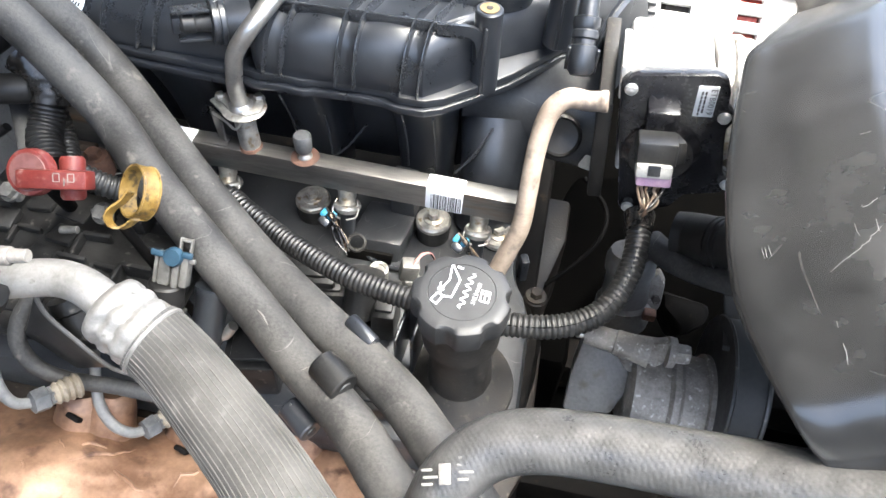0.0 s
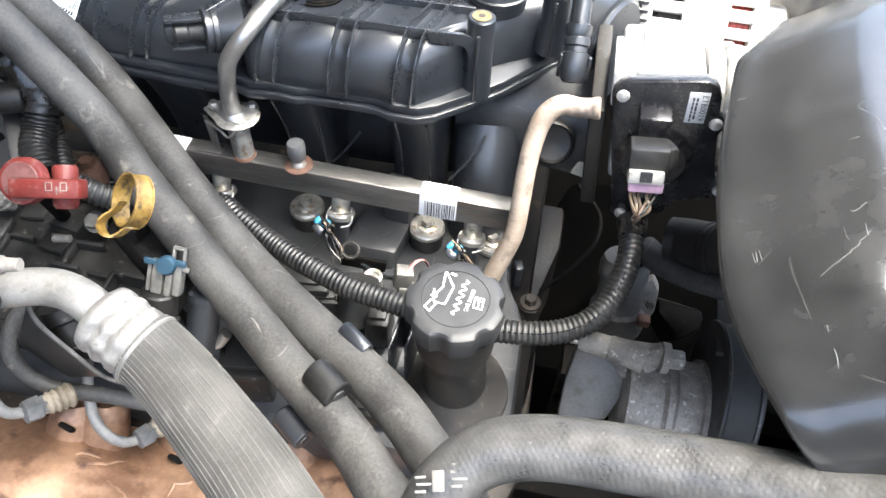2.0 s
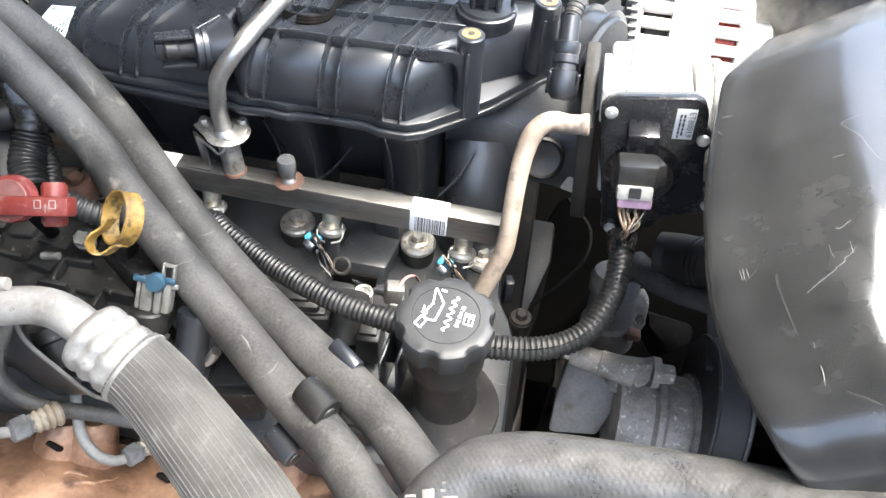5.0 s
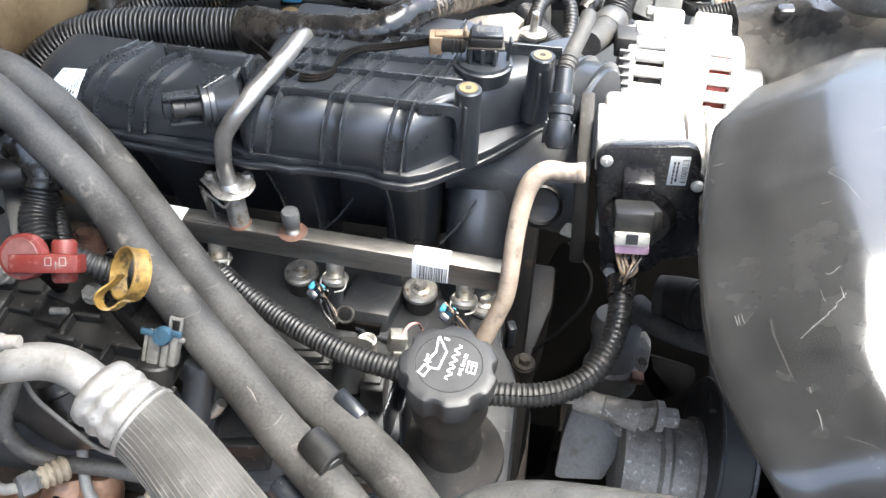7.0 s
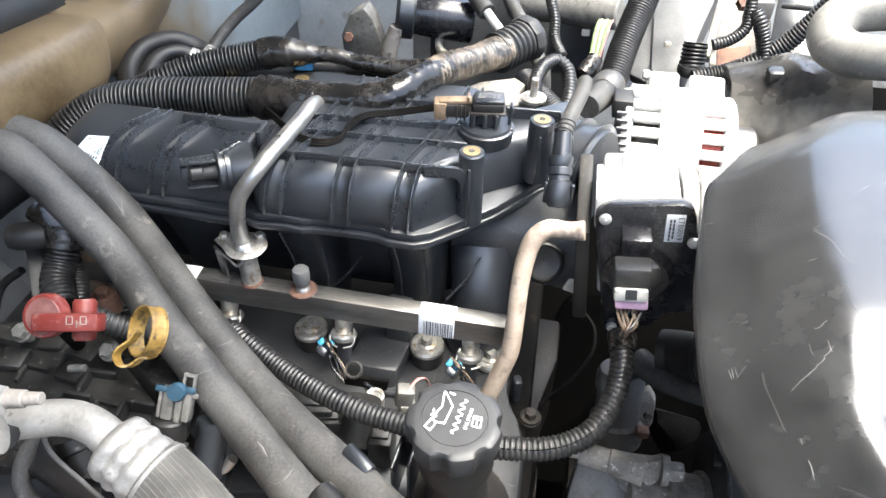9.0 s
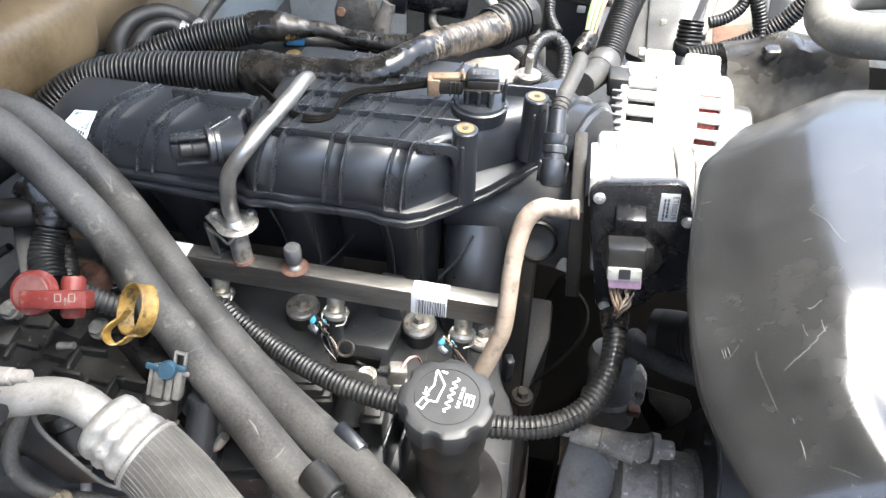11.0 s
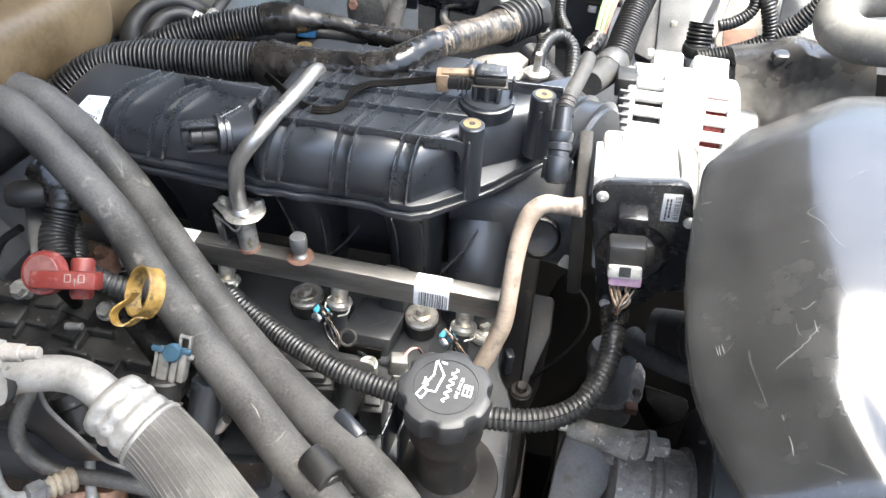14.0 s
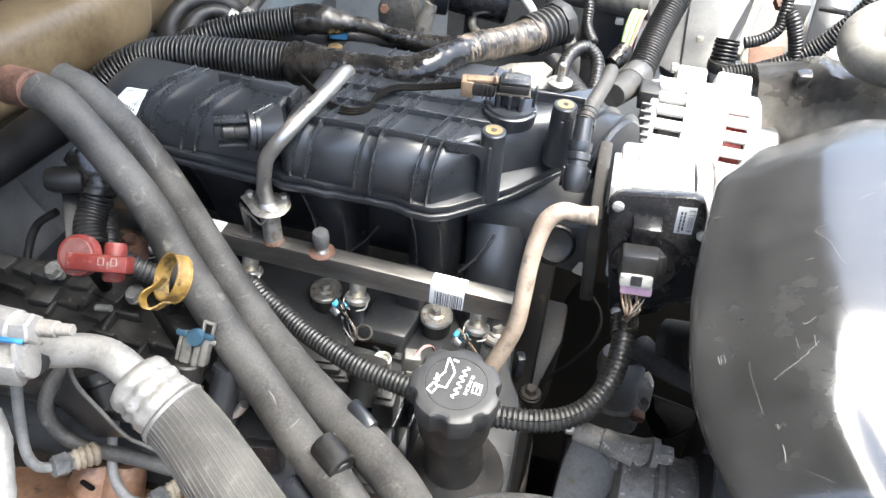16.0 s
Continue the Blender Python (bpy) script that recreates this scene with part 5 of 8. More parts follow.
lathe(B, p - V((0, 0, 0.05)), p, [(0, 0.0125), (0.7, 0.0125), (0.75, 0.014), (0.97, 0.014), (1, 0.0125)], 24)
solo("plug_boot", B, COIL, "dusty black cylinder beside the hoses", "boot")

# ---- breather hose ----
B = bm()
tube(B, [(0.0481, 0.4312, 1.1211), (0.0350, 0.4322, 1.1180), (0.0209, 0.4326, 1.1177), (0.0103, 0.4269, 1.1105), (0.0052, 0.4178, 1.0954), (0.0033, 0.4046, 1.0741), (0.0033, 0.3917, 1.0502), (0.0024, 0.3802, 1.0237), (-0.0037, 0.3723, 1.0017), (-0.0123, 0.3636, 0.9750)], [0.0076, 0.0076, 0.0078, 0.008, 0.0078, 0.0076, 0.0076, 0.0078, 0.008, 0.008], 20, 8)
brh = thing("breather_hose", (-0.0123, 0.3636, 0.9750), "tan dusty rubber breather hose", "hose")
part("hose", B, TAN_HOSE, brh)
B = bm()
lathe(B, (0.0442, 0.4314, 1.1202), (0.0495, 0.4312, 1.1212), [(0, 0.0078), (0.15, 0.0083), (0.85, 0.0083), (1, 0.0074)], 20)
part("hose_end", B, TAN_HOSE, brh)
# round blanking plug and clips under the manifold front
B = bm()
a, b = V((0.0238, 0.4784, 1.0360)), V((0.0223, 0.5035, 1.0189))
d = V((0.1, -0.75, 0.45)).normalized()
p = V((0.0218, 0.4580, 1.0570))
lathe(B, p - d * 0.06, p, [(0, 0.019), (0.9, 0.019), (0.97, 0.0185), (1, 0.0165), (0.95, 0.015), (0.9, 0.002)], 32)
solo("blanking_plug", B, RUBBER_BLACK, "round black blanking plug", "plug")
B = bm()
p = V((0.0506, 0.4680, 1.0268))
prism(B, [p + V(q) for q in ((-0.010, 0, -0.01), (0.006, 0, -0.014), (0.010, 0.004, 0.0), (0.004, 0.008, 0.010), (-0.002, 0.006, 0.006))], (0.004, 0.008, 0.002), 0.002)
solo("white_clip", B, WIRE_WHITE, "small white plastic clip", "clip")
B = bm()
tube(B, [(0.0583, 0.5364, 0.9412), (0.0855, 0.5149, 0.9232), (0.0850, 0.4866, 0.9104), (0.0657, 0.4620, 0.8933), (0.0384, 0.4378, 0.8782)], 0.0022, 10)
solo("vent_line", B, IRON, "thin dark vent line", "pipe")
B = bm()
p = V((0.0297, 0.4094, 0.8940))
cyl(B, p - V((0, 0, 0.05)), p, 0.0115, seg=20)
lathe(B, p - V((0, 0, 0.001)), p + V((0, 0, 0.002)), [(0, 0.0105), (1, 0.010)], 20)
hexhead(B, p + V((0, 0, 0.0015)), (0, 0, 1), 0.0062, 0.007)
solo("block_bolt", B, GRIME, "brown flanged bolt in a casting boss", "bolt")
# added mass low in the gap, the shade there painted as near-black
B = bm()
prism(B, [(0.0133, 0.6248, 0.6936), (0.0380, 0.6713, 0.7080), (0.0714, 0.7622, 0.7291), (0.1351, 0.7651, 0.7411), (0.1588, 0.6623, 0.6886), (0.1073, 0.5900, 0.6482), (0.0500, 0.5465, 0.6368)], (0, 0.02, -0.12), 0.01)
part("timing_case", B, GAP_SHADE, eng)
B = bm()
box(B, (0.0123, 0.4238, 0.9169), (0.008, 0.012, 0.03), (0, 0, 20), 0.002)
solo("cover_clip", B, PLASTIC, "small black clip at the cover's edge", "clip")

# ---- dipsticks ----
dr = thing("gearbox_dipstick", (-0.3039, 0.2660, 1.1050), "faded red dipstick handle with a round cap", "dipstick")
RDX = V((0.985, 0.16, 0.04)).normalized()
RDN = V((0.05, -0.72, 0.69)).normalized()
RDU = RDN.cross(RDX)
RR = Matrix((RDX, RDU, RDN)).transposed()
p = V((-0.3139, 0.2657, 1.1212))
B = bm()
lathe(B, p - RDN * 0.006, p + RDN * 0.004, [(0, 0.0135), (0.2, 0.0155), (0.8, 0.0155), (0.95, 0.0147), (1, 0.0125)], 32)
part("round_cap", B, RED, dr)
B = bm()
lathe(B, p + RDN * 0.0038, p + RDN * 0.0046, [(0, 0.0127), (1, 0.012)], 32)
part("cap_face", B, RED_DUST, dr, "dusty faded cap face")
q = V((-0.2945, 0.2624, 1.1222))
B = bm()
box(B, q, (0.046, 0.0125, 0.012), RR, 0.0018)
part("grip", B, RED, dr)
B = bm()
e = V((-0.2942, 0.2750, 1.1114))
lathe(B, e - RDU * 0.0145, e + RDU * 0.0145, [(0, 0.0065), (0.08, 0.008), (0.92, 0.008), (1, 0.0065)], 20)
part("grip_barrel", B, RED, dr)
B = bm()
for du, w in ((0.004, 0.004), (0.009, 0.0008), (0.0135, 0.004)):
    box(B, q + RDX * du + RDN * 0.0061 - RDU * 0.001, (w, 0.0006 if w > 0.002 else 0.005, 0.0003), RR, 0)
    if w > 0.002:
        box(B, q + RDX * du + RDN * 0.0061 + RDU * 0.004, (w, 0.0006, 0.0003), RR, 0)
        box(B, q + RDX * (du - 0.002) + RDN * 0.0061 + RDU * 0.0015, (0.0006, 0.005, 0.0003), RR, 0)
        box(B, q + RDX * (du + 0.002) + RDN * 0.0061 + RDU * 0.0015, (0.0006, 0.005, 0.0003), RR, 0)
part("moulded_marks", B, DUST_METAL, dr, "pale moulded marks")
B = bm()
cyl(B, p - RDN * 0.005, p + V((-0.062, 0.075, -0.15)), 0.0055, seg=16)
part("tube", B, IRON, dr)

dy = thing("oil_dipstick", (-0.2487, 0.2557, 1.0994), "dirty yellow loop handle of the oil dipstick", "dipstick")
c = V((-0.2400, 0.2668, 1.1196))
YE = V((0.40, -0.60, 0.69)).normalized()
YR = (V((1, 0, 0)) - YE * YE.x).normalized()
YA = (YE * math.cos(radians(59)) - YR * math.sin(radians(59))).normalized()
B = bm()
ua, ub = frame_of(YA)
prof = [(-0.0055, 0.0222), (-0.0055, 0.0240), (-0.0046, 0.0242), (-0.004, 0.0234), (0.004, 0.0234), (0.0046, 0.0242), (0.0055, 0.0240), (0.0055, 0.0222), (0.0, 0.0218), (-0.0055, 0.0222)]
loops = [[c + YA * h * 1.05 + (ua * math.cos(2 * math.pi * i / 40) * 1.0 + ub * math.sin(2 * math.pi * i / 40)) * r * 0.73 for i in range(40)] for h, r in prof]
rings(B, loops, caps=False)
part("ring", B, YELLOW, dy)
B = bm()
c2 = V((-0.2500, 0.2483, 1.1091))


def ribbon(Bm, pts, wide, thick):
    """A flat band on edge along a run, its width across the ring's plane."""
    path = spline(pts, 6)
    loops = []
    for i, q in enumerate(path):
        d = (path[min(i + 1, len(path) - 1)] - path[max(i - 1, 0)]).normalized()
        w = (YA * 0.55 + YE * 0.45).normalized()
        n = d.cross(w).normalized()
        loops.append([q + w * wide * a + n * thick * b for a, b in ((-0.5, -0.5), (0.5, -0.5), (0.5, 0.5), (-0.5, 0.5))])
    rings(Bm, loops)


ribbon(B, [(-0.2434, 0.2631, 1.1225), (-0.2470, 0.2572, 1.1191), (-0.2516, 0.2520, 1.1172), (-0.2537, 0.2474, 1.1139), (-0.2508, 0.2442, 1.1097), (-0.2464, 0.2451, 1.1072), (-0.2422, 0.2483, 1.1079), (-0.2388, 0.2520, 1.1097), (-0.2341, 0.2535, 1.1090)], 0.007, 0.0014)
part("tail_loop", B, YELLOW, dy, "", 50)
B = bm()
cyl(B, c2 + V((0, 0.003, -0.004)), V((c2.x + 0.01, c2.y + 0.03, 0.93)), 0.0035, seg=14)
part("tube", B, IRON, dy)

# ---- coil pack row, seen among the hoses ----
random.seed(21)
base = thing("coil_mount", (-0.35, 0.26, 0.93), "dusty black coil mounting plate with ribs and pockets", "mounting plate")
B = bm()
prism(B, [(x, y, 1.012) for x, y in ((-0.47, 0.195), (-0.23, 0.205), (-0.23, 0.3), (-0.30, 0.335), (-0.47, 0.325))], (0, 0, 0.014), 0.004)
part("plate", B, COIL, base)
for i in range(9):
    for j in range(5):
        x, y = -0.455 + 0.027 * i + 0.006 * (j % 2) + random.uniform(-0.002, 0.002), 0.215 + 0.024 * j + random.uniform(-0.002, 0.002)
        if x > -0.235 and j > 2:
            continue
        if random.random() < 0.22:
            continue
        h = random.choice((0.003, 0.006, 0.009, 0.014))
        B = bm()
        w, dd = random.uniform(0.02, 0.029), random.uniform(0.015, 0.024)
        if random.random() < 0.45:
            box(B, (x, y, 1.025 + h / 2), (w, 0.004, h), (0, 0, random.uniform(-8, 8)), 0.0012)
            box(B, (x - w / 2, y - dd / 2, 1.025 + h / 2), (0.004, dd, h), (0, 0, random.uniform(-8, 8)), 0.0012)
        else:
            box(B, (x, y, 1.025 + h / 2), (w, dd, h), (random.uniform(-5, 5), random.uniform(-5, 5), random.uniform(-10, 10)), 0.0025)
        part("coil_block", B, COIL, base)
for p, r in (((-0.3859, 0.3009, 1.0500), 0.0066), ((-0.3075, 0.2964, 1.0500), 0.0066)):
    p = V(p)
    B = bm()
    cyl(B, p + V((0, 0.004, -0.012)), p, r * 0.6, seg=14)
    d = V((0.0, -0.5, 0.85)).normalized()
    lathe(B, p - d * 0.002, p + d * 0.001, [(0, r * 1.3), (1, r * 1.25)], 20)
    hexhead(B, p, d, r, 0.006)
    part("mount_bolt", B, BOLT_DIRTY, base, "pale hexagon bolt")
B = bm()
p = V((-0.3326, 0.2778, 1.0450))
cyl(B, p, p + V((0.013, 0.002, 0.001)), 0.0032, 0.003, 14)
part("pin", B, BOLT_DIRTY, base, "short pale threaded pin")

# fallen-over connector with blue lock
bc = thing("coil_connector", (-0.2346, 0.2557, 1.0372), "pale grey wiring connector with blue lock", "connector")
p = V((-0.2288, 0.2575, 1.0638))
UPV = V((0.06, 0.62, 0.78)).normalized()
NV = V((0.1, -0.78, 0.62)).normalized()
CR3 = Matrix((UPV.cross(NV).normalized() * -1, NV * -1, UPV)).transposed()
CS = 0.74
for k, (dx, w, h) in enumerate(((-0.0135, 0.0075, 0.03), (-0.0055, 0.007, 0.034), (0.005, 0.011, 0.032), (0.013, 0.004, 0.03))):
    B = bm()
    box(B, p + CR3 @ V((dx, 0, -0.008)) * CS, (w * CS, 0.0104, h * CS), CR3, 0.0015)
    part("shell", B, GREY_DIRTY, bc)
B = bm()
for dx in (-0.016, -0.006):
    box(B, p + CR3 @ V((dx, 0, 0.013)) * CS, (0.00185, 0.00444, 0.01628), CR3, 0.001)
box(B, p + CR3 @ V((-0.011, 0, 0.022)) * CS, (0.00925, 0.00444, 0.00222), CR3, 0.001)
box(B, p + CR3 @ V((-0.016, -0.004, 0.004)) * CS, (0.01036, 0.00296, 0.0037), CR3, 0.001)
part("latch", B, GREY_DIRTY, bc)
B = bm()
lathe(B, p + CR3 @ V((-0.003, -0.004, 0.006)) * CS, p + CR3 @ V((-0.003, -0.0125, 0.006)) * CS, [(0, 0.0066), (0.7, 0.0068), (1, 0.0058)], 24)
box(B, p + CR3 @ V((0.010, -0.008, 0.007)) * CS, (0.01184, 0.00296, 0.00444), CR3, 0.001)
box(B, p + CR3 @ V((-0.016, -0.008, 0.010)) * CS, (0.0074, 0.00296, 0.00444), CR3, 0.001)
part("blue_lock", B, DULL_BLUE, bc, "faded blue lock")
B = bm()
cyl(B, p + CR3 @ V((0.004, 0.002, -0.022)) * CS, p + CR3 @ V((0.004, 0.010, -0.05)) * CS, 0.0125, 0.012, 20)
part("socket", B, RUBBER_BLACK, bc, "black socket")

for nm, p, r, h, mt in (("spark_plug_boot", (-0.2040, 0.2418, 1.0262), 0.0115, 0.045, PLASTIC), ("spark_plug_boot", (-0.1148, 0.3170, 0.9792), 0.014, 0.04, PLASTIC_DULL)):
    p = V(p)
    B = bm()
    a = p + UPV * h / 2
    b = p - UPV * h / 2
    lathe(B, b, a, [(0, r * 0.9), (0.08, r), (0.85, r), (0.9, r * 1.12), (1, r * 1.1)], 24)
    solo(nm, B, mt, "black rubber spark plug boot", "plug boot", group="plug boots")
B = bm()
p = V((-0.1941, 0.2358, 1.0124))
tube(B, [p + V((-0.014, 0, 0)), p, p + V((0.008, 0.004, 0.01))], 0.004, 12)
solo("heat_clip", B, CHROME, "bright metal clip by the plug boot", "clip")

# ---- air conditioning line ----
ac = thing("air_conditioning_line", (-0.24, 0.19, 1.0), "dull aluminium air conditioning pipe crimped to grey ribbed hose", "refrigerant line")
B = bm()
tube(B, [(-0.3116, 0.1861, 1.1074), (-0.2910, 0.1927, 1.1071), (-0.2664, 0.1998, 1.1079), (-0.2483, 0.1993, 1.1078), (-0.2326, 0.1944, 1.1047), (-0.2210, 0.1883, 1.1003)], 0.0115, 24, 8)
part("pipe", B, ALU, ac)
c0, c1 = V((-0.2289, 0.1920, 1.1035)), V((-0.1950, 0.1801, 1.0921))
B = bm()
ca, cb_ = frame_of(c1 - c0)
loops = []
for k, (t, r, dent) in enumerate(((0, 0.0125, 0), (0.03, 0.0175, 0), (0.08, 0.0205, 0.1), (0.15, 0.0215, 0.3), (0.24, 0.0214, 0.5), (0.30, 0.0200, 1), (0.35, 0.0200, 1), (0.41, 0.0216, 0.6), (0.49, 0.0217, 0.6), (0.55, 0.0202, 1), (0.60, 0.0202, 1), (0.66, 0.0217, 0.6), (0.75, 0.0217, 0.6), (0.82, 0.0206, 0.8), (0.90, 0.0213, 0.3), (0.97, 0.0226, 0), (1, 0.0226, 0))):
    ph = (0.5 if 0.3 <= t < 0.58 else 0.0) * math.pi
    loops.append([c0.lerp(c1, t + 0.012 * dent * math.sin(9 * a + 1.0)) + (ca * math.cos(a) + cb_ * math.sin(a)) * (r + dent * 0.0009 * math.cos(9 * a + ph)) for a in (2 * math.pi * i / 72 for i in range(72))])
rings(B, loops)
part("crimp_collar", B, ALU, ac, "dented aluminium crimp collar", 50)
B = bm()
lathe(B, c0.lerp(c1, 0.93), c0.lerp(c1, 1.0), [(0, 0.0226), (0.3, 0.0236), (0.7, 0.0236), (1, 0.0226)], 40)
part("collar_rim", B, ALU, ac)
B = bm()
path = spline([c0.lerp(c1, 0.85), c0.lerp(c1, 1.06), (-0.1697, 0.1656, 1.0918), (-0.1338, 0.1391, 1.1001), (-0.1010, 0.1139, 1.1078), (-0.0743, 0.0900, 1.1152), (-0.0540, 0.0706, 1.1223)], 8)
sweep(B, path, 0.0222, 40)
hose_ob = part("hose", B, RUBBER_GREY, ac, "grey ribbed rubber hose", 40)
dirs, a_ = [], None
for i, p in enumerate(path):
    d = (path[min(i + 1, len(path) - 1)] - path[max(i - 1, 0)]).normalized()
    a_ = frame_of(d)[0] if a_ is None else (a_ - d * a_.dot(d)).normalized()
    dirs.append((a_.copy(), d.cross(a_)))
for k in range(42):
    th = 2 * math.pi * k / 42
    B = bm()
    sweep(B, [p + (u * math.cos(th) + v * math.sin(th)) * 0.02215 for p, (u, v) in zip(path, dirs)], 0.00034 + 0.0001 * (k % 3), 6)
    part("rib", B, RIB_GREY, hose_ob, angle=80)
# fitting block at the far end of the pipe
B = bm()
p = V((-0.2801, 0.1594, 1.1426))
box(B, p, (0.026, 0.024, 0.02), (0, 0, 10), 0.003)
cyl(B, (-0.2718, 0.1624, 1.1443), (-0.2679, 0.1646, 1.1452), 0.0135, seg=24)
fit_ob = part("fitting_block", B, ALU, ac, "bright fitting block")
B = bm()
p2 = V((-0.2822, 0.1738, 1.1556))
cyl(B, p2 - V((0.03, 0, 0)), p2 + V((0.003, 0.0005, 0)), 0.0108, seg=24)
part("port_body", B, ALU, fit_ob)
B = bm()
lathe(B, p2 + V((0.002, 0.0005, 0.0)), p2 + V((0.014, 0.002, 0.001)), [(0, 0.0098), (0.9, 0.0098), (1, 0.0082)], 6)
part("port_nut", B, ALU, fit_ob)
B = bm()
p3 = V((-0.2741, 0.1790, 1.1531))
cyl(B, p3, p3 + V((0.016, 0.002, 0.001)), 0.0058, 0.0052, 16)
cyl(B, p3 + V((0.015, 0.002, 0.001)), p3 + V((0.0255, 0.0035, 0.002)), 0.004, 0.0036, 16)
part("port_stem", B, DUST_METAL, fit_ob, "brown threaded stem")
B = bm()
p4 = V((-0.2777, 0.1630, 1.1583))
box(B, p4, (0.02, 0.003, 0.0022), (0, 0, 8), 0.0005)
part("blue_band", B, BLUE, fit_ob, "narrow blue band")

# ---- exhaust heat shield ----
shield = thing("heat_shield", (-0.25, 0.17, 0.85), "crinkled copper-brown exhaust heat shield", "heat shield")


def sheet_mesh(corners, nu, nv, bumps, amp, seed):
    """A dented sheet between four corners (near left, near right, far right, far left)."""
    Bm = bm()
    a, b, c_, d_ = (V(q) for q in corners)
    nrm = (b - a).cross(d_ - a).normalized()
    if nrm.z < 0:
        nrm = -nrm
    grid = []
    for j in range(nv + 1):
        row = []
        for i in range(nu + 1):
            u, v = i / nu, j / nv
            q = a.lerp(b, u).lerp(d_.lerp(c_, u), v)
            h = 0.0
            for bu, bv, su, sv, bh in bumps:
                h += bh * math.exp(-(((u - bu) / su) ** 2) - ((v - bv) / sv) ** 2)
            w = noise.ridged_multi_fractal(q * 20 + V((seed, 0, 0)), 1.0, 2.1, 3, 1.0, 2.0)
            h += amp * (w - 1.0) + 0.5 * amp * noise.noise(q * 120 + V((0, seed, 0)))
            row.append(Bm.verts.new(q + nrm * h))
        grid.append(row)
    for j in range(nv):
        for i in range(nu):
            Bm.faces.new((grid[j][i], grid[j][i + 1], grid[j + 1][i + 1], grid[j + 1][i]))
    bmesh.ops.recalc_face_normals(Bm, faces=Bm.faces)
    ext = bmesh.ops.solidify(Bm, geom=Bm.faces[:], thickness=0.0012)
    return Bm


B = sheet_mesh([(-0.3288, 0.0756, 0.9555), (-0.1078, 0.1322, 0.9170), (-0.1926, 0.2285, 0.8675), (-0.3859, 0.1782, 0.9335)], 70, 36, [(0.3, 0.55, 0.25, 0.4, 0.018), (0.75, 0.5, 0.2, 0.4, 0.014), (0.05, 0.4, 0.2, 0.3, 0.012)], 0.0024, 3)
foil = BVHTree.FromBMesh(B)
part("shield_skin", B, COPPER, shield, "crinkled copper-tinted skin", 60)
B = sheet_mesh([(-0.1175, 0.1325, 0.9087), (-0.0294, 0.1527, 0.9017), (-0.0730, 0.2540, 0.8560), (-0.1597, 0.2362, 0.8661)], 30, 26, [(0.35, 0.6, 0.3, 0.4, 0.016)], 0.0026, 9)
part("shield_skin", B, COPPER, shield, "crinkled copper-tinted skin", 60)
for pts in (
    [(-0.3028, 0.1337, 0.94), (-0.2891, 0.1482, 0.94), (-0.2696, 0.1658, 0.94), (-0.2562, 0.1839, 0.94)] ,
    [(-0.3125, 0.161, 0.94), (-0.3049, 0.1537, 0.94), (-0.2955, 0.1469, 0.94)] ,
    [(-0.2597, 0.1515, 0.94), (-0.2461, 0.1467, 0.94), (-0.2323, 0.1429, 0.94)] ,
    [(-0.2908, 0.159, 0.94), (-0.2861, 0.1668, 0.94), (-0.2708, 0.1724, 0.94)] ,
    [(-0.3253, 0.134, 0.94), (-0.3158, 0.1296, 0.94), (-0.308, 0.1241, 0.94)] ,
    [(-0.2183, 0.1526, 0.94), (-0.2088, 0.1655, 0.94), (-0.2008, 0.1775, 0.94)] ,
):
    B = bm()
    path = [foil.find_nearest(V(q))[0] for q in spline(pts, 6)]
    sweep(B, path, [0.0016 * (0.3 + 0.7 * math.sin(math.pi * (k + 0.5) / len(path))) for k in range(len(path))], 8)
    part("crease", B, COPPER, shield, "pressed crease in the foil")
for k, (q, r) in enumerate((((-0.3110, 0.1869, 0.9238), 0.021), ((-0.2885, 0.1914, 0.9246), 0.018), ((-0.2331, 0.1998, 0.9005), 0.017), ((-0.1445, 0.2234, 0.8902), 0.019))):
    q = V(q)
    B = bm()
    d = V((0.05, 0.55, 0.83)).normalized()
    lathe(B, q - d * 0.03, q + d * 0.026, [(0, r * 1.25), (0.3, r * 1.12), (0.7, r), (0.9, r * 0.9), (1, r * 0.7)], 24)
    for v in B.verts:
        v.co += V((noise.noise(v.co * 60 + V((k, 0, 0))), noise.noise(v.co * 60 + V((0, k, 0))), 0)) * 0.003
    part("tube_shield", B, COPPER, shield)
for q in ((-0.3039, 0.1775, 0.9467), (-0.2258, 0.1807, 0.9193)):
    B = bm()
    box(B, q, (0.012, 0.004, 0.008), (20, 10, -15), 0.0015)
    part("slot", B, IRON, shield, "dark vent slot")

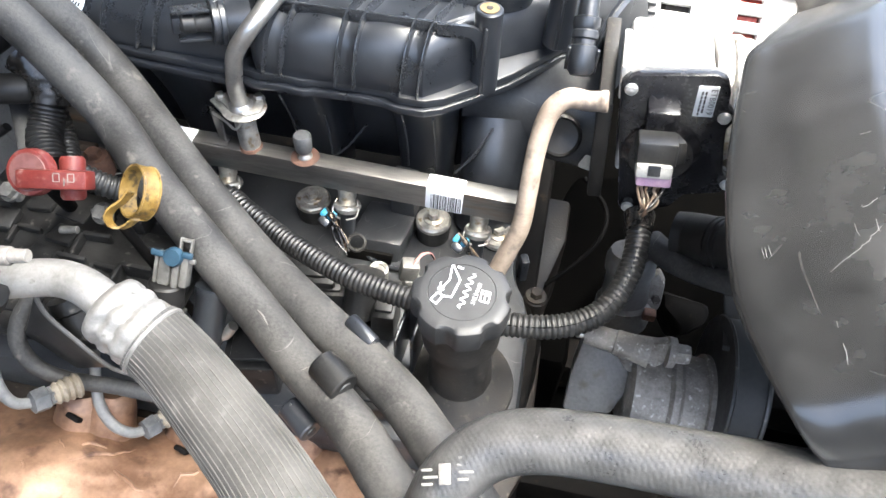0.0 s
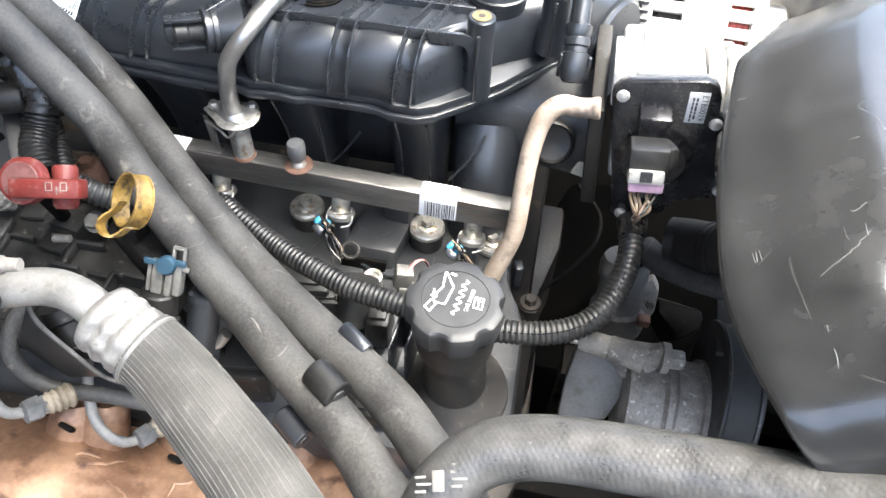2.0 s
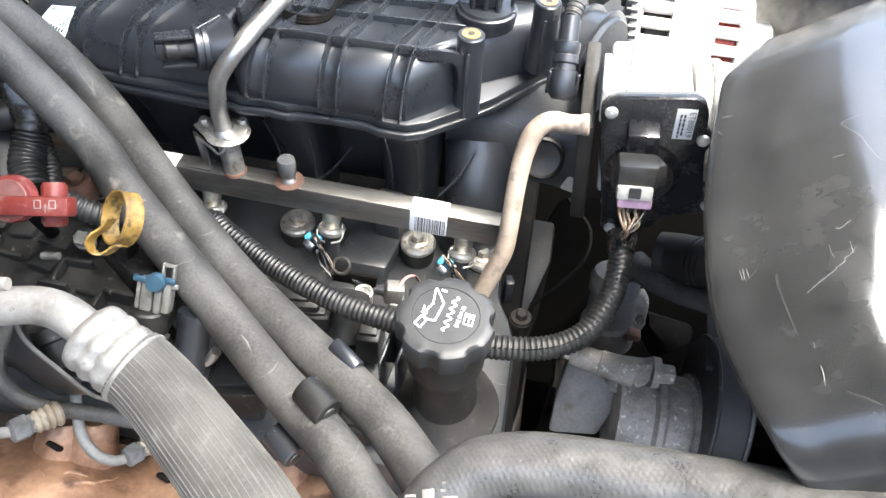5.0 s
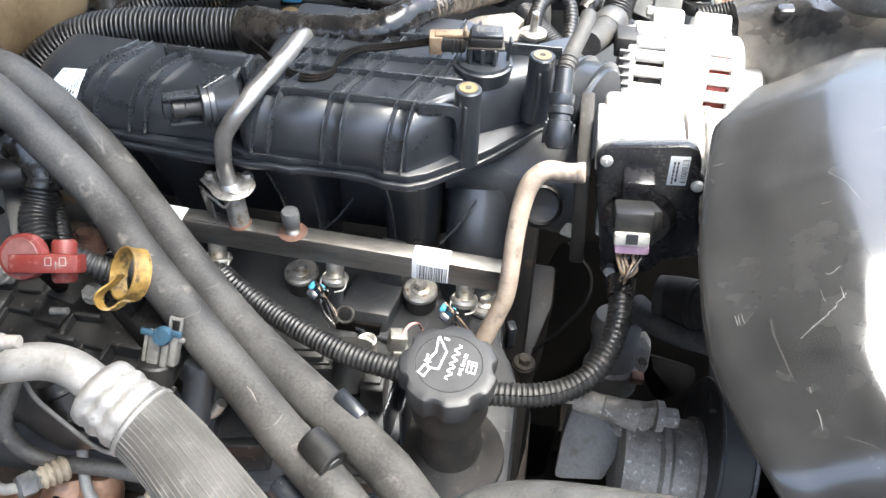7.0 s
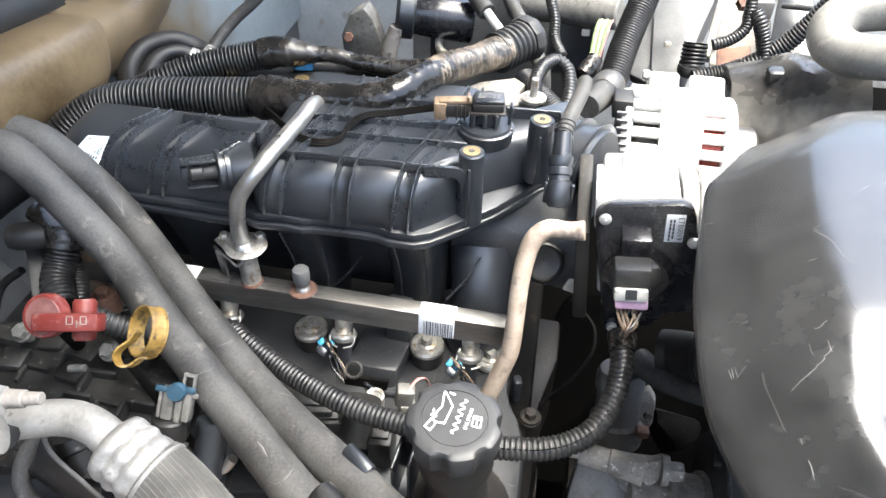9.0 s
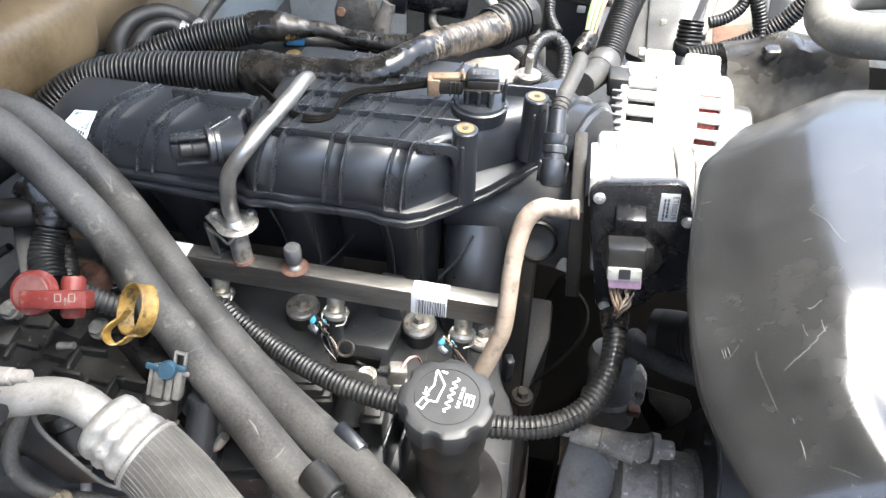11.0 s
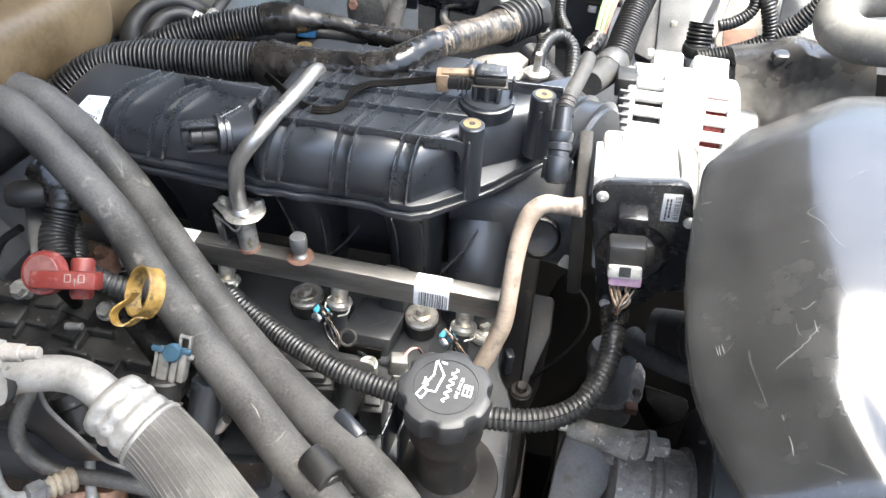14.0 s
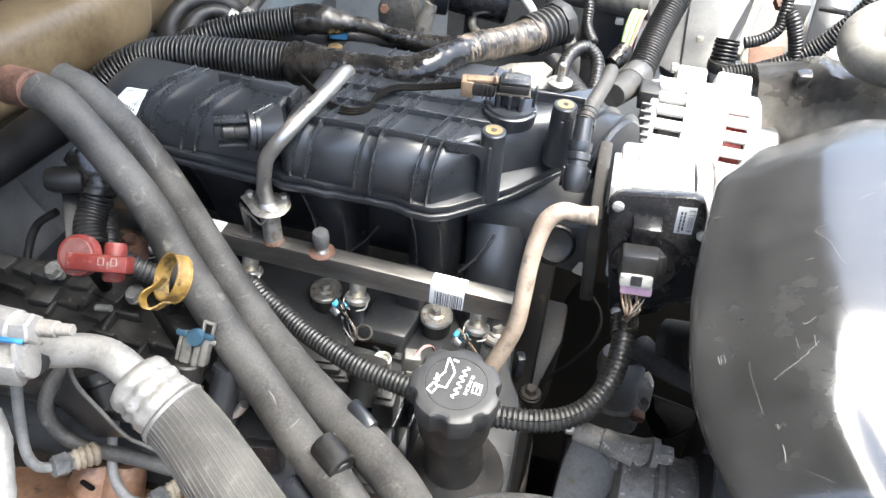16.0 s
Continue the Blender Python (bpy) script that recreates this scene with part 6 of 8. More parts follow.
# plug leads and their ends
for nm, pts, r in (
    ("spark_plug_lead", ((-0.2845, 0.2115, 1.0045), (-0.2862, 0.2006, 0.9818), (-0.2800, 0.1849, 0.9657), (-0.2689, 0.1762, 0.9538), (-0.2576, 0.1766, 0.9444), (-0.2512, 0.1837, 0.9378)), 0.0040),
    ("spark_plug_lead", ((-0.3216, 0.1823, 1.0719), (-0.3220, 0.1731, 1.0476), (-0.3158, 0.1594, 1.0242), (-0.3088, 0.1559, 1.0115), (-0.3019, 0.1623, 1.0030)), 0.0038),
):
    t = thing(nm, pts[-1], "grey sleeved spark plug lead", "lead", "spark plug leads")
    B = bm()
    tube(B, pts, r, 14)
    part("lead", B, WIRE_GREY, t)
    e = V(pts[-1])
    dd = (e - V(pts[-2])).normalized()
    dd = (dd + V((0, 0.3, 0.3))).normalized()
    B = bm()
    lathe(B, e - dd * 0.003, e + dd * 0.012, [(0, 0.005), (0.12, 0.0085), (0.75, 0.009), (0.8, 0.0075), (1, 0.0072)], 6)
    part("terminal", B, PLASTIC_GREY, t, "dark grey hexagonal terminal")
    B = bm()
    lathe(B, e + dd * 0.011, e + dd * 0.03, [(0, 0.0068)] + [(0.08 + 0.115 * k, 0.0066 + 0.0016 * (k % 2) + 0.0002 * k) for k in range(8)] + [(1, 0.0085)], 20)
    part("insulator", B, INSULATOR, t, "dirty cream ceramic insulator")

# rods and straps behind the pipe
B = bm()
tube(B, [(-0.3183, 0.2279, 1.0454), (-0.3291, 0.2099, 1.0302), (-0.3290, 0.1961, 1.0167), (-0.3193, 0.1892, 1.0002), (-0.3003, 0.1893, 0.9877), (-0.2714, 0.1973, 0.9740), (-0.2399, 0.2032, 0.9601)], 0.006, 14)
solo("coolant_line", B, RUBBER, "dusty rubber line bent over the heat shield", "hose")
B = bm()
plate(B, [(-0.2973, 0.2056, 1.0719), (-0.2940, 0.2021, 1.0542), (-0.2639, 0.1972, 1.0066), (-0.2915, 0.1956, 0.9975), (-0.3239, 0.2014, 1.0222)], 0.002)
strap = thing("dark_bracket", (-0.2915, 0.1956, 0.9975), "thin black steel bracket with a worn edge", "bracket")
part("web", B, BLACK_STEEL, strap)
B = bm()
tube(B, [(-0.2967, 0.2052, 1.0726), (-0.2930, 0.2014, 1.0557), (-0.2795, 0.1989, 1.0322), (-0.2642, 0.1967, 1.0090), (-0.2502, 0.1979, 0.9993), (-0.2303, 0.1990, 0.9895)], 0.0016, 8)
part("worn_edge", B, STEEL_GREY, strap)
B = bm()
lathe(B, (-0.2833, 0.2083, 1.0109), (-0.2985, 0.2246, 1.0426), [(0, 0.009), (0.3, 0.011), (0.7, 0.0105), (0.75, 0.013), (1, 0.013)], 20)
solo("spark_plug_boot", B, COIL, "grey-black rubber plug boot behind the pipe", "plug boot", group="plug boots")
B = bm()
prism(B, [(-0.2924, 0.2496, 0.9390), (-0.2575, 0.2502, 0.9328), (-0.1945, 0.2424, 0.9138), (-0.2437, 0.2362, 0.8844), (-0.3093, 0.2387, 0.8942)], (0, 0.012, -0.03), 0.003)
solo("rusty_flange", B, RUST, "rusty brown manifold flange", "flange")
B = bm()
prism(B, [(-0.1765, 0.2491, 0.8877), (-0.1375, 0.2694, 0.8859), (-0.0508, 0.2466, 0.8831), (-0.0572, 0.2312, 0.8558), (-0.1516, 0.2383, 0.8536)], (0, 0.012, -0.03), 0.003)
solo("rusty_flange", B, RUST, "rusty brown manifold flange", "flange")

# ---- hose clips ----
for p, L_, r, col, w in (((-0.0959, 0.1987, 1.0599), 0.024, 0.0105, COIL, 1), ((-0.0880, 0.2361, 1.0552), 0.024, 0.0055, PLASTIC, 0), ((-0.1153, 0.1808, 1.0263), 0.024, 0.0085, PLASTIC, 0)):
    p = V(p)
    d = (V((-0.0647, 0.1813, 1.0542)) - V((-0.1104, 0.2133, 1.0575))).normalized()
    t = thing("hose_clip", p, "black plastic clip on the heater hoses", "clip", "hose clips")
    B = bm()
    a, b = p - d * L_ / 2, p + d * L_ / 2
    lathe(B, a, b, [(0, r * 0.92), (0.04, r), (0.96, r), (1, r * 0.92)], 24)
    part("clip_barrel", B, col, t)
    B = bm()
    n = frame_of(d)[0]
    lathe(B, b - d * 0.0005, b + d * 0.0008, [(0, r * 0.45), (1, r * 0.4)], 16)
    part("clip_bore", B, INK, t)

# pale lettering marks on the radiator hose: plain bars
hose_n = (V((0.0, 0.0, 1.45)) - V((-0.0121, 0.1363, 1.1059))).normalized()
hose_r = V((0.97, 0.2, 0.1)).normalized()
hose_u = hose_n.cross(hose_r).normalized()
HR = Matrix((hose_n.cross(hose_u) * -1, hose_u, hose_n)).transposed()
for p, kind_ in (((-0.0211, 0.1280, 1.1134), 3), ((-0.0127, 0.1305, 1.1160), 0), ((-0.0046, 0.1342, 1.1183), 4)):
    p = V(p)
    for k in range(max(kind_, 1)):
        B = bm()
        if kind_ == 0:
            box(B, p, (0.006, 0.010, 0.0008), HR, 0.0003)
        else:
            box(B, p + hose_u * (0.0034 * (k - (kind_ - 1) / 2)) + hose_r * 0.0018 * (k % 2), (0.0055 + 0.002 * (k % 2), 0.0014, 0.0012), HR, 0.0003)
        part("printed_mark", B, GREY_DIRTY, rad, "worn white printed mark")

# ---- steering pump, bracket and belt at the front ----
pump = thing("steering_pump", (0.14, 0.31, 0.86), "corroded cast aluminium pump with a belt pulley", "pump")
pc = V((0.1596, 0.3162, 0.9094))
B = bm()
lathe(B, pc - V((0.045, 0, 0)), pc + V((0.055, 0.0, 0)), [(0, 0.035), (0.02, 0.042), (0.3, 0.042), (0.33, 0.046), (0.38, 0.046), (0.42, 0.041), (0.95, 0.040), (1, 0.036)], 36)
part("pump_body", B, ALU_CAST, pump)
B = bm()
for a in (20, 80, 140, 200, 260, 320):
    q = pc + V((0.052, 0.036 * math.cos(radians(a)), 0.036 * math.sin(radians(a))))
    cyl(B, q - V((0.014, 0, 0)), q + V((0.006, 0, 0)), 0.0075, seg=14)
part("nose_casting", B, ALU_CAST, pump)
for x_, r_, w_ in ((-0.012, 0.0455, 0.004), (0.016, 0.0445, 0.007)):
    B = bm()
    lathe(B, pc + V((x_, 0, 0)), pc + V((x_ + w_, 0, 0)), [(0, r_ - 0.003), (0.2, r_), (0.8, r_), (1, r_ - 0.003)], 40)
    part("casting_band", B, ALU_CAST, pump)
B = bm()
a, b = V((0.0723, 0.3361, 0.9568)), V((0.1246, 0.3261, 0.9603))
lathe(B, a, b, [(0, 0.0085), (0.04, 0.0095), (0.45, 0.0098), (0.47, 0.0108), (0.75, 0.0112), (1, 0.013)], 20)
part("bracket_arm", B, ALU_CAST, pump, "grey cast bracket arm")
B = bm()
prism(B, [(0.0998, 0.333, 0.9392), (0.1044, 0.333, 0.9627), (0.1294, 0.33, 0.9684), (0.1367, 0.328, 0.9780), (0.1425, 0.322, 0.9640), (0.1339, 0.321, 0.9515), (0.1237, 0.318, 0.9426), (0.118, 0.315, 0.9371), (0.1102, 0.32, 0.9397)], (0.003, 0.016, -0.012), 0.003)
part("bracket_web", B, ALU_CAST, pump)
B = bm()
e = V((0.1424, 0.3268, 0.9656))
hexhead(B, e, (1, 0.05, 0), 0.0088, 0.012)
lathe(B, e - V((0.006, 0, 0)), e, [(0, 0.013), (1, 0.0125)], 18)
part("bracket_bolt", B, ALU_CAST, pump)
e = V((0.0704, 0.3362, 0.9542))
B = bm()
cyl(B, e - V((0.006, 0, 0)), e + V((0.004, 0, 0)), 0.004, seg=14)
part("bracket_pin", B, ZINC, pump)
B = bm()
prism(B, [(0.0741, 0.3451, 0.9388), (0.1105, 0.3378, 0.9404), (0.1167, 0.3281, 0.9355), (0.1145, 0.3079, 0.9169), (0.1063, 0.2948, 0.9023), (0.0711, 0.2931, 0.8958), (0.0661, 0.2946, 0.8960), (0.0678, 0.3201, 0.9163)], (0.004, 0.03, -0.018), 0.006)
part("side_cover", B, STEEL_GREY, pump, "smooth grey side cover")
pp = V((0.1953, 0.3227, 0.9330))
B = bm()
lathe(B, pp - V((0.0145, 0, 0)), pp + V((0.0145, 0, 0)), [(0, 0.030), (0, 0.0605), (0.06, 0.0615), (0.1, 0.0605), (0.12, 0.056), (0.86, 0.056), (0.88, 0.061), (0.95, 0.0615), (1, 0.0605), (0.97, 0.03)], 56)
part("pulley", B, BLACK_STEEL, pump, "dark steel belt pulley")
B = bm()
lathe(B, pp - V((0.0115, 0, 0)), pp + V((0.0115, 0, 0)), [(0, 0.0555), (0.02, 0.0595), (0.98, 0.0595), (1, 0.0555)], 56)
bt = thing("drive_belt", pp, "wide grey-black ribbed drive belt", "belt")
part("belt_wrap", B, BELT, bt)
B = bm()
prism(B, [(0.1757, 0.3292, 0.9782), (0.1930, 0.4141, 0.9440), (0.2055, 0.4807, 0.9237), (0.2225, 0.4764, 0.9337), (0.2119, 0.3963, 0.9574), (0.1989, 0.3225, 0.9891)], (0, 0.003, 0.003), 0.001)
part("belt_run", B, BELT, bt)

# water outlet casting and hoses behind the pump
wo = thing("water_outlet", (0.114, 0.425, 0.88), "dirty cast aluminium water outlet with a flange", "casting")
a, b = V((0.116, 0.417, 0.872)), V((0.1095, 0.441, 0.95))
B = bm()
lathe(B, a, b, [(0, 0.026), (0.1, 0.0275), (0.3, 0.0265), (0.34, 0.0225), (0.7, 0.021), (0.75, 0.0235), (0.9, 0.0235), (1, 0.02)], 36)
part("outlet_body", B, STEEL_GREY, wo)
B = bm()
prism(B, [(0.127, 0.409, 0.878), (0.139, 0.411, 0.882), (0.148, 0.419, 0.9), (0.147, 0.43, 0.922), (0.139, 0.435, 0.932), (0.128, 0.43, 0.925)], (0.002, 0.014, -0.006), 0.003)
flange = part("outlet_flange", B, ALU_CAST, wo, "corroded pale flange")
B = bm()
hexhead(B, (0.1405, 0.4195, 0.912), (0.1, -0.8, 0.6), 0.0045, 0.005)
part("flange_bolt", B, GRIME, flange)
B = bm()
box(B, (0.1366, 0.4043, 0.9059), (0.012, 0.01, 0.01), bevel=0.002)
solo("orange_plug", B, RUST, "small rusty orange plug", "plug")
# near-black base stands in for the shade behind the pump
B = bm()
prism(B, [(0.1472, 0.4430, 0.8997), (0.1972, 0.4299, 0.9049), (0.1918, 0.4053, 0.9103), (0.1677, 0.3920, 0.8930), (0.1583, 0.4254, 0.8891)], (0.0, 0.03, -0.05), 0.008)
solo("pump_housing", B, IRON, "grimy housing behind the pump, shade put into its dark colour", "casting")
wh = thing("coolant_hose", (0.1542, 0.3908, 1.0191), "black coolant hose with a moulded joint", "hose")
B = bm()
tube(B, [(0.1411, 0.4435, 0.9796), (0.1543, 0.4380, 0.9855), (0.1668, 0.4246, 0.9985), (0.1874, 0.4051, 1.0169), (0.2055, 0.3842, 1.0346)], [0.021, 0.022, 0.022, 0.021, 0.021], 24)
part("hose", B, RUBBER_BLACK, wh)
B = bm()
a, b = V((0.1678, 0.4225, 0.9997)), V((0.1746, 0.4167, 1.0054))
for k in range(3):
    lathe(B, a.lerp(b, k * 0.5), a.lerp(b, k * 0.5 + 0.25), [(0, 0.0225), (0.2, 0.0235), (0.8, 0.0235), (1, 0.0225)], 28)
part("hose_clamp", B, RUBBER_BLACK, wh)
random.seed(8)
B = bm()
pm_ = V((0.1483, 0.4235, 1.0024))
for k in range(7):
    box(B, pm_ + V((0.003 * (k % 3), 0, 0.004 * (k // 3 - 1))), (0.0016, 0.0012, 0.0028), (35, 0, 10), 0)
part("printed_marks", B, STEEL_GREY, wh, "faint grey printed marks")
B = bm()
tube(B, [(0.1229, 0.4444, 0.9616), (0.1391, 0.4238, 0.9680), (0.1557, 0.4057, 0.9778), (0.1724, 0.3902, 0.9908), (0.1894, 0.3747, 1.0050)], [0.013, 0.0115, 0.0105, 0.010, 0.010], 18)
solo("bypass_hose", B, RUBBER, "dusty brown-black bypass hose", "hose")

# ---- manifold fittings ----
mp = thing("pressure_port", (-0.2677, 0.4463, 1.1259), "black plastic port with pronged connector on the manifold", "port")
pb = V((-0.2530, 0.4275, 1.1405))
pd = V((-0.0235, -0.0165, 0.0035)).normalized()
ua, ub = frame_of(pd)
B = bm()
lathe(B, pb - pd * 0.024, pb + pd * 0.004, [(0, 0.0215), (0.3, 0.019), (0.62, 0.0155), (0.66, 0.0178), (0.78, 0.0178), (0.8, 0.0162), (0.84, 0.0162), (0.86, 0.0172), (0.97, 0.0172), (1, 0.016)], 36)
part("port_drum", B, PLASTIC, mp)
for s_, l_ in ((-1, 0.028), (1, 0.031)):
    B = bm()
    a = pb + ub * 0.0105 * s_
    prism(B, [a + ua * 0.006, a - ua * 0.006, a - ua * 0.0045 + pd * l_, a + ua * 0.0045 + pd * l_], ub * 0.0026 * s_, 0.0007)
    part("prong", B, PLASTIC_RIB, mp)
B = bm()
lathe(B, pb, pb + pd * 0.027, [(0, 0.0085), (0.3, 0.0068), (0.55, 0.0062), (0.6, 0.0072), (0.9, 0.0072), (1, 0.005)], 20)
part("nozzle", B, PLASTIC_DULL, mp)
B = bm()
box(B, pb + pd * 0.029 + ub * 0.001, (0.006, 0.009, 0.013), Matrix((pd, ua, ub)).transposed(), 0.0012)
part("nozzle_tip", B, PLASTIC, mp)
for a0, a1 in (((0.0, -0.002, 0.017), (0.012, 0.016, 0.02)), ((0.004, 0.004, -0.017), (0.012, 0.016, -0.024))):
    B = bm()
    prism(B, [pb + V(q) for q in ((0.004, 0.004, 0.0), a0, a1, (0.014, 0.016, 0.0))], (0.0024, 0.0012, 0), 0.0008)
    part("gusset", B, PLASTIC_RIB, mp)

la, lb, lc, ld = V((-0.3835, 0.4485, 1.1425)), V((-0.3620, 0.4485, 1.1437)), V((-0.3655, 0.4265, 1.1294)), V((-0.3895, 0.4325, 1.1357))
lup = (lb - la).cross(ld - la).normalized()
if lup.z < 0:
    lup = -lup
B = bm()
la, lb, lc, ld = (q + lup * 0.0025 for q in (la, lb, lc, ld))
plate(B, [la, lb, lc, ld], 0.0008, 0.0002)
wlt = solo("part_label", B, PAPER_BLUE, "white printed label on the manifold's rear end", "label")


def on_label(u, v):
    return la.lerp(lb, u).lerp(ld.lerp(lc, u), v) + lup * 0.0005


B = bm()
random.seed(2)
u = 0.16
while u < 0.9:
    w = random.choice((0.018, 0.03, 0.045))
    prism(B, [on_label(u, 0.12), on_label(u + w, 0.12), on_label(u + w, 0.72), on_label(u, 0.72)], lup * 0.0002)
    u += w + random.choice((0.02, 0.03))
for k in range(5):
    prism(B, [on_label(0.42 + 0.1 * k, 0.8), on_label(0.48 + 0.1 * k, 0.8), on_label(0.48 + 0.1 * k, 0.92), on_label(0.42 + 0.1 * k, 0.92)], lup * 0.0002)
bmesh.ops.translate(B, vec=-wlt.location, verts=B.verts)
me = bpy.data.meshes.new("print_bars")
B.to_mesh(me)
B.free()
po_ = new("print_bars", me)
po_.parent = wlt
finish(po_, INK)

# MAP sensor with tan connector
ms = thing("pressure_sensor", (-0.0444, 0.5196, 1.1523), "square black pressure sensor with a tan wiring plug", "sensor")
sb = V((-0.0443, 0.5161, 1.1601))
B = bm()
lathe(B, sb - V((0, 0, 0.02)), sb, [(0, 0.0295), (0.5, 0.0295), (0.55, 0.031), (0.8, 0.031), (0.85, 0.0285), (1, 0.0275)], 40)
part("sensor_base", B, PLASTIC, ms)
for dx in (-0.0125, 0.0, 0.0125):
    B = bm()
    box(B, sb + V((dx, -0.0115, 0.008)), (0.0045, 0.006, 0.018), bevel=0.0012)
    part("sensor_leg", B, PLASTIC, ms)
B = bm()
box(B, sb + V((0, 0.002, 0.008)), (0.03, 0.02, 0.018), bevel=0.002)
part("sensor_neck", B, PLASTIC, ms)
for sx in (-1, 1):
    B = bm()
    box(B, sb + V((0.0215 * sx + 0.004, 0.006, 0.009)), (0.003, 0.012, 0.026), (0, 4 * sx, 8), 0.0008)
    part("snap_arm", B, PLASTIC, ms)
B = bm()
box(B, sb + V((0.001, 0.002, 0.0215)), (0.034, 0.026, 0.012), (0, 0, 8), 0.003)
part("sensor_head", B, NECK_GRIME, ms, "dusty sensor housing")
B = bm()
box(B, sb + V((0.001, 0.002, 0.0165)), (0.0385, 0.0295, 0.0035), (0, 0, 8), 0.0015)
part("sensor_rim", B, GRIME, ms, "dusty rim")
B = bm()
box(B, sb + V((0.002, 0.002, 0.029)), (0.032, 0.023, 0.004), (0, 0, 8), 0.0018)
lid = part("sensor_lid", B, PLASTIC, ms)
B = bm()
for i in range(5):
    for j in range(3):
        if (i, j) == (2, 1):
            continue
        box(B, sb + V((-0.008 + 0.005 * i, -0.002 + 0.004 * j + 0.0007 * i, 0.0312)), (0.0032 if i != 1 else 0.0042, 0.0022, 0.0003), (0, 0, 8), 0)
part("print_bars", B, GREY_DIRTY, lid, "pale printed bars")
B = bm()
q = sb + V((-0.034, 0.0, 0.014))
box(B, q, (0.03, 0.018, 0.016), (0, 0, 8), 0.003)
part("plug_body", B, NECK_GRIME, ms)
B = bm()
for k in (-1, 0, 1):
    box(B, q + V((0.006 + 0.0045 * k, 0, 0)), (0.0015, 0.0195, 0.0175), (0, 0, 8), 0.0005)
part("plug_bands", B, GRIME, ms)
B = bm()
box(B, sb + V((-0.05, -0.002, 0.013)), (0.014, 0.019, 0.02), (0, 0, 8), 0.002)
box(B, sb + V((-0.034, -0.001, 0.024)), (0.034, 0.012, 0.004), (0, -3, 8), 0.001)
box(B, sb + V((-0.02, -0.001, 0.028)), (0.003, 0.012, 0.008), (0, 0, 8), 0.001)
part("plug_clip", B, TAN_PLASTIC, ms, "tan plug clip")
ms.scale = (0.8, 0.8, 0.8)
# its wires
for k in range(3):
    B = bm()
    o = V((0, 0.0013 * k, 0.0014 * k))
    tube(B, [V((-0.2654, 0.5442, 1.1306)) + o, V((-0.2272, 0.4926, 1.1514)) + o, V((-0.2023, 0.4675, 1.1545)) + o, V((-0.1802, 0.4605, 1.1533)) + o * 1.2, V((-0.1633, 0.4697, 1.1536)) + o, V((-0.1579, 0.4868, 1.1578)) + o * 1.6, V((-0.1472, 0.5032, 1.1590)) + o, V((-0.1246, 0.5148, 1.1578)) + o, sb + V((-0.046, 0.0, 0.006)) + o], 0.0014, 10)
    solo("sensor_wire", B, IRON, "thin taped wire running over the manifold", "wire", group="sensor wires")

# tall vent fitting in front of the manifold's neck
vf = thing("vent_fitting", (0.0250, 0.4438, 1.1271), "black stepped plastic vent fitting with rubber elbow", "fitting")
a, b = V((0.0252, 0.4482, 1.1279)), V((0.0222, 0.4884, 1.1741))
B = bm()
lathe(B, a, b, [(0, 0.0072), (0.06, 0.0100), (0.26, 0.0106), (0.34, 0.0106), (0.36, 0.0084), (0.42, 0.0084), (0.44, 0.0100), (0.52, 0.0100), (0.54, 0.0090), (0.58, 0.0102), (0.68, 0.0102), (0.70, 0.0078), (1, 0.0070)], 28)
part("fitting_body", B, PLASTIC, vf)
for s in (-1, 1):
    B = bm()
    box(B, a.lerp(b, 0.2) + V((0.0108 * s, -0.001, 0)), (0.0026, 0.004, 0.02), bevel=0.001)
    part("fitting_ear", B, PLASTIC, vf)
B = bm()
tube(B, [(0.0228, 0.4894, 1.1720), (0.0243, 0.4975, 1.1758), (0.0284, 0.5152, 1.1805), (0.0342, 0.5396, 1.1838), (0.0364, 0.5573, 1.1854)], [0.0064, 0.0068, 0.0066, 0.0064, 0.0068], 18)
for k in range(3):
    c = V((0.0229, 0.4905, 1.1725)).lerp(V((0.0243, 0.4975, 1.1758)), k * 0.55)
    lathe(B, c, c + V((0.0003, 0.0016, 0.0008)), [(0, 0.0066), (0.5, 0.0076), (1, 0.0066)], 18)
part("rubber_elbow", B, RUBBER, vf, "dusty rubber elbow")

# ---- big taped harness over the manifold ----
hn = thing("main_harness", (-0.3079, 0.5575, 1.1256), "thick ribbed black harness conduit with taped branches", "wiring harness")
B = bm()
loom(B, [(-0.4813, 0.4657, 1.0623), (-0.4685, 0.4988, 1.0875), (-0.4528, 0.5183, 1.1051), (-0.4251, 0.5362, 1.1192), (-0.3801, 0.5469, 1.1274), (-0.3246, 0.5566, 1.1291), (-0.2673, 0.5680, 1.1295)], 0.0198, 0.0043, 0.15, 24)
part("ribbed_conduit", B, LOOM, hn, "", 70)
B = bm()


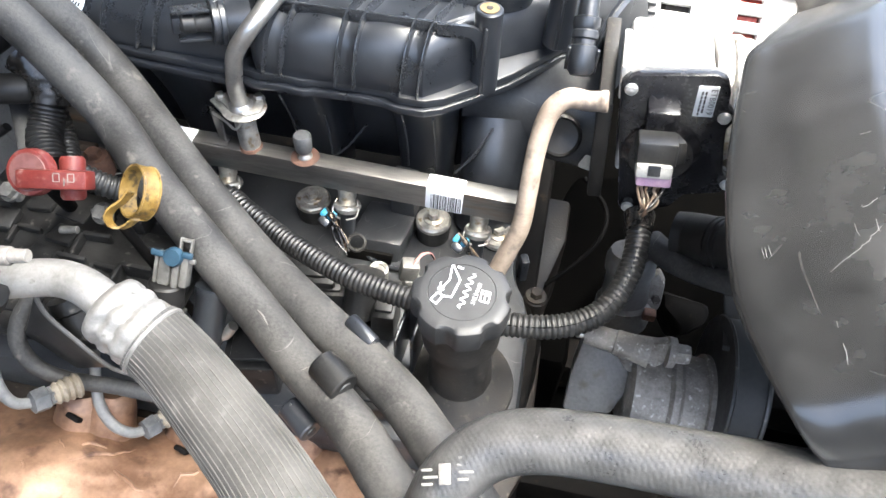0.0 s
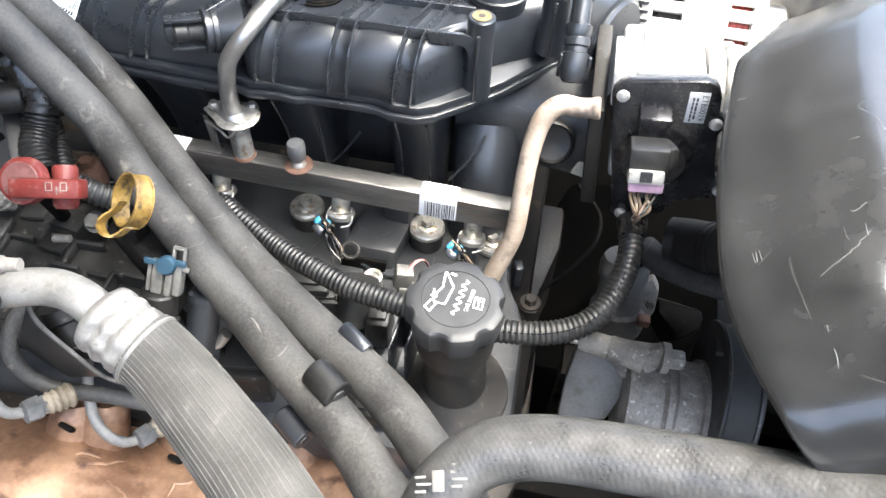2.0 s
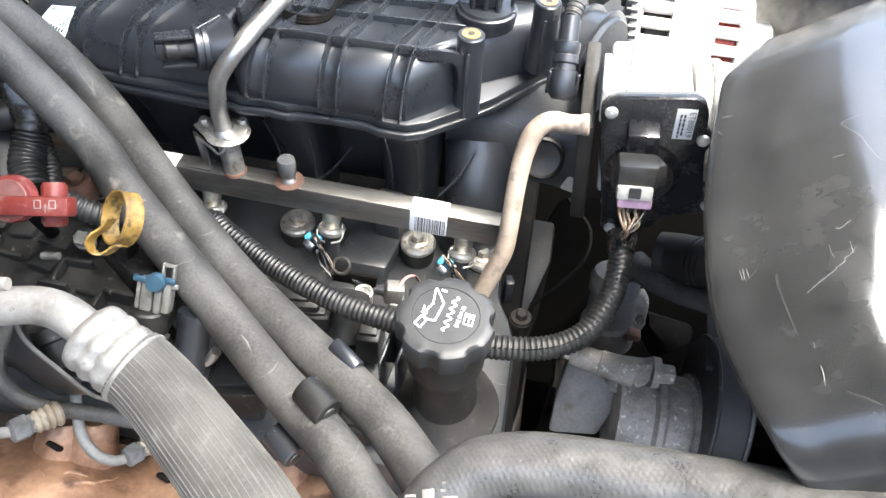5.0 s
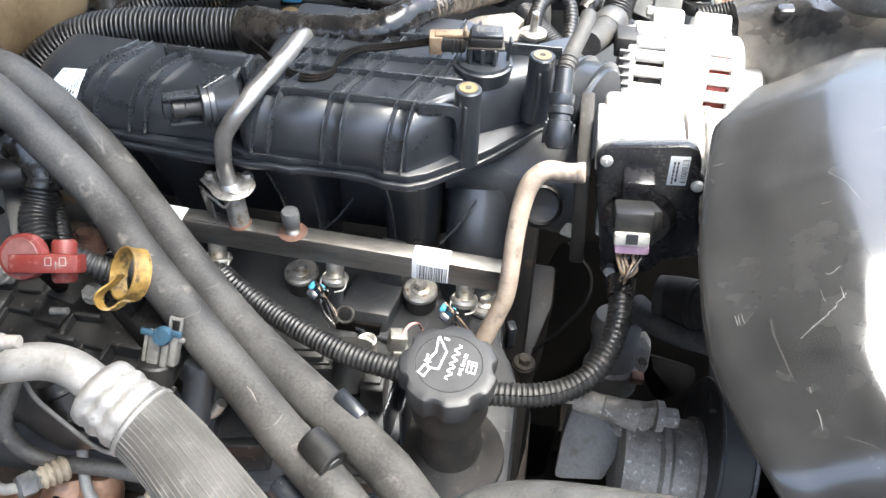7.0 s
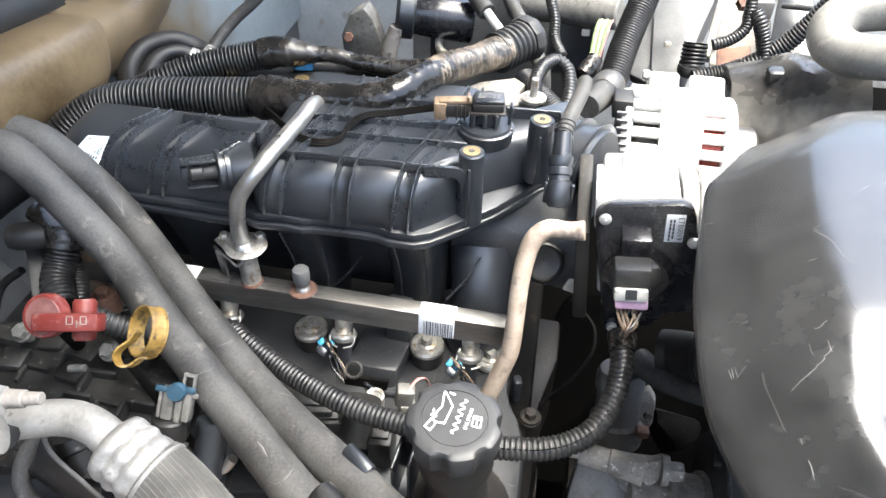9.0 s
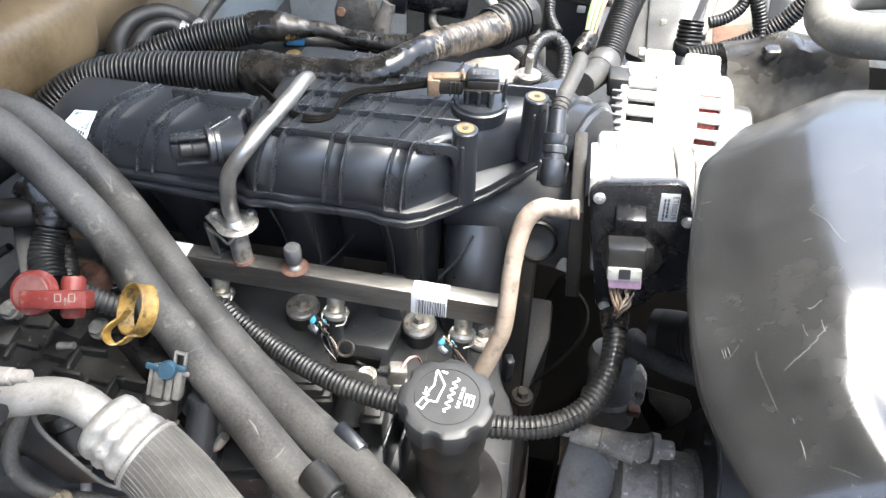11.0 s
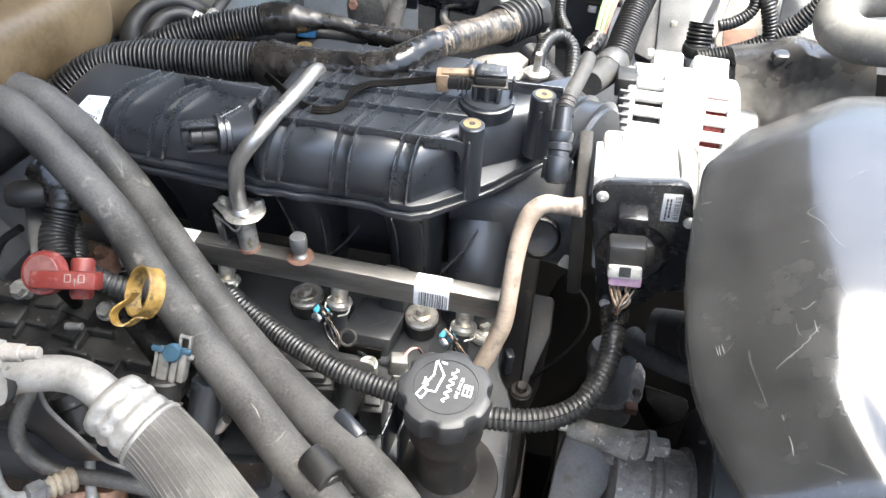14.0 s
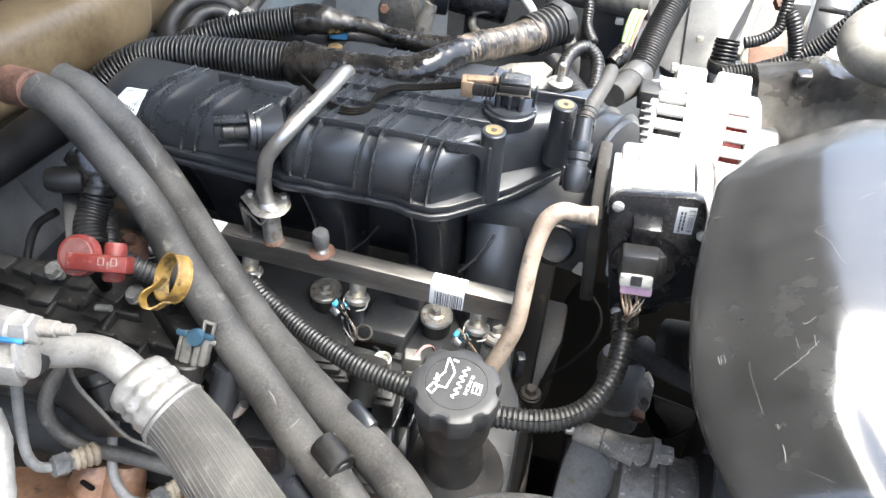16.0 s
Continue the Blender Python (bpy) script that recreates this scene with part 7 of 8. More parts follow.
def wrapped(Bm, pts, radii, turns, seg=30, seed=0, deep=1.0):
    """Tape wound round a bundle: small steps and wrinkles along the run."""
    path = resample(spline(pts, 10), 0.0016)
    rs = np.interp(np.linspace(0, len(pts) - 1, len(path)), range(len(pts)), radii)
    loops, a_ = [], None
    for i, p in enumerate(path):
        d = (path[min(i + 1, len(path) - 1)] - path[max(i - 1, 0)]).normalized()
        if a_ is None:
            a_ = frame_of(d)[0]
        a_ = (a_ - d * a_.dot(d)).normalized()
        b_ = d.cross(a_)
        loop = []
        for k in range(seg):
            th = 2 * math.pi * k / seg
            saw = ((i * 0.0016 / turns) + k / seg) % 1.0
            w = 1 + 0.06 * deep * saw * (0.5 + abs(noise.noise(V((i * 0.21, seed, 0))))) + 0.1 * noise.noise(V((p.x * 45, p.y * 45 + seed, th))) + 0.13 * (0.35 - abs(noise.noise(V((p.x * 130 + 2 * math.cos(th), p.y * 130 + seed, 2 * math.sin(th))))))
            loop.append(p + (a_ * math.cos(th) + b_ * math.sin(th)) * rs[i] * w)
        loops.append(loop)
    rings(Bm, loops)


wrapped(B, [(-0.2684, 0.5581, 1.1348), (-0.2321, 0.5478, 1.1422), (-0.1977, 0.5466, 1.1481), (-0.1643, 0.5456, 1.1519), (-0.1362, 0.5522, 1.1557), (-0.1155, 0.5820, 1.1587), (-0.0963, 0.6128, 1.1559)], [0.0205, 0.019, 0.0145, 0.0135, 0.0155, 0.0135, 0.014], 0.018)
part("taped_trunk", B, TAPE, hn, "crumpled black tape", 60)
B = bm()
wrapped(B, [(-0.1070, 0.5948, 1.1578), (-0.0918, 0.6191, 1.1556), (-0.0680, 0.6531, 1.1495), (-0.0478, 0.6819, 1.1473)], [0.0138, 0.0142, 0.0145, 0.0165], 0.0045, seed=3, deep=2.2)
part("dusty_branch", B, TAPE_TAN, hn, "tan dusty tape")
B = bm()
a, b = V((-0.0534, 0.6801, 1.1444)), V((-0.0296, 0.7108, 1.1473))
loom(B, [a, a.lerp(b, 0.5), b], 0.022, 0.007, 0.1, 24)
part("end_boot", B, PLASTIC_DULL, hn)
B = bm()
lathe(B, b, b + (b - a).normalized() * 0.014, [(0, 0.024), (0.5, 0.0255), (1, 0.023)], 10)
part("end_nut", B, PLASTIC_DULL, hn)
hn2 = thing("rear_harness", (-0.3329, 0.6430, 1.1202), "second ribbed black harness behind the first", "wiring harness")
B = bm()
loom(B, [(-0.4256, 0.6014, 1.1011), (-0.3990, 0.6131, 1.1128), (-0.3666, 0.6310, 1.1206), (-0.3331, 0.6458, 1.1254), (-0.3041, 0.6563, 1.1300)], 0.0162, 0.0042, 0.15, 22)
part("ribbed_conduit", B, LOOM, hn2, "", 70)
B = bm()
wrapped(B, [(-0.3068, 0.6549, 1.1297), (-0.2912, 0.6576, 1.1327), (-0.2670, 0.6613, 1.1315), (-0.2310, 0.6682, 1.1299), (-0.1998, 0.6692, 1.1233), (-0.1626, 0.6722, 1.1204), (-0.1255, 0.6753, 1.1215)], [0.017, 0.0155, 0.0085, 0.008, 0.009, 0.0095, 0.0115], 0.02, seed=7)
part("taped_trunk", B, TAPE, hn2, "crumpled black tape", 60)
B = bm()
tube(B, [(-0.2809, 0.6753, 1.1118), (-0.2451, 0.6850, 1.1039), (-0.2058, 0.6870, 1.1050), (-0.1665, 0.6867, 1.1059)], 0.009, 14)
part("inner_cable", B, RUBBER_BLACK, hn2)
B = bm()
box(B, (-0.2636, 0.6623, 1.1193), (0.02, 0.012, 0.012), (0, 0, 10), 0.002)
part("blue_tag", B, BLUE, hn2, "small blue plug")
# rear rail of the far bank, seen behind the harness
fr = thing("far_bracket", (-0.2901, 0.6886, 1.0770), "dusty black bracket with brass-sleeved bolts", "bracket")
B = bm()
box(B, (-0.2950, 0.6679, 1.0875), (0.15, 0.03, 0.035), (0, 0, 4), 0.004)
part("bracket_bar", B, PLASTIC_DULL, fr)
for q in ((-0.3319, 0.6309, 1.1089), (-0.2618, 0.6462, 1.1107)):
    q = V(q)
    B = bm()
    lathe(B, q - V((0, 0, 0.006)), q, [(0, 0.0085), (1, 0.008)], 18)
    lathe(B, q - V((0, 0, 0.001)), q + V((0, 0, 0.001)), [(0, 0.005), (1, 0.0045)], 14)
    part("brass_sleeve", B, BRASS, fr)
# black hoses rising behind
for k, pts in enumerate((((-0.4788, 0.6509, 1.0648), (-0.4972, 0.6848, 1.0748), (-0.4933, 0.7214, 1.0872), (-0.4701, 0.7499, 1.0876), (-0.4434, 0.7593, 1.0746), (-0.4236, 0.7542, 1.0674)), ((-0.4529, 0.6456, 1.0706), (-0.4636, 0.6717, 1.0813), (-0.4616, 0.7034, 1.0879), (-0.4469, 0.7244, 1.0853), (-0.4324, 0.7279, 1.0754)))):
    t = thing("rear_hose", pts[0], "black rubber hose curving to the bulkhead", "hose", "bulkhead hoses")
    B = bm()
    tube(B, pts, 0.0115 if k == 0 else 0.0095, 18)
    part("hose", B, RUBBER_BLACK, t)
    e, d = V(pts[-1]), (V(pts[-1]) - V(pts[-2])).normalized()
    B = bm()
    lathe(B, e - d * 0.008, e + d * 0.012, [(0, 0.0125), (0.5, 0.0128), (0.55, 0.011), (1, 0.011)], 18)
    part("ferrule", B, ALU, t, "dull metal ferrule")
B = bm()
tube(B, [(-0.4341, 0.7574, 1.0609), (-0.4234, 0.7859, 1.0798), (-0.4046, 0.8054, 1.0999), (-0.3736, 0.8201, 1.1264), (-0.3453, 0.8342, 1.1594)], 0.0075, 14)
solo("grey_cable", B, RUBBER, "dusty grey cable along the bulkhead", "cable")

# ---- parts beyond the manifold ----
dp = thing("dusty_plate", (-0.0480, 0.5961, 1.1345), "tan dusty mounting plate with a stud", "plate")
B = bm()
prism(B, [(-0.0899, 0.6117, 1.1305), (-0.0650, 0.6386, 1.1317), (-0.0304, 0.6533, 1.1325), (-0.0188, 0.6422, 1.1318), (-0.0239, 0.6246, 1.1311), (-0.0020, 0.6096, 1.1337), (-0.0148, 0.5973, 1.1328), (-0.0477, 0.5948, 1.1322), (-0.0795, 0.6010, 1.1294)], (0, 0.002, -0.008), 0.001)
part("plate", B, DUST_METAL, dp)
B = bm()
p = V((-0.0080, 0.6010, 1.1390))
lathe(B, p, p + V((0, 0, 0.004)), [(0, 0.0125), (0.7, 0.0125), (1, 0.009)], 22)
cyl(B, p, p + V((0, 0, 0.022)), 0.0042, 0.0034, 14)
part("stud", B, ZINC, dp)

def conduit(pts, r, pitch, label, name="ribbed_conduit", group=""):
    Bm = bm()
    loom(Bm, pts, r, pitch, 0.12, 18)
    return solo(name, Bm, LOOM, label, "conduit", group=group, angle=70)


conduit(((0.0735, 0.7448, 1.0735), (0.0778, 0.7626, 1.0866), (0.0854, 0.7945, 1.1079), (0.0942, 0.8242, 1.1274), (0.1043, 0.8530, 1.1480), (0.1171, 0.8934, 1.1754)), 0.0172, 0.0036, "ribbed black conduit rising beyond the alternator")
B = bm()
tube(B, [(0.0497, 0.6864, 1.0887), (0.0622, 0.7180, 1.0854), (0.0724, 0.7485, 1.0802), (0.0770, 0.7612, 1.0836)], [0.0135, 0.016, 0.0165, 0.0165], 20)
ce = thing("conduit_end", (0.0622, 0.7180, 1.0854), "dusty rubber end of the ribbed conduit", "sleeve")
part("rubber_end", B, RUBBER, ce)
B = bm()
lathe(B, (0.0672, 0.7330, 1.0828), (0.0758, 0.7580, 1.0835), [(0, 0.0172), (0.1, 0.0185), (0.85, 0.0188), (1, 0.0176)], 24)
part("dusty_cuff", B, RUBBER_RAD, ce, "dusty grey cuff")
conduit(((-0.0083, 0.6179, 1.1283), (-0.0089, 0.6443, 1.1350), (-0.0032, 0.6694, 1.1401), (0.0094, 0.6860, 1.1397), (0.0225, 0.6821, 1.1320), (0.0265, 0.6653, 1.1214), (0.0260, 0.6425, 1.1108)), 0.0075, 0.0042, "thin looped ribbed black conduit")
conduit(((-0.0226, 0.6890, 1.1136), (-0.0069, 0.6655, 1.1109), (0.0164, 0.6392, 1.1048)), 0.013, 0.0032, "finely ribbed black sleeve behind the stud")
conduit(((-0.0074, 0.8729, 1.1304), (0.0008, 0.8550, 1.1128), (0.0040, 0.8363, 1.0951), (0.0158, 0.8100, 1.0860)), 0.007, 0.004, "thin ribbed black conduit hanging down")
conduit(((0.1846, 0.8533, 1.0515), (0.2186, 0.8608, 1.0592), (0.2516, 0.8606, 1.0770), (0.2815, 0.8627, 1.1016), (0.3015, 0.8626, 1.1304), (0.3168, 0.8627, 1.1594), (0.3264, 0.8691, 1.1875)), 0.0115, 0.0044, "ribbed black conduit crossing above the alternator")
conduit(((0.2665, 0.8554, 1.0750), (0.2598, 0.8632, 1.1007), (0.2487, 0.8710, 1.1254), (0.2398, 0.8776, 1.1361)), 0.0095, 0.0042, "short ribbed black conduit branch")
conduit(((0.1995, 0.8598, 1.0963), (0.2175, 0.8638, 1.1022), (0.2336, 0.8709, 1.1154), (0.2355, 0.8784, 1.1354), (0.2342, 0.8877, 1.1596)), 0.0075, 0.004, "ribbed black conduit branch by the pillar")
conduit(((0.1847, 0.8783, 1.0565), (0.1845, 0.8852, 1.0713), (0.1848, 0.8907, 1.0837)), 0.0165, 0.005, "wide ribbed hose end between the panels", "wide_ribbed_hose")
B = bm()
lathe(B, (0.1844, 0.8739, 1.0473), (0.1840, 0.8750, 1.0612), [(0, 0.016), (0.3, 0.0178), (0.8, 0.0178), (1, 0.0168)], 18)
solo("hose_collar", B, PLASTIC_DULL, "black collar of the wide ribbed hose", "collar")

# inner panel and strut mount beyond the harness
B = bm()
box(B, (-0.1, 1.075, 0.79), (0.26, 0.02, 0.8), bevel=0.004)
solo("wall_inner", B, DARK_BODY, "dark dusty inner panel beyond the engine", "panel", "structure")
sm = thing("strut_mount", (-0.2819, 0.87, 0.6), "dusty grey-brown steel strut mount with a bolt", "mount")
B = bm()
prism(B, [(-0.2849, 0.8600, 1.0612), (-0.2714, 0.8600, 1.0917), (-0.2502, 0.8600, 1.1031), (-0.2386, 0.8600, 1.0884), (-0.2290, 0.8600, 1.0568), (-0.2256, 0.8600, 1.0232), (-0.2819, 0.8600, 1.0173)], (0, 0.03, 0), 0.004)
box(B, (-0.2537, 0.876, 0.7), (0.045, 0.028, 0.62), bevel=0.004)
part("mount_plate", B, GREY_DIRTY, sm)
B = bm()
tube(B, [(-0.2011, 0.8400, 1.0910), (-0.2096, 0.8400, 1.0663), (-0.2167, 0.8400, 1.0425)], [0.009, 0.011, 0.013], 16)
part("strut_arm", B, DUST_METAL, sm)
B = bm()
hexhead(B, (-0.2721, 0.8550, 1.0631), (0.2, -0.9, 0.3), 0.007, 0.008)
part("mount_bolt", B, RUST, sm, "rusty bolt")

acc = thing("drier_canister", (-0.1564, 0.8723, 1.0870), "dark blue-black metal canister with black end cap", "canister")
a, b = V((-0.1044, 0.8809, 1.0882)), V((-0.1832, 0.8719, 1.0986))
B = bm()
lathe(B, a, b, [(0, 0.023), (0.02, 0.027), (0.06, 0.0285), (0.85, 0.0285), (1, 0.027)], 36)
part("canister", B, GLOSS, acc)
B = bm()
e = V((-0.2074, 0.8675, 1.1013))
lathe(B, b, e, [(0, 0.031), (0.08, 0.035), (0.8, 0.035), (1, 0.031)], 36)
part("end_cap", B, PLASTIC, acc)
B = bm()
tube(B, [(-0.1489, 0.8662, 1.0706), (-0.1461, 0.8513, 1.0617), (-0.1348, 0.8400, 1.0577), (-0.1217, 0.8299, 1.0559)], 0.0055, 12)
part("drain_tube", B, ZINC, acc)
B = bm()
q = V((-0.1564, 0.8723, 1.0870))
box(B, (q.x, q.y + 0.02, (q.z + 0.39) / 2), (0.02, 0.004, q.z - 0.39), bevel=0.001)
part("support_leg", B, BLACK_STEEL, acc)
B = bm()
tube(B, [(-0.1097, 0.8775, 1.1344), (-0.0950, 0.8545, 1.1263), (-0.0844, 0.8421, 1.1199)], 0.0115, 16)
cb = thing("filler_line", (-0.0844, 0.8421, 1.1199), "grey sleeved line with a bright metal end", "line")
part("sleeve", B, RUBBER, cb)
B = bm()
tube(B, [(-0.0844, 0.8421, 1.1199), (-0.0730, 0.8294, 1.1130), (-0.0618, 0.8166, 1.1065)], 0.006, 14)
part("metal_end", B, ALU_BRIGHT, cb)
B = bm()
tube(B, [(-0.0725, 0.9034, 1.1352), (-0.0524, 0.8660, 1.1182), (-0.0295, 0.8281, 1.1030), (-0.0108, 0.7968, 1.0821), (-0.0023, 0.7761, 1.0632), (0.004, 0.82, 0.9), (0.004, 0.84, 0.6), (0.004, 0.84, 0.385)], 0.009, 16)
solo("grey_hose", B, RUBBER, "dusty grey rubber hose", "hose")
B = bm()
tube(B, [(-0.0484, 0.8054, 1.1040), (-0.0412, 0.8313, 1.1116), (-0.0299, 0.8372, 1.0989), (-0.0203, 0.8292, 1.0808)], 0.004, 12)
solo("thin_hose", B, RUBBER, "thin pale grey hose loop", "hose")
B = bm()
cyl(B, (-0.0684, 1.0255, 1.0609), (0.0893, 0.9682, 1.0806), 0.022, seg=28)
solo("cross_pipe", B, GREY_DIRTY, "thick dusty grey cross pipe", "pipe")
B = bm()
box(B, (0.0352, 1.0103, 1.0195), (0.08, 0.05, 0.09), (0, 0, 8), 0.004)
solo("dark_box", B, PLASTIC, "black plastic box under the cross pipe", "box")
B = bm()
box(B, (0.0461, 0.9686, 1.0497), (0.012, 0.006, 0.010), bevel=0.002)
solo("box_clip", B, GREY_PLASTIC, "small pale clip on the black box", "clip")
gw = thing("loose_wires", (0.0619, 0.8481, 1.0764), "bunch of pale green, white and red wires", "wires")
for k in range(6):
    B = bm()
    o = V((0.003 * k - 0.008, 0.001 * (k % 2), 0))
    tube(B, [V((0.0576, 0.8442, 1.0677)) + o * 0.7, V((0.0603, 0.8630, 1.0848)) + o, V((0.0637, 0.8797, 1.0983)) + o * 1.1, V((0.0672, 0.8921, 1.1025)) + o * 1.1], 0.0016, 8, 5)
    part("wire", B, (WIRE_GREEN, WIRE_WHITE, WIRE_GREEN, WIRE_WHITE, WIRE_GREEN, WIRE_PINK)[k], gw)
B = bm()
wrapped(B, [(0.0439, 0.8179, 1.0582), (0.0515, 0.8309, 1.0626), (0.0587, 0.8451, 1.0697)], [0.010, 0.012, 0.010], 0.01, seed=12)
part("sleeve", B, TAPE, gw)

# grey body brackets and panels on the far side
def panel(name, pts, thick, mat, label, cat, bevel=0.003):
    Bm = bm()
    n = (V(pts[1]) - V(pts[0])).cross(V(pts[2]) - V(pts[1])).normalized()
    if n.y > 0:
        n = -n
    prism(Bm, pts, n * -thick, bevel)
    return solo(name, Bm, mat, label, cat)


panel("pillar_bracket", ((0.1393, 0.8901, 1.0189), (0.1777, 0.8901, 1.0316), (0.2018, 0.9687, 1.0672), (0.2337, 1.0557, 1.1126), (0.1375, 1.0675, 1.1006)), 0.03, DARK_BODY, "dark grey dusty metal pillar bracket", "bracket")
panel("side_bracket", ((0.1118, 0.9254, 1.0149), (0.1467, 0.8978, 1.0140), (0.1403, 1.0619, 1.0861), (0.1283, 1.0629, 1.0848)), 0.02, DARK_BODY, "dark grey folded metal bracket", "bracket")
B = bm()
box(B, (0.1592, 0.9488, 1.0496), (0.008, 0.004, 0.012), (0, 0, 8), 0.001)
solo("bracket_clip", B, WIRE_WHITE, "small white square clip in the bracket", "clip")
panel("pillar_edge", ((0.1953, 0.8824, 1.0699), (0.2041, 0.8811, 1.0714), (0.2406, 1.0354, 1.1206), (0.2275, 1.0375, 1.1187)), 0.012, DUST_METAL, "pale worn edge of the pillar bracket", "bracket edge", 0.002)
panel("body_sheet", ((0.0783, 0.9814, 0.9641), (0.1615, 0.9740, 0.9679), (0.1600, 1.0286, 0.9868), (0.1000, 1.0356, 0.9866)), 0.02, BODY, "pale painted body panel", "panel")
panel("tan_block", ((0.2417, 0.9742, 0.9997), (0.2863, 0.9685, 1.0120), (0.2869, 1.0220, 1.0302), (0.2424, 1.0279, 1.0186)), 0.04, RUST, "rusty tan block in the corner", "block")
panel("inner_panel", ((0.2487, 1.0441, 0.9599), (0.3343, 1.0293, 0.9770), (0.3284, 1.1825, 1.0747), (0.2377, 1.1988, 1.0614)), 0.02, DUST_METAL, "dusty beige inner panel", "panel")
fb = panel("fuse_box", ((0.2967, 0.9480, 1.0235), (0.3555, 0.9346, 1.0366), (0.3555, 1.0808, 1.1216), (0.3166, 1.0904, 1.1151)), 0.08, PLASTIC, "dark fuse box with stepped lid", "fuse box", 0.004)
B = bm()
for k in range(3):
    tube(B, [(0.3112, 1.0183, 1.0932), (0.3464, 0.9984, 1.0995), (0.3630, 0.9837, 1.1054)], 0.004, 10)
solo("worn_rail", B, PLASTIC_GREY, "worn grey rim of the fuse box", "rim")
panel("white_cover", ((0.3282, 0.9263, 1.0478), (0.3687, 0.8962, 1.0655), (0.3670, 0.9516, 1.0850), (0.3313, 0.9621, 1.0801)), 0.012, BODY, "white plastic cover with faint print", "cover", 0.002)
B = bm()
hexhead(B, (0.2687, 1.0563, 1.0758), (0, -0.7, 0.7), 0.012, 0.012)
solo("panel_bolt", B, RUST, "rusty bolt in the inner panel", "bolt")
B = bm()
box(B, (0.2489, 0.8949, 1.1299), (0.03, 0.02, 0.03), (0, 0, 10), 0.003)
solo("conduit_clip", B, STEEL_GREY, "grey clip holding the conduits", "clip")

# shrouded battery tray: glossy dark hump
bt_ = thing("fan_shroud", (0.2710, 0.7358, 1.0942), "glossy black shroud, dusty along the top", "shroud")
B = bm()
loops = []
for i in range(15):
    t = i / 14
    p0 = V((0.2170, 0.7869, 1.0708)).lerp(V((0.3280, 0.7097, 1.1350)), t)
    h = 0.014 + 0.012 * math.exp(-(((t - 0.48) / 0.14) ** 2))
    loops.append([p0 + V(q) for q in ((0, 0.07, -0.06), (0, 0.06, h * 0.6), (0, 0.035, h), (0, 0.0, h * 0.9), (0, -0.03, -0.005), (0, -0.055, -0.04), (0, -0.06, -0.12), (0, 0.07, -0.12))])
rings(B, loops)
part("shroud_shell", B, SHROUD, bt_)
B = bm()
box(B, (0.2700, 0.7676, 1.1107), (0.05, 0.022, 0.014), (0, -4, 6), 0.005)
part("shroud_lug", B, SHROUD, bt_)

uh = thing("upper_hose", (0.2746, 0.6731, 1.1606), "thick dusty grey rubber hose bent in a loop", "hose")
B = bm()
tube(B, [(0.3574, 0.7278, 1.2103), (0.3226, 0.7403, 1.2021), (0.2966, 0.7421, 1.1944), (0.2806, 0.7322, 1.1828), (0.2808, 0.7167, 1.1728), (0.2953, 0.6984, 1.1702), (0.3167, 0.6807, 1.1773), (0.3477, 0.6645, 1.1878)], 0.0215, 28)
part("hose", B, RUBBER_DUSTY, uh)

# ---- left side, under the hoses ----
ls = thing("branch_harness", (-0.3912, 0.3686, 1.0675), "taped black harness branch with ribbed tails", "wiring harness")
B = bm()
wrapped(B, [(-0.4034, 0.3939, 1.1072), (-0.3923, 0.3881, 1.0974), (-0.3867, 0.3813, 1.0842), (-0.3859, 0.3740, 1.0759)], [0.019, 0.018, 0.0165, 0.015], 0.014, seed=31)
part("taped_knot", B, TAPE, ls, "grey crumpled tape", 60)
B = bm()
loom(B, [(-0.3861, 0.3754, 1.0775), (-0.3863, 0.3639, 1.0665), (-0.3833, 0.3494, 1.0588), (-0.3715, 0.3333, 1.0500)], 0.0135, 0.0042, 0.11)
part("ribbed_tail", B, LOOM, ls)
B = bm()
loom(B, [(-0.3953, 0.3868, 1.0547), (-0.3894, 0.3785, 1.0412), (-0.3799, 0.3649, 1.0363), (-0.3721, 0.3518, 1.0341)], 0.0085, 0.0042, 0.11)
part("ribbed_tail", B, LOOM, ls)
B = bm()
wrapped(B, [(-0.4134, 0.3880, 1.0935), (-0.4009, 0.3824, 1.0917), (-0.3915, 0.3795, 1.0874)], [0.007, 0.008, 0.009], 0.012, seed=33)
part("tape_strip", B, TAPE_TAN, ls)
B = bm()
prism(B, [(-0.4331, 0.3803, 1.0819), (-0.4144, 0.3982, 1.0800), (-0.4082, 0.3914, 1.0668), (-0.3849, 0.3398, 1.0474), (-0.3982, 0.3304, 1.0519), (-0.4206, 0.3664, 1.0726)], (0.0, 0.03, -0.01), 0.004)
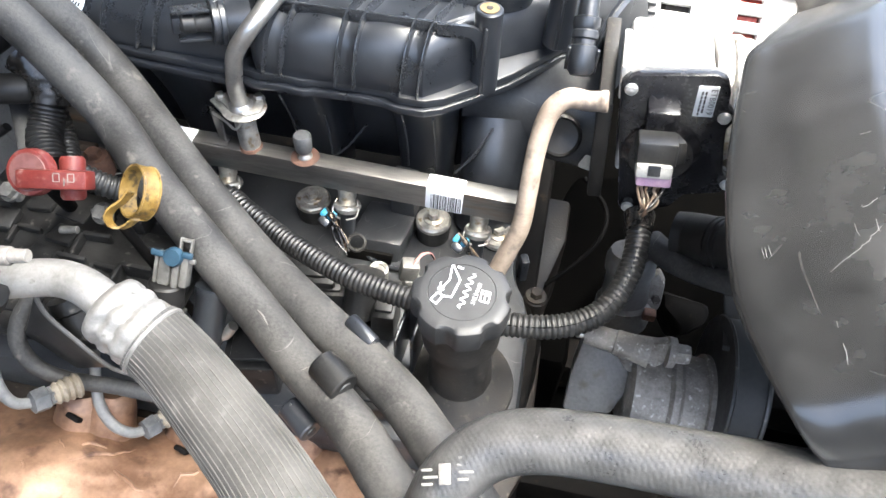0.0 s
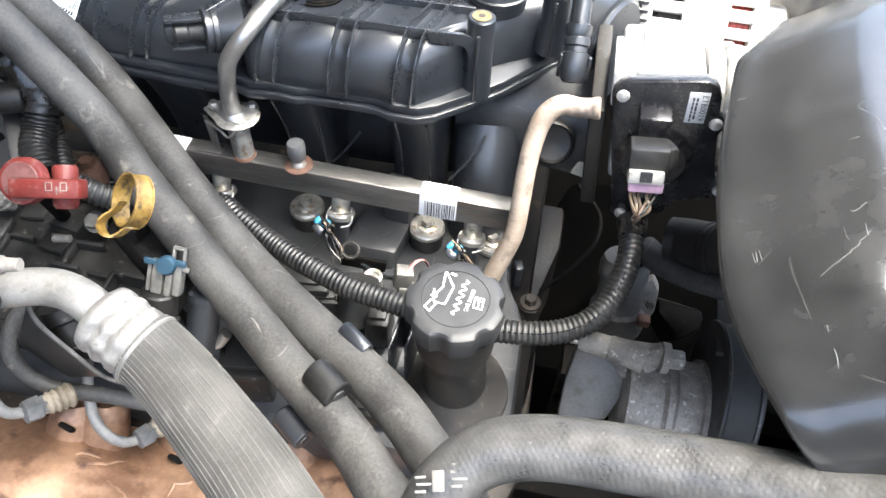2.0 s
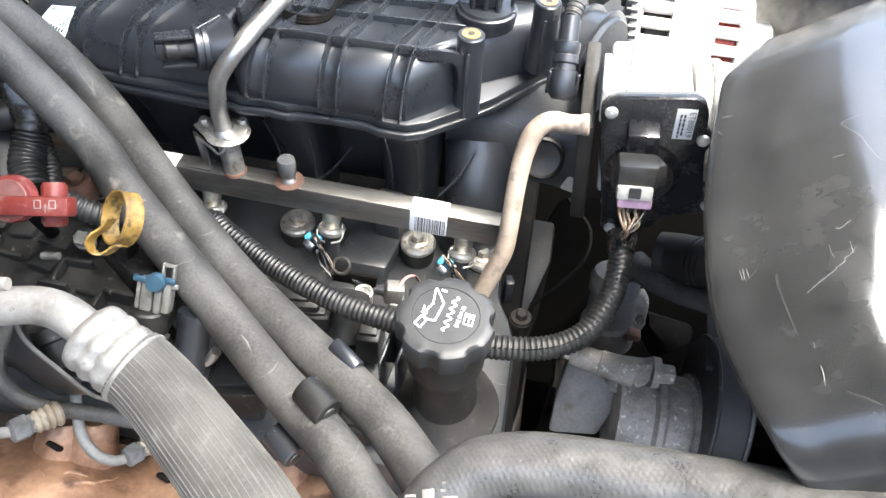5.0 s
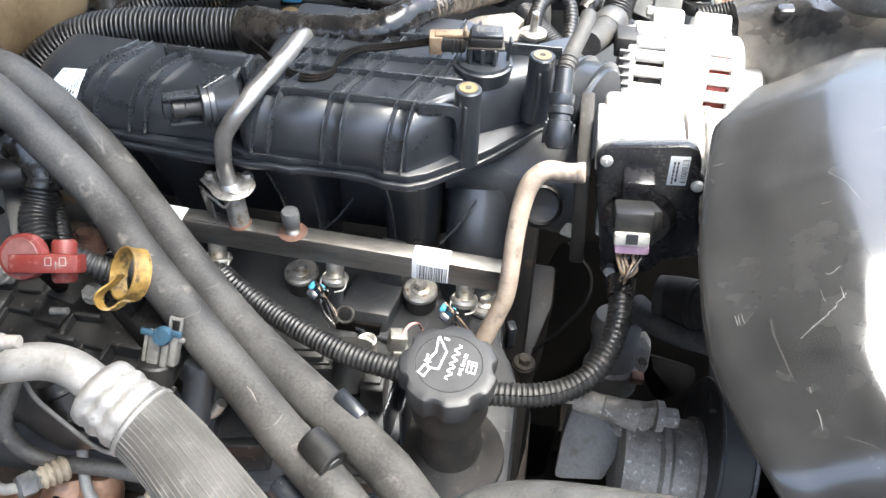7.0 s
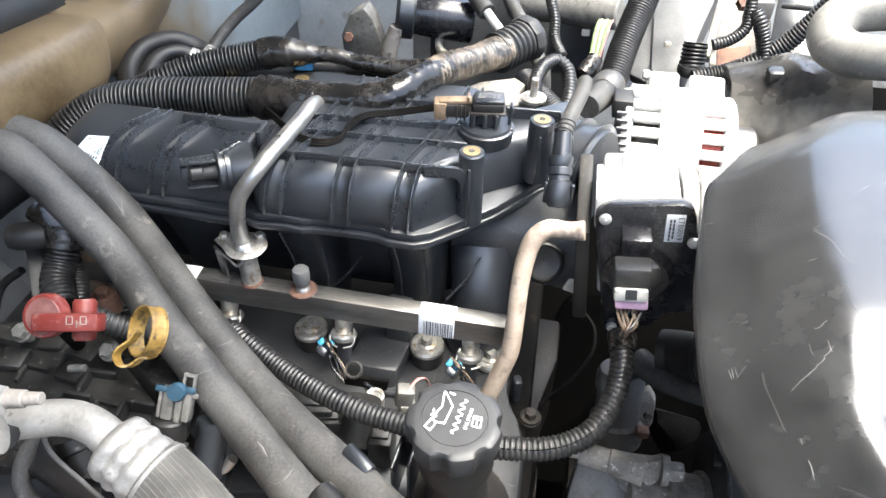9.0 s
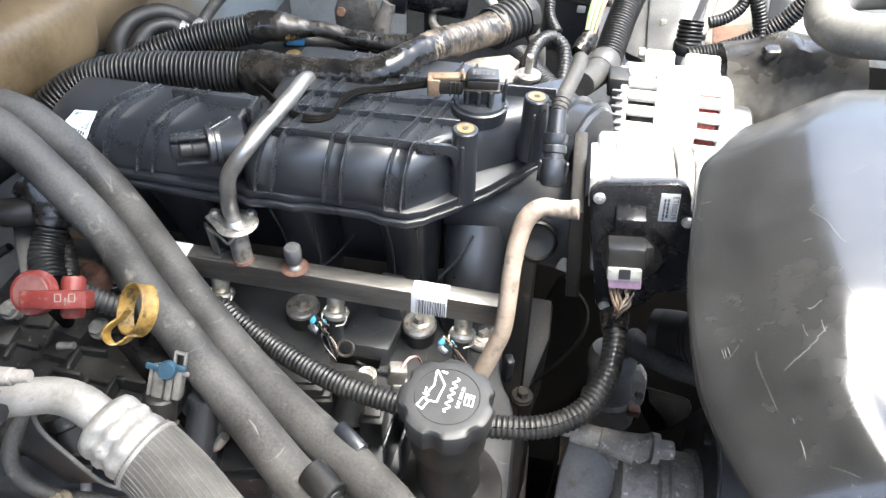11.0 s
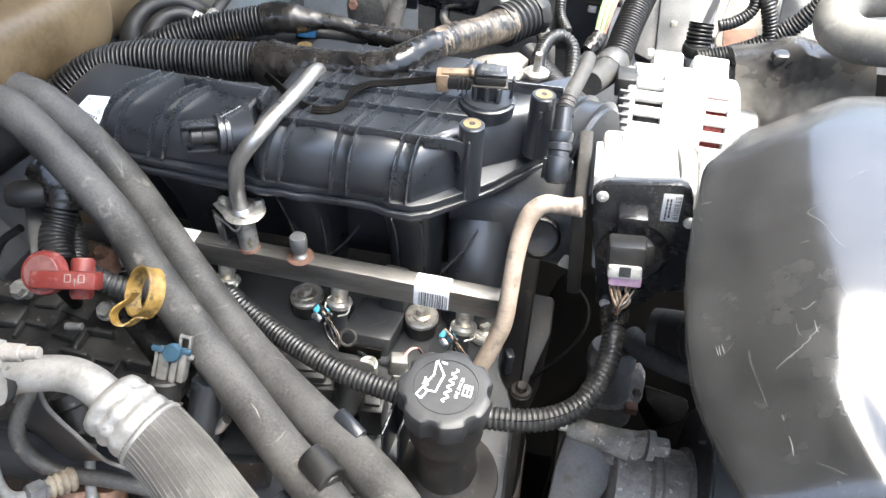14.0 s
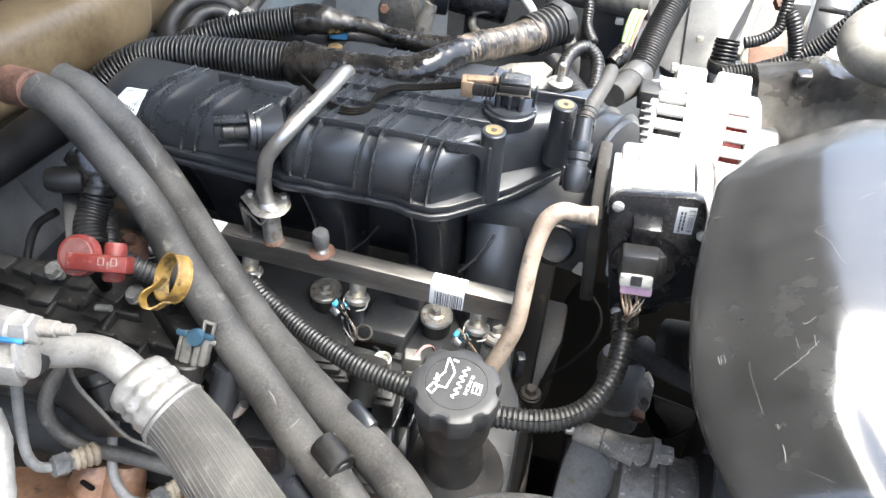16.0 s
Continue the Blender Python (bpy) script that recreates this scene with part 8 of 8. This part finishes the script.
solo("harness_clip_box", B, PLASTIC_DULL, "black connector box behind the dipstick", "connector box")
B = bm()
q = V((-0.4235, 0.3641, 1.0910))
lathe(B, q, q + V((0.03, 0.01, 0)), [(0, 0.010), (0.2, 0.012), (0.9, 0.012), (1, 0.010)], 20)
solo("round_cap", B, RUBBER_BLACK, "round black rubber cap beside the connector box", "cap")
B = bm()
tube(B, [(-0.5229, 0.3803, 1.0597), (-0.4932, 0.3997, 1.0796), (-0.4658, 0.4135, 1.0992), (-0.4344, 0.4287, 1.1182), (-0.4046, 0.4313, 1.1260)], 0.021, 20)
solo("bulkhead_hose", B, RUBBER_BLACK, "black hose running along the bulkhead", "hose")
B = bm()
tube(B, [(-0.4672, 0.3130, 0.9491), (-0.4781, 0.3569, 0.9900), (-0.4722, 0.3742, 1.0143), (-0.4498, 0.3822, 1.0319)], 0.004, 12)
solo("thin_cable", B, RUBBER_BLACK, "thin black cable by the bulkhead", "cable")
B = bm()
box(B, (-0.4137, 0.4139, 0.9893), (0.03, 0.006, 0.01), (0, 0, 5), 0.002)
solo("tan_tab", B, TAN_PLASTIC, "small tan plastic tab under the rail", "tab")
B = bm()
q = V((-0.3749, 0.3821, 1.0150))
lathe(B, q - V((0, 0, 0.02)), q, [(0, 0.013), (0.8, 0.013), (1, 0.011)], 18)
hexhead(B, q, (0, 0, 1), 0.007, 0.006)
solo("rusty_bolt", B, RUST, "rusty brown bolt under the rail", "bolt")
# foil sleeve at the very edge
B = bm()
wrapped(B, [(-0.2880, 0.1341, 1.1191), (-0.2800, 0.1251, 1.1073), (-0.2680, 0.1088, 1.1037), (-0.2550, 0.0901, 1.1005)], [0.010, 0.011, 0.012, 0.012], 0.02, seed=41)
solo("foil_sleeve", B, ALU, "crumpled silver foil heat sleeve", "sleeve")
B = bm()
a, b = V((-0.2910, 0.1734, 1.1198)), V((-0.2949, 0.1694, 1.1069))
lathe(B, a, b, [(0, 0.016), (0.5, 0.015), (1, 0.008)], 18)
solo("rubber_cone", B, RUBBER_BLACK, "grey rubber cone under the fitting", "cone")
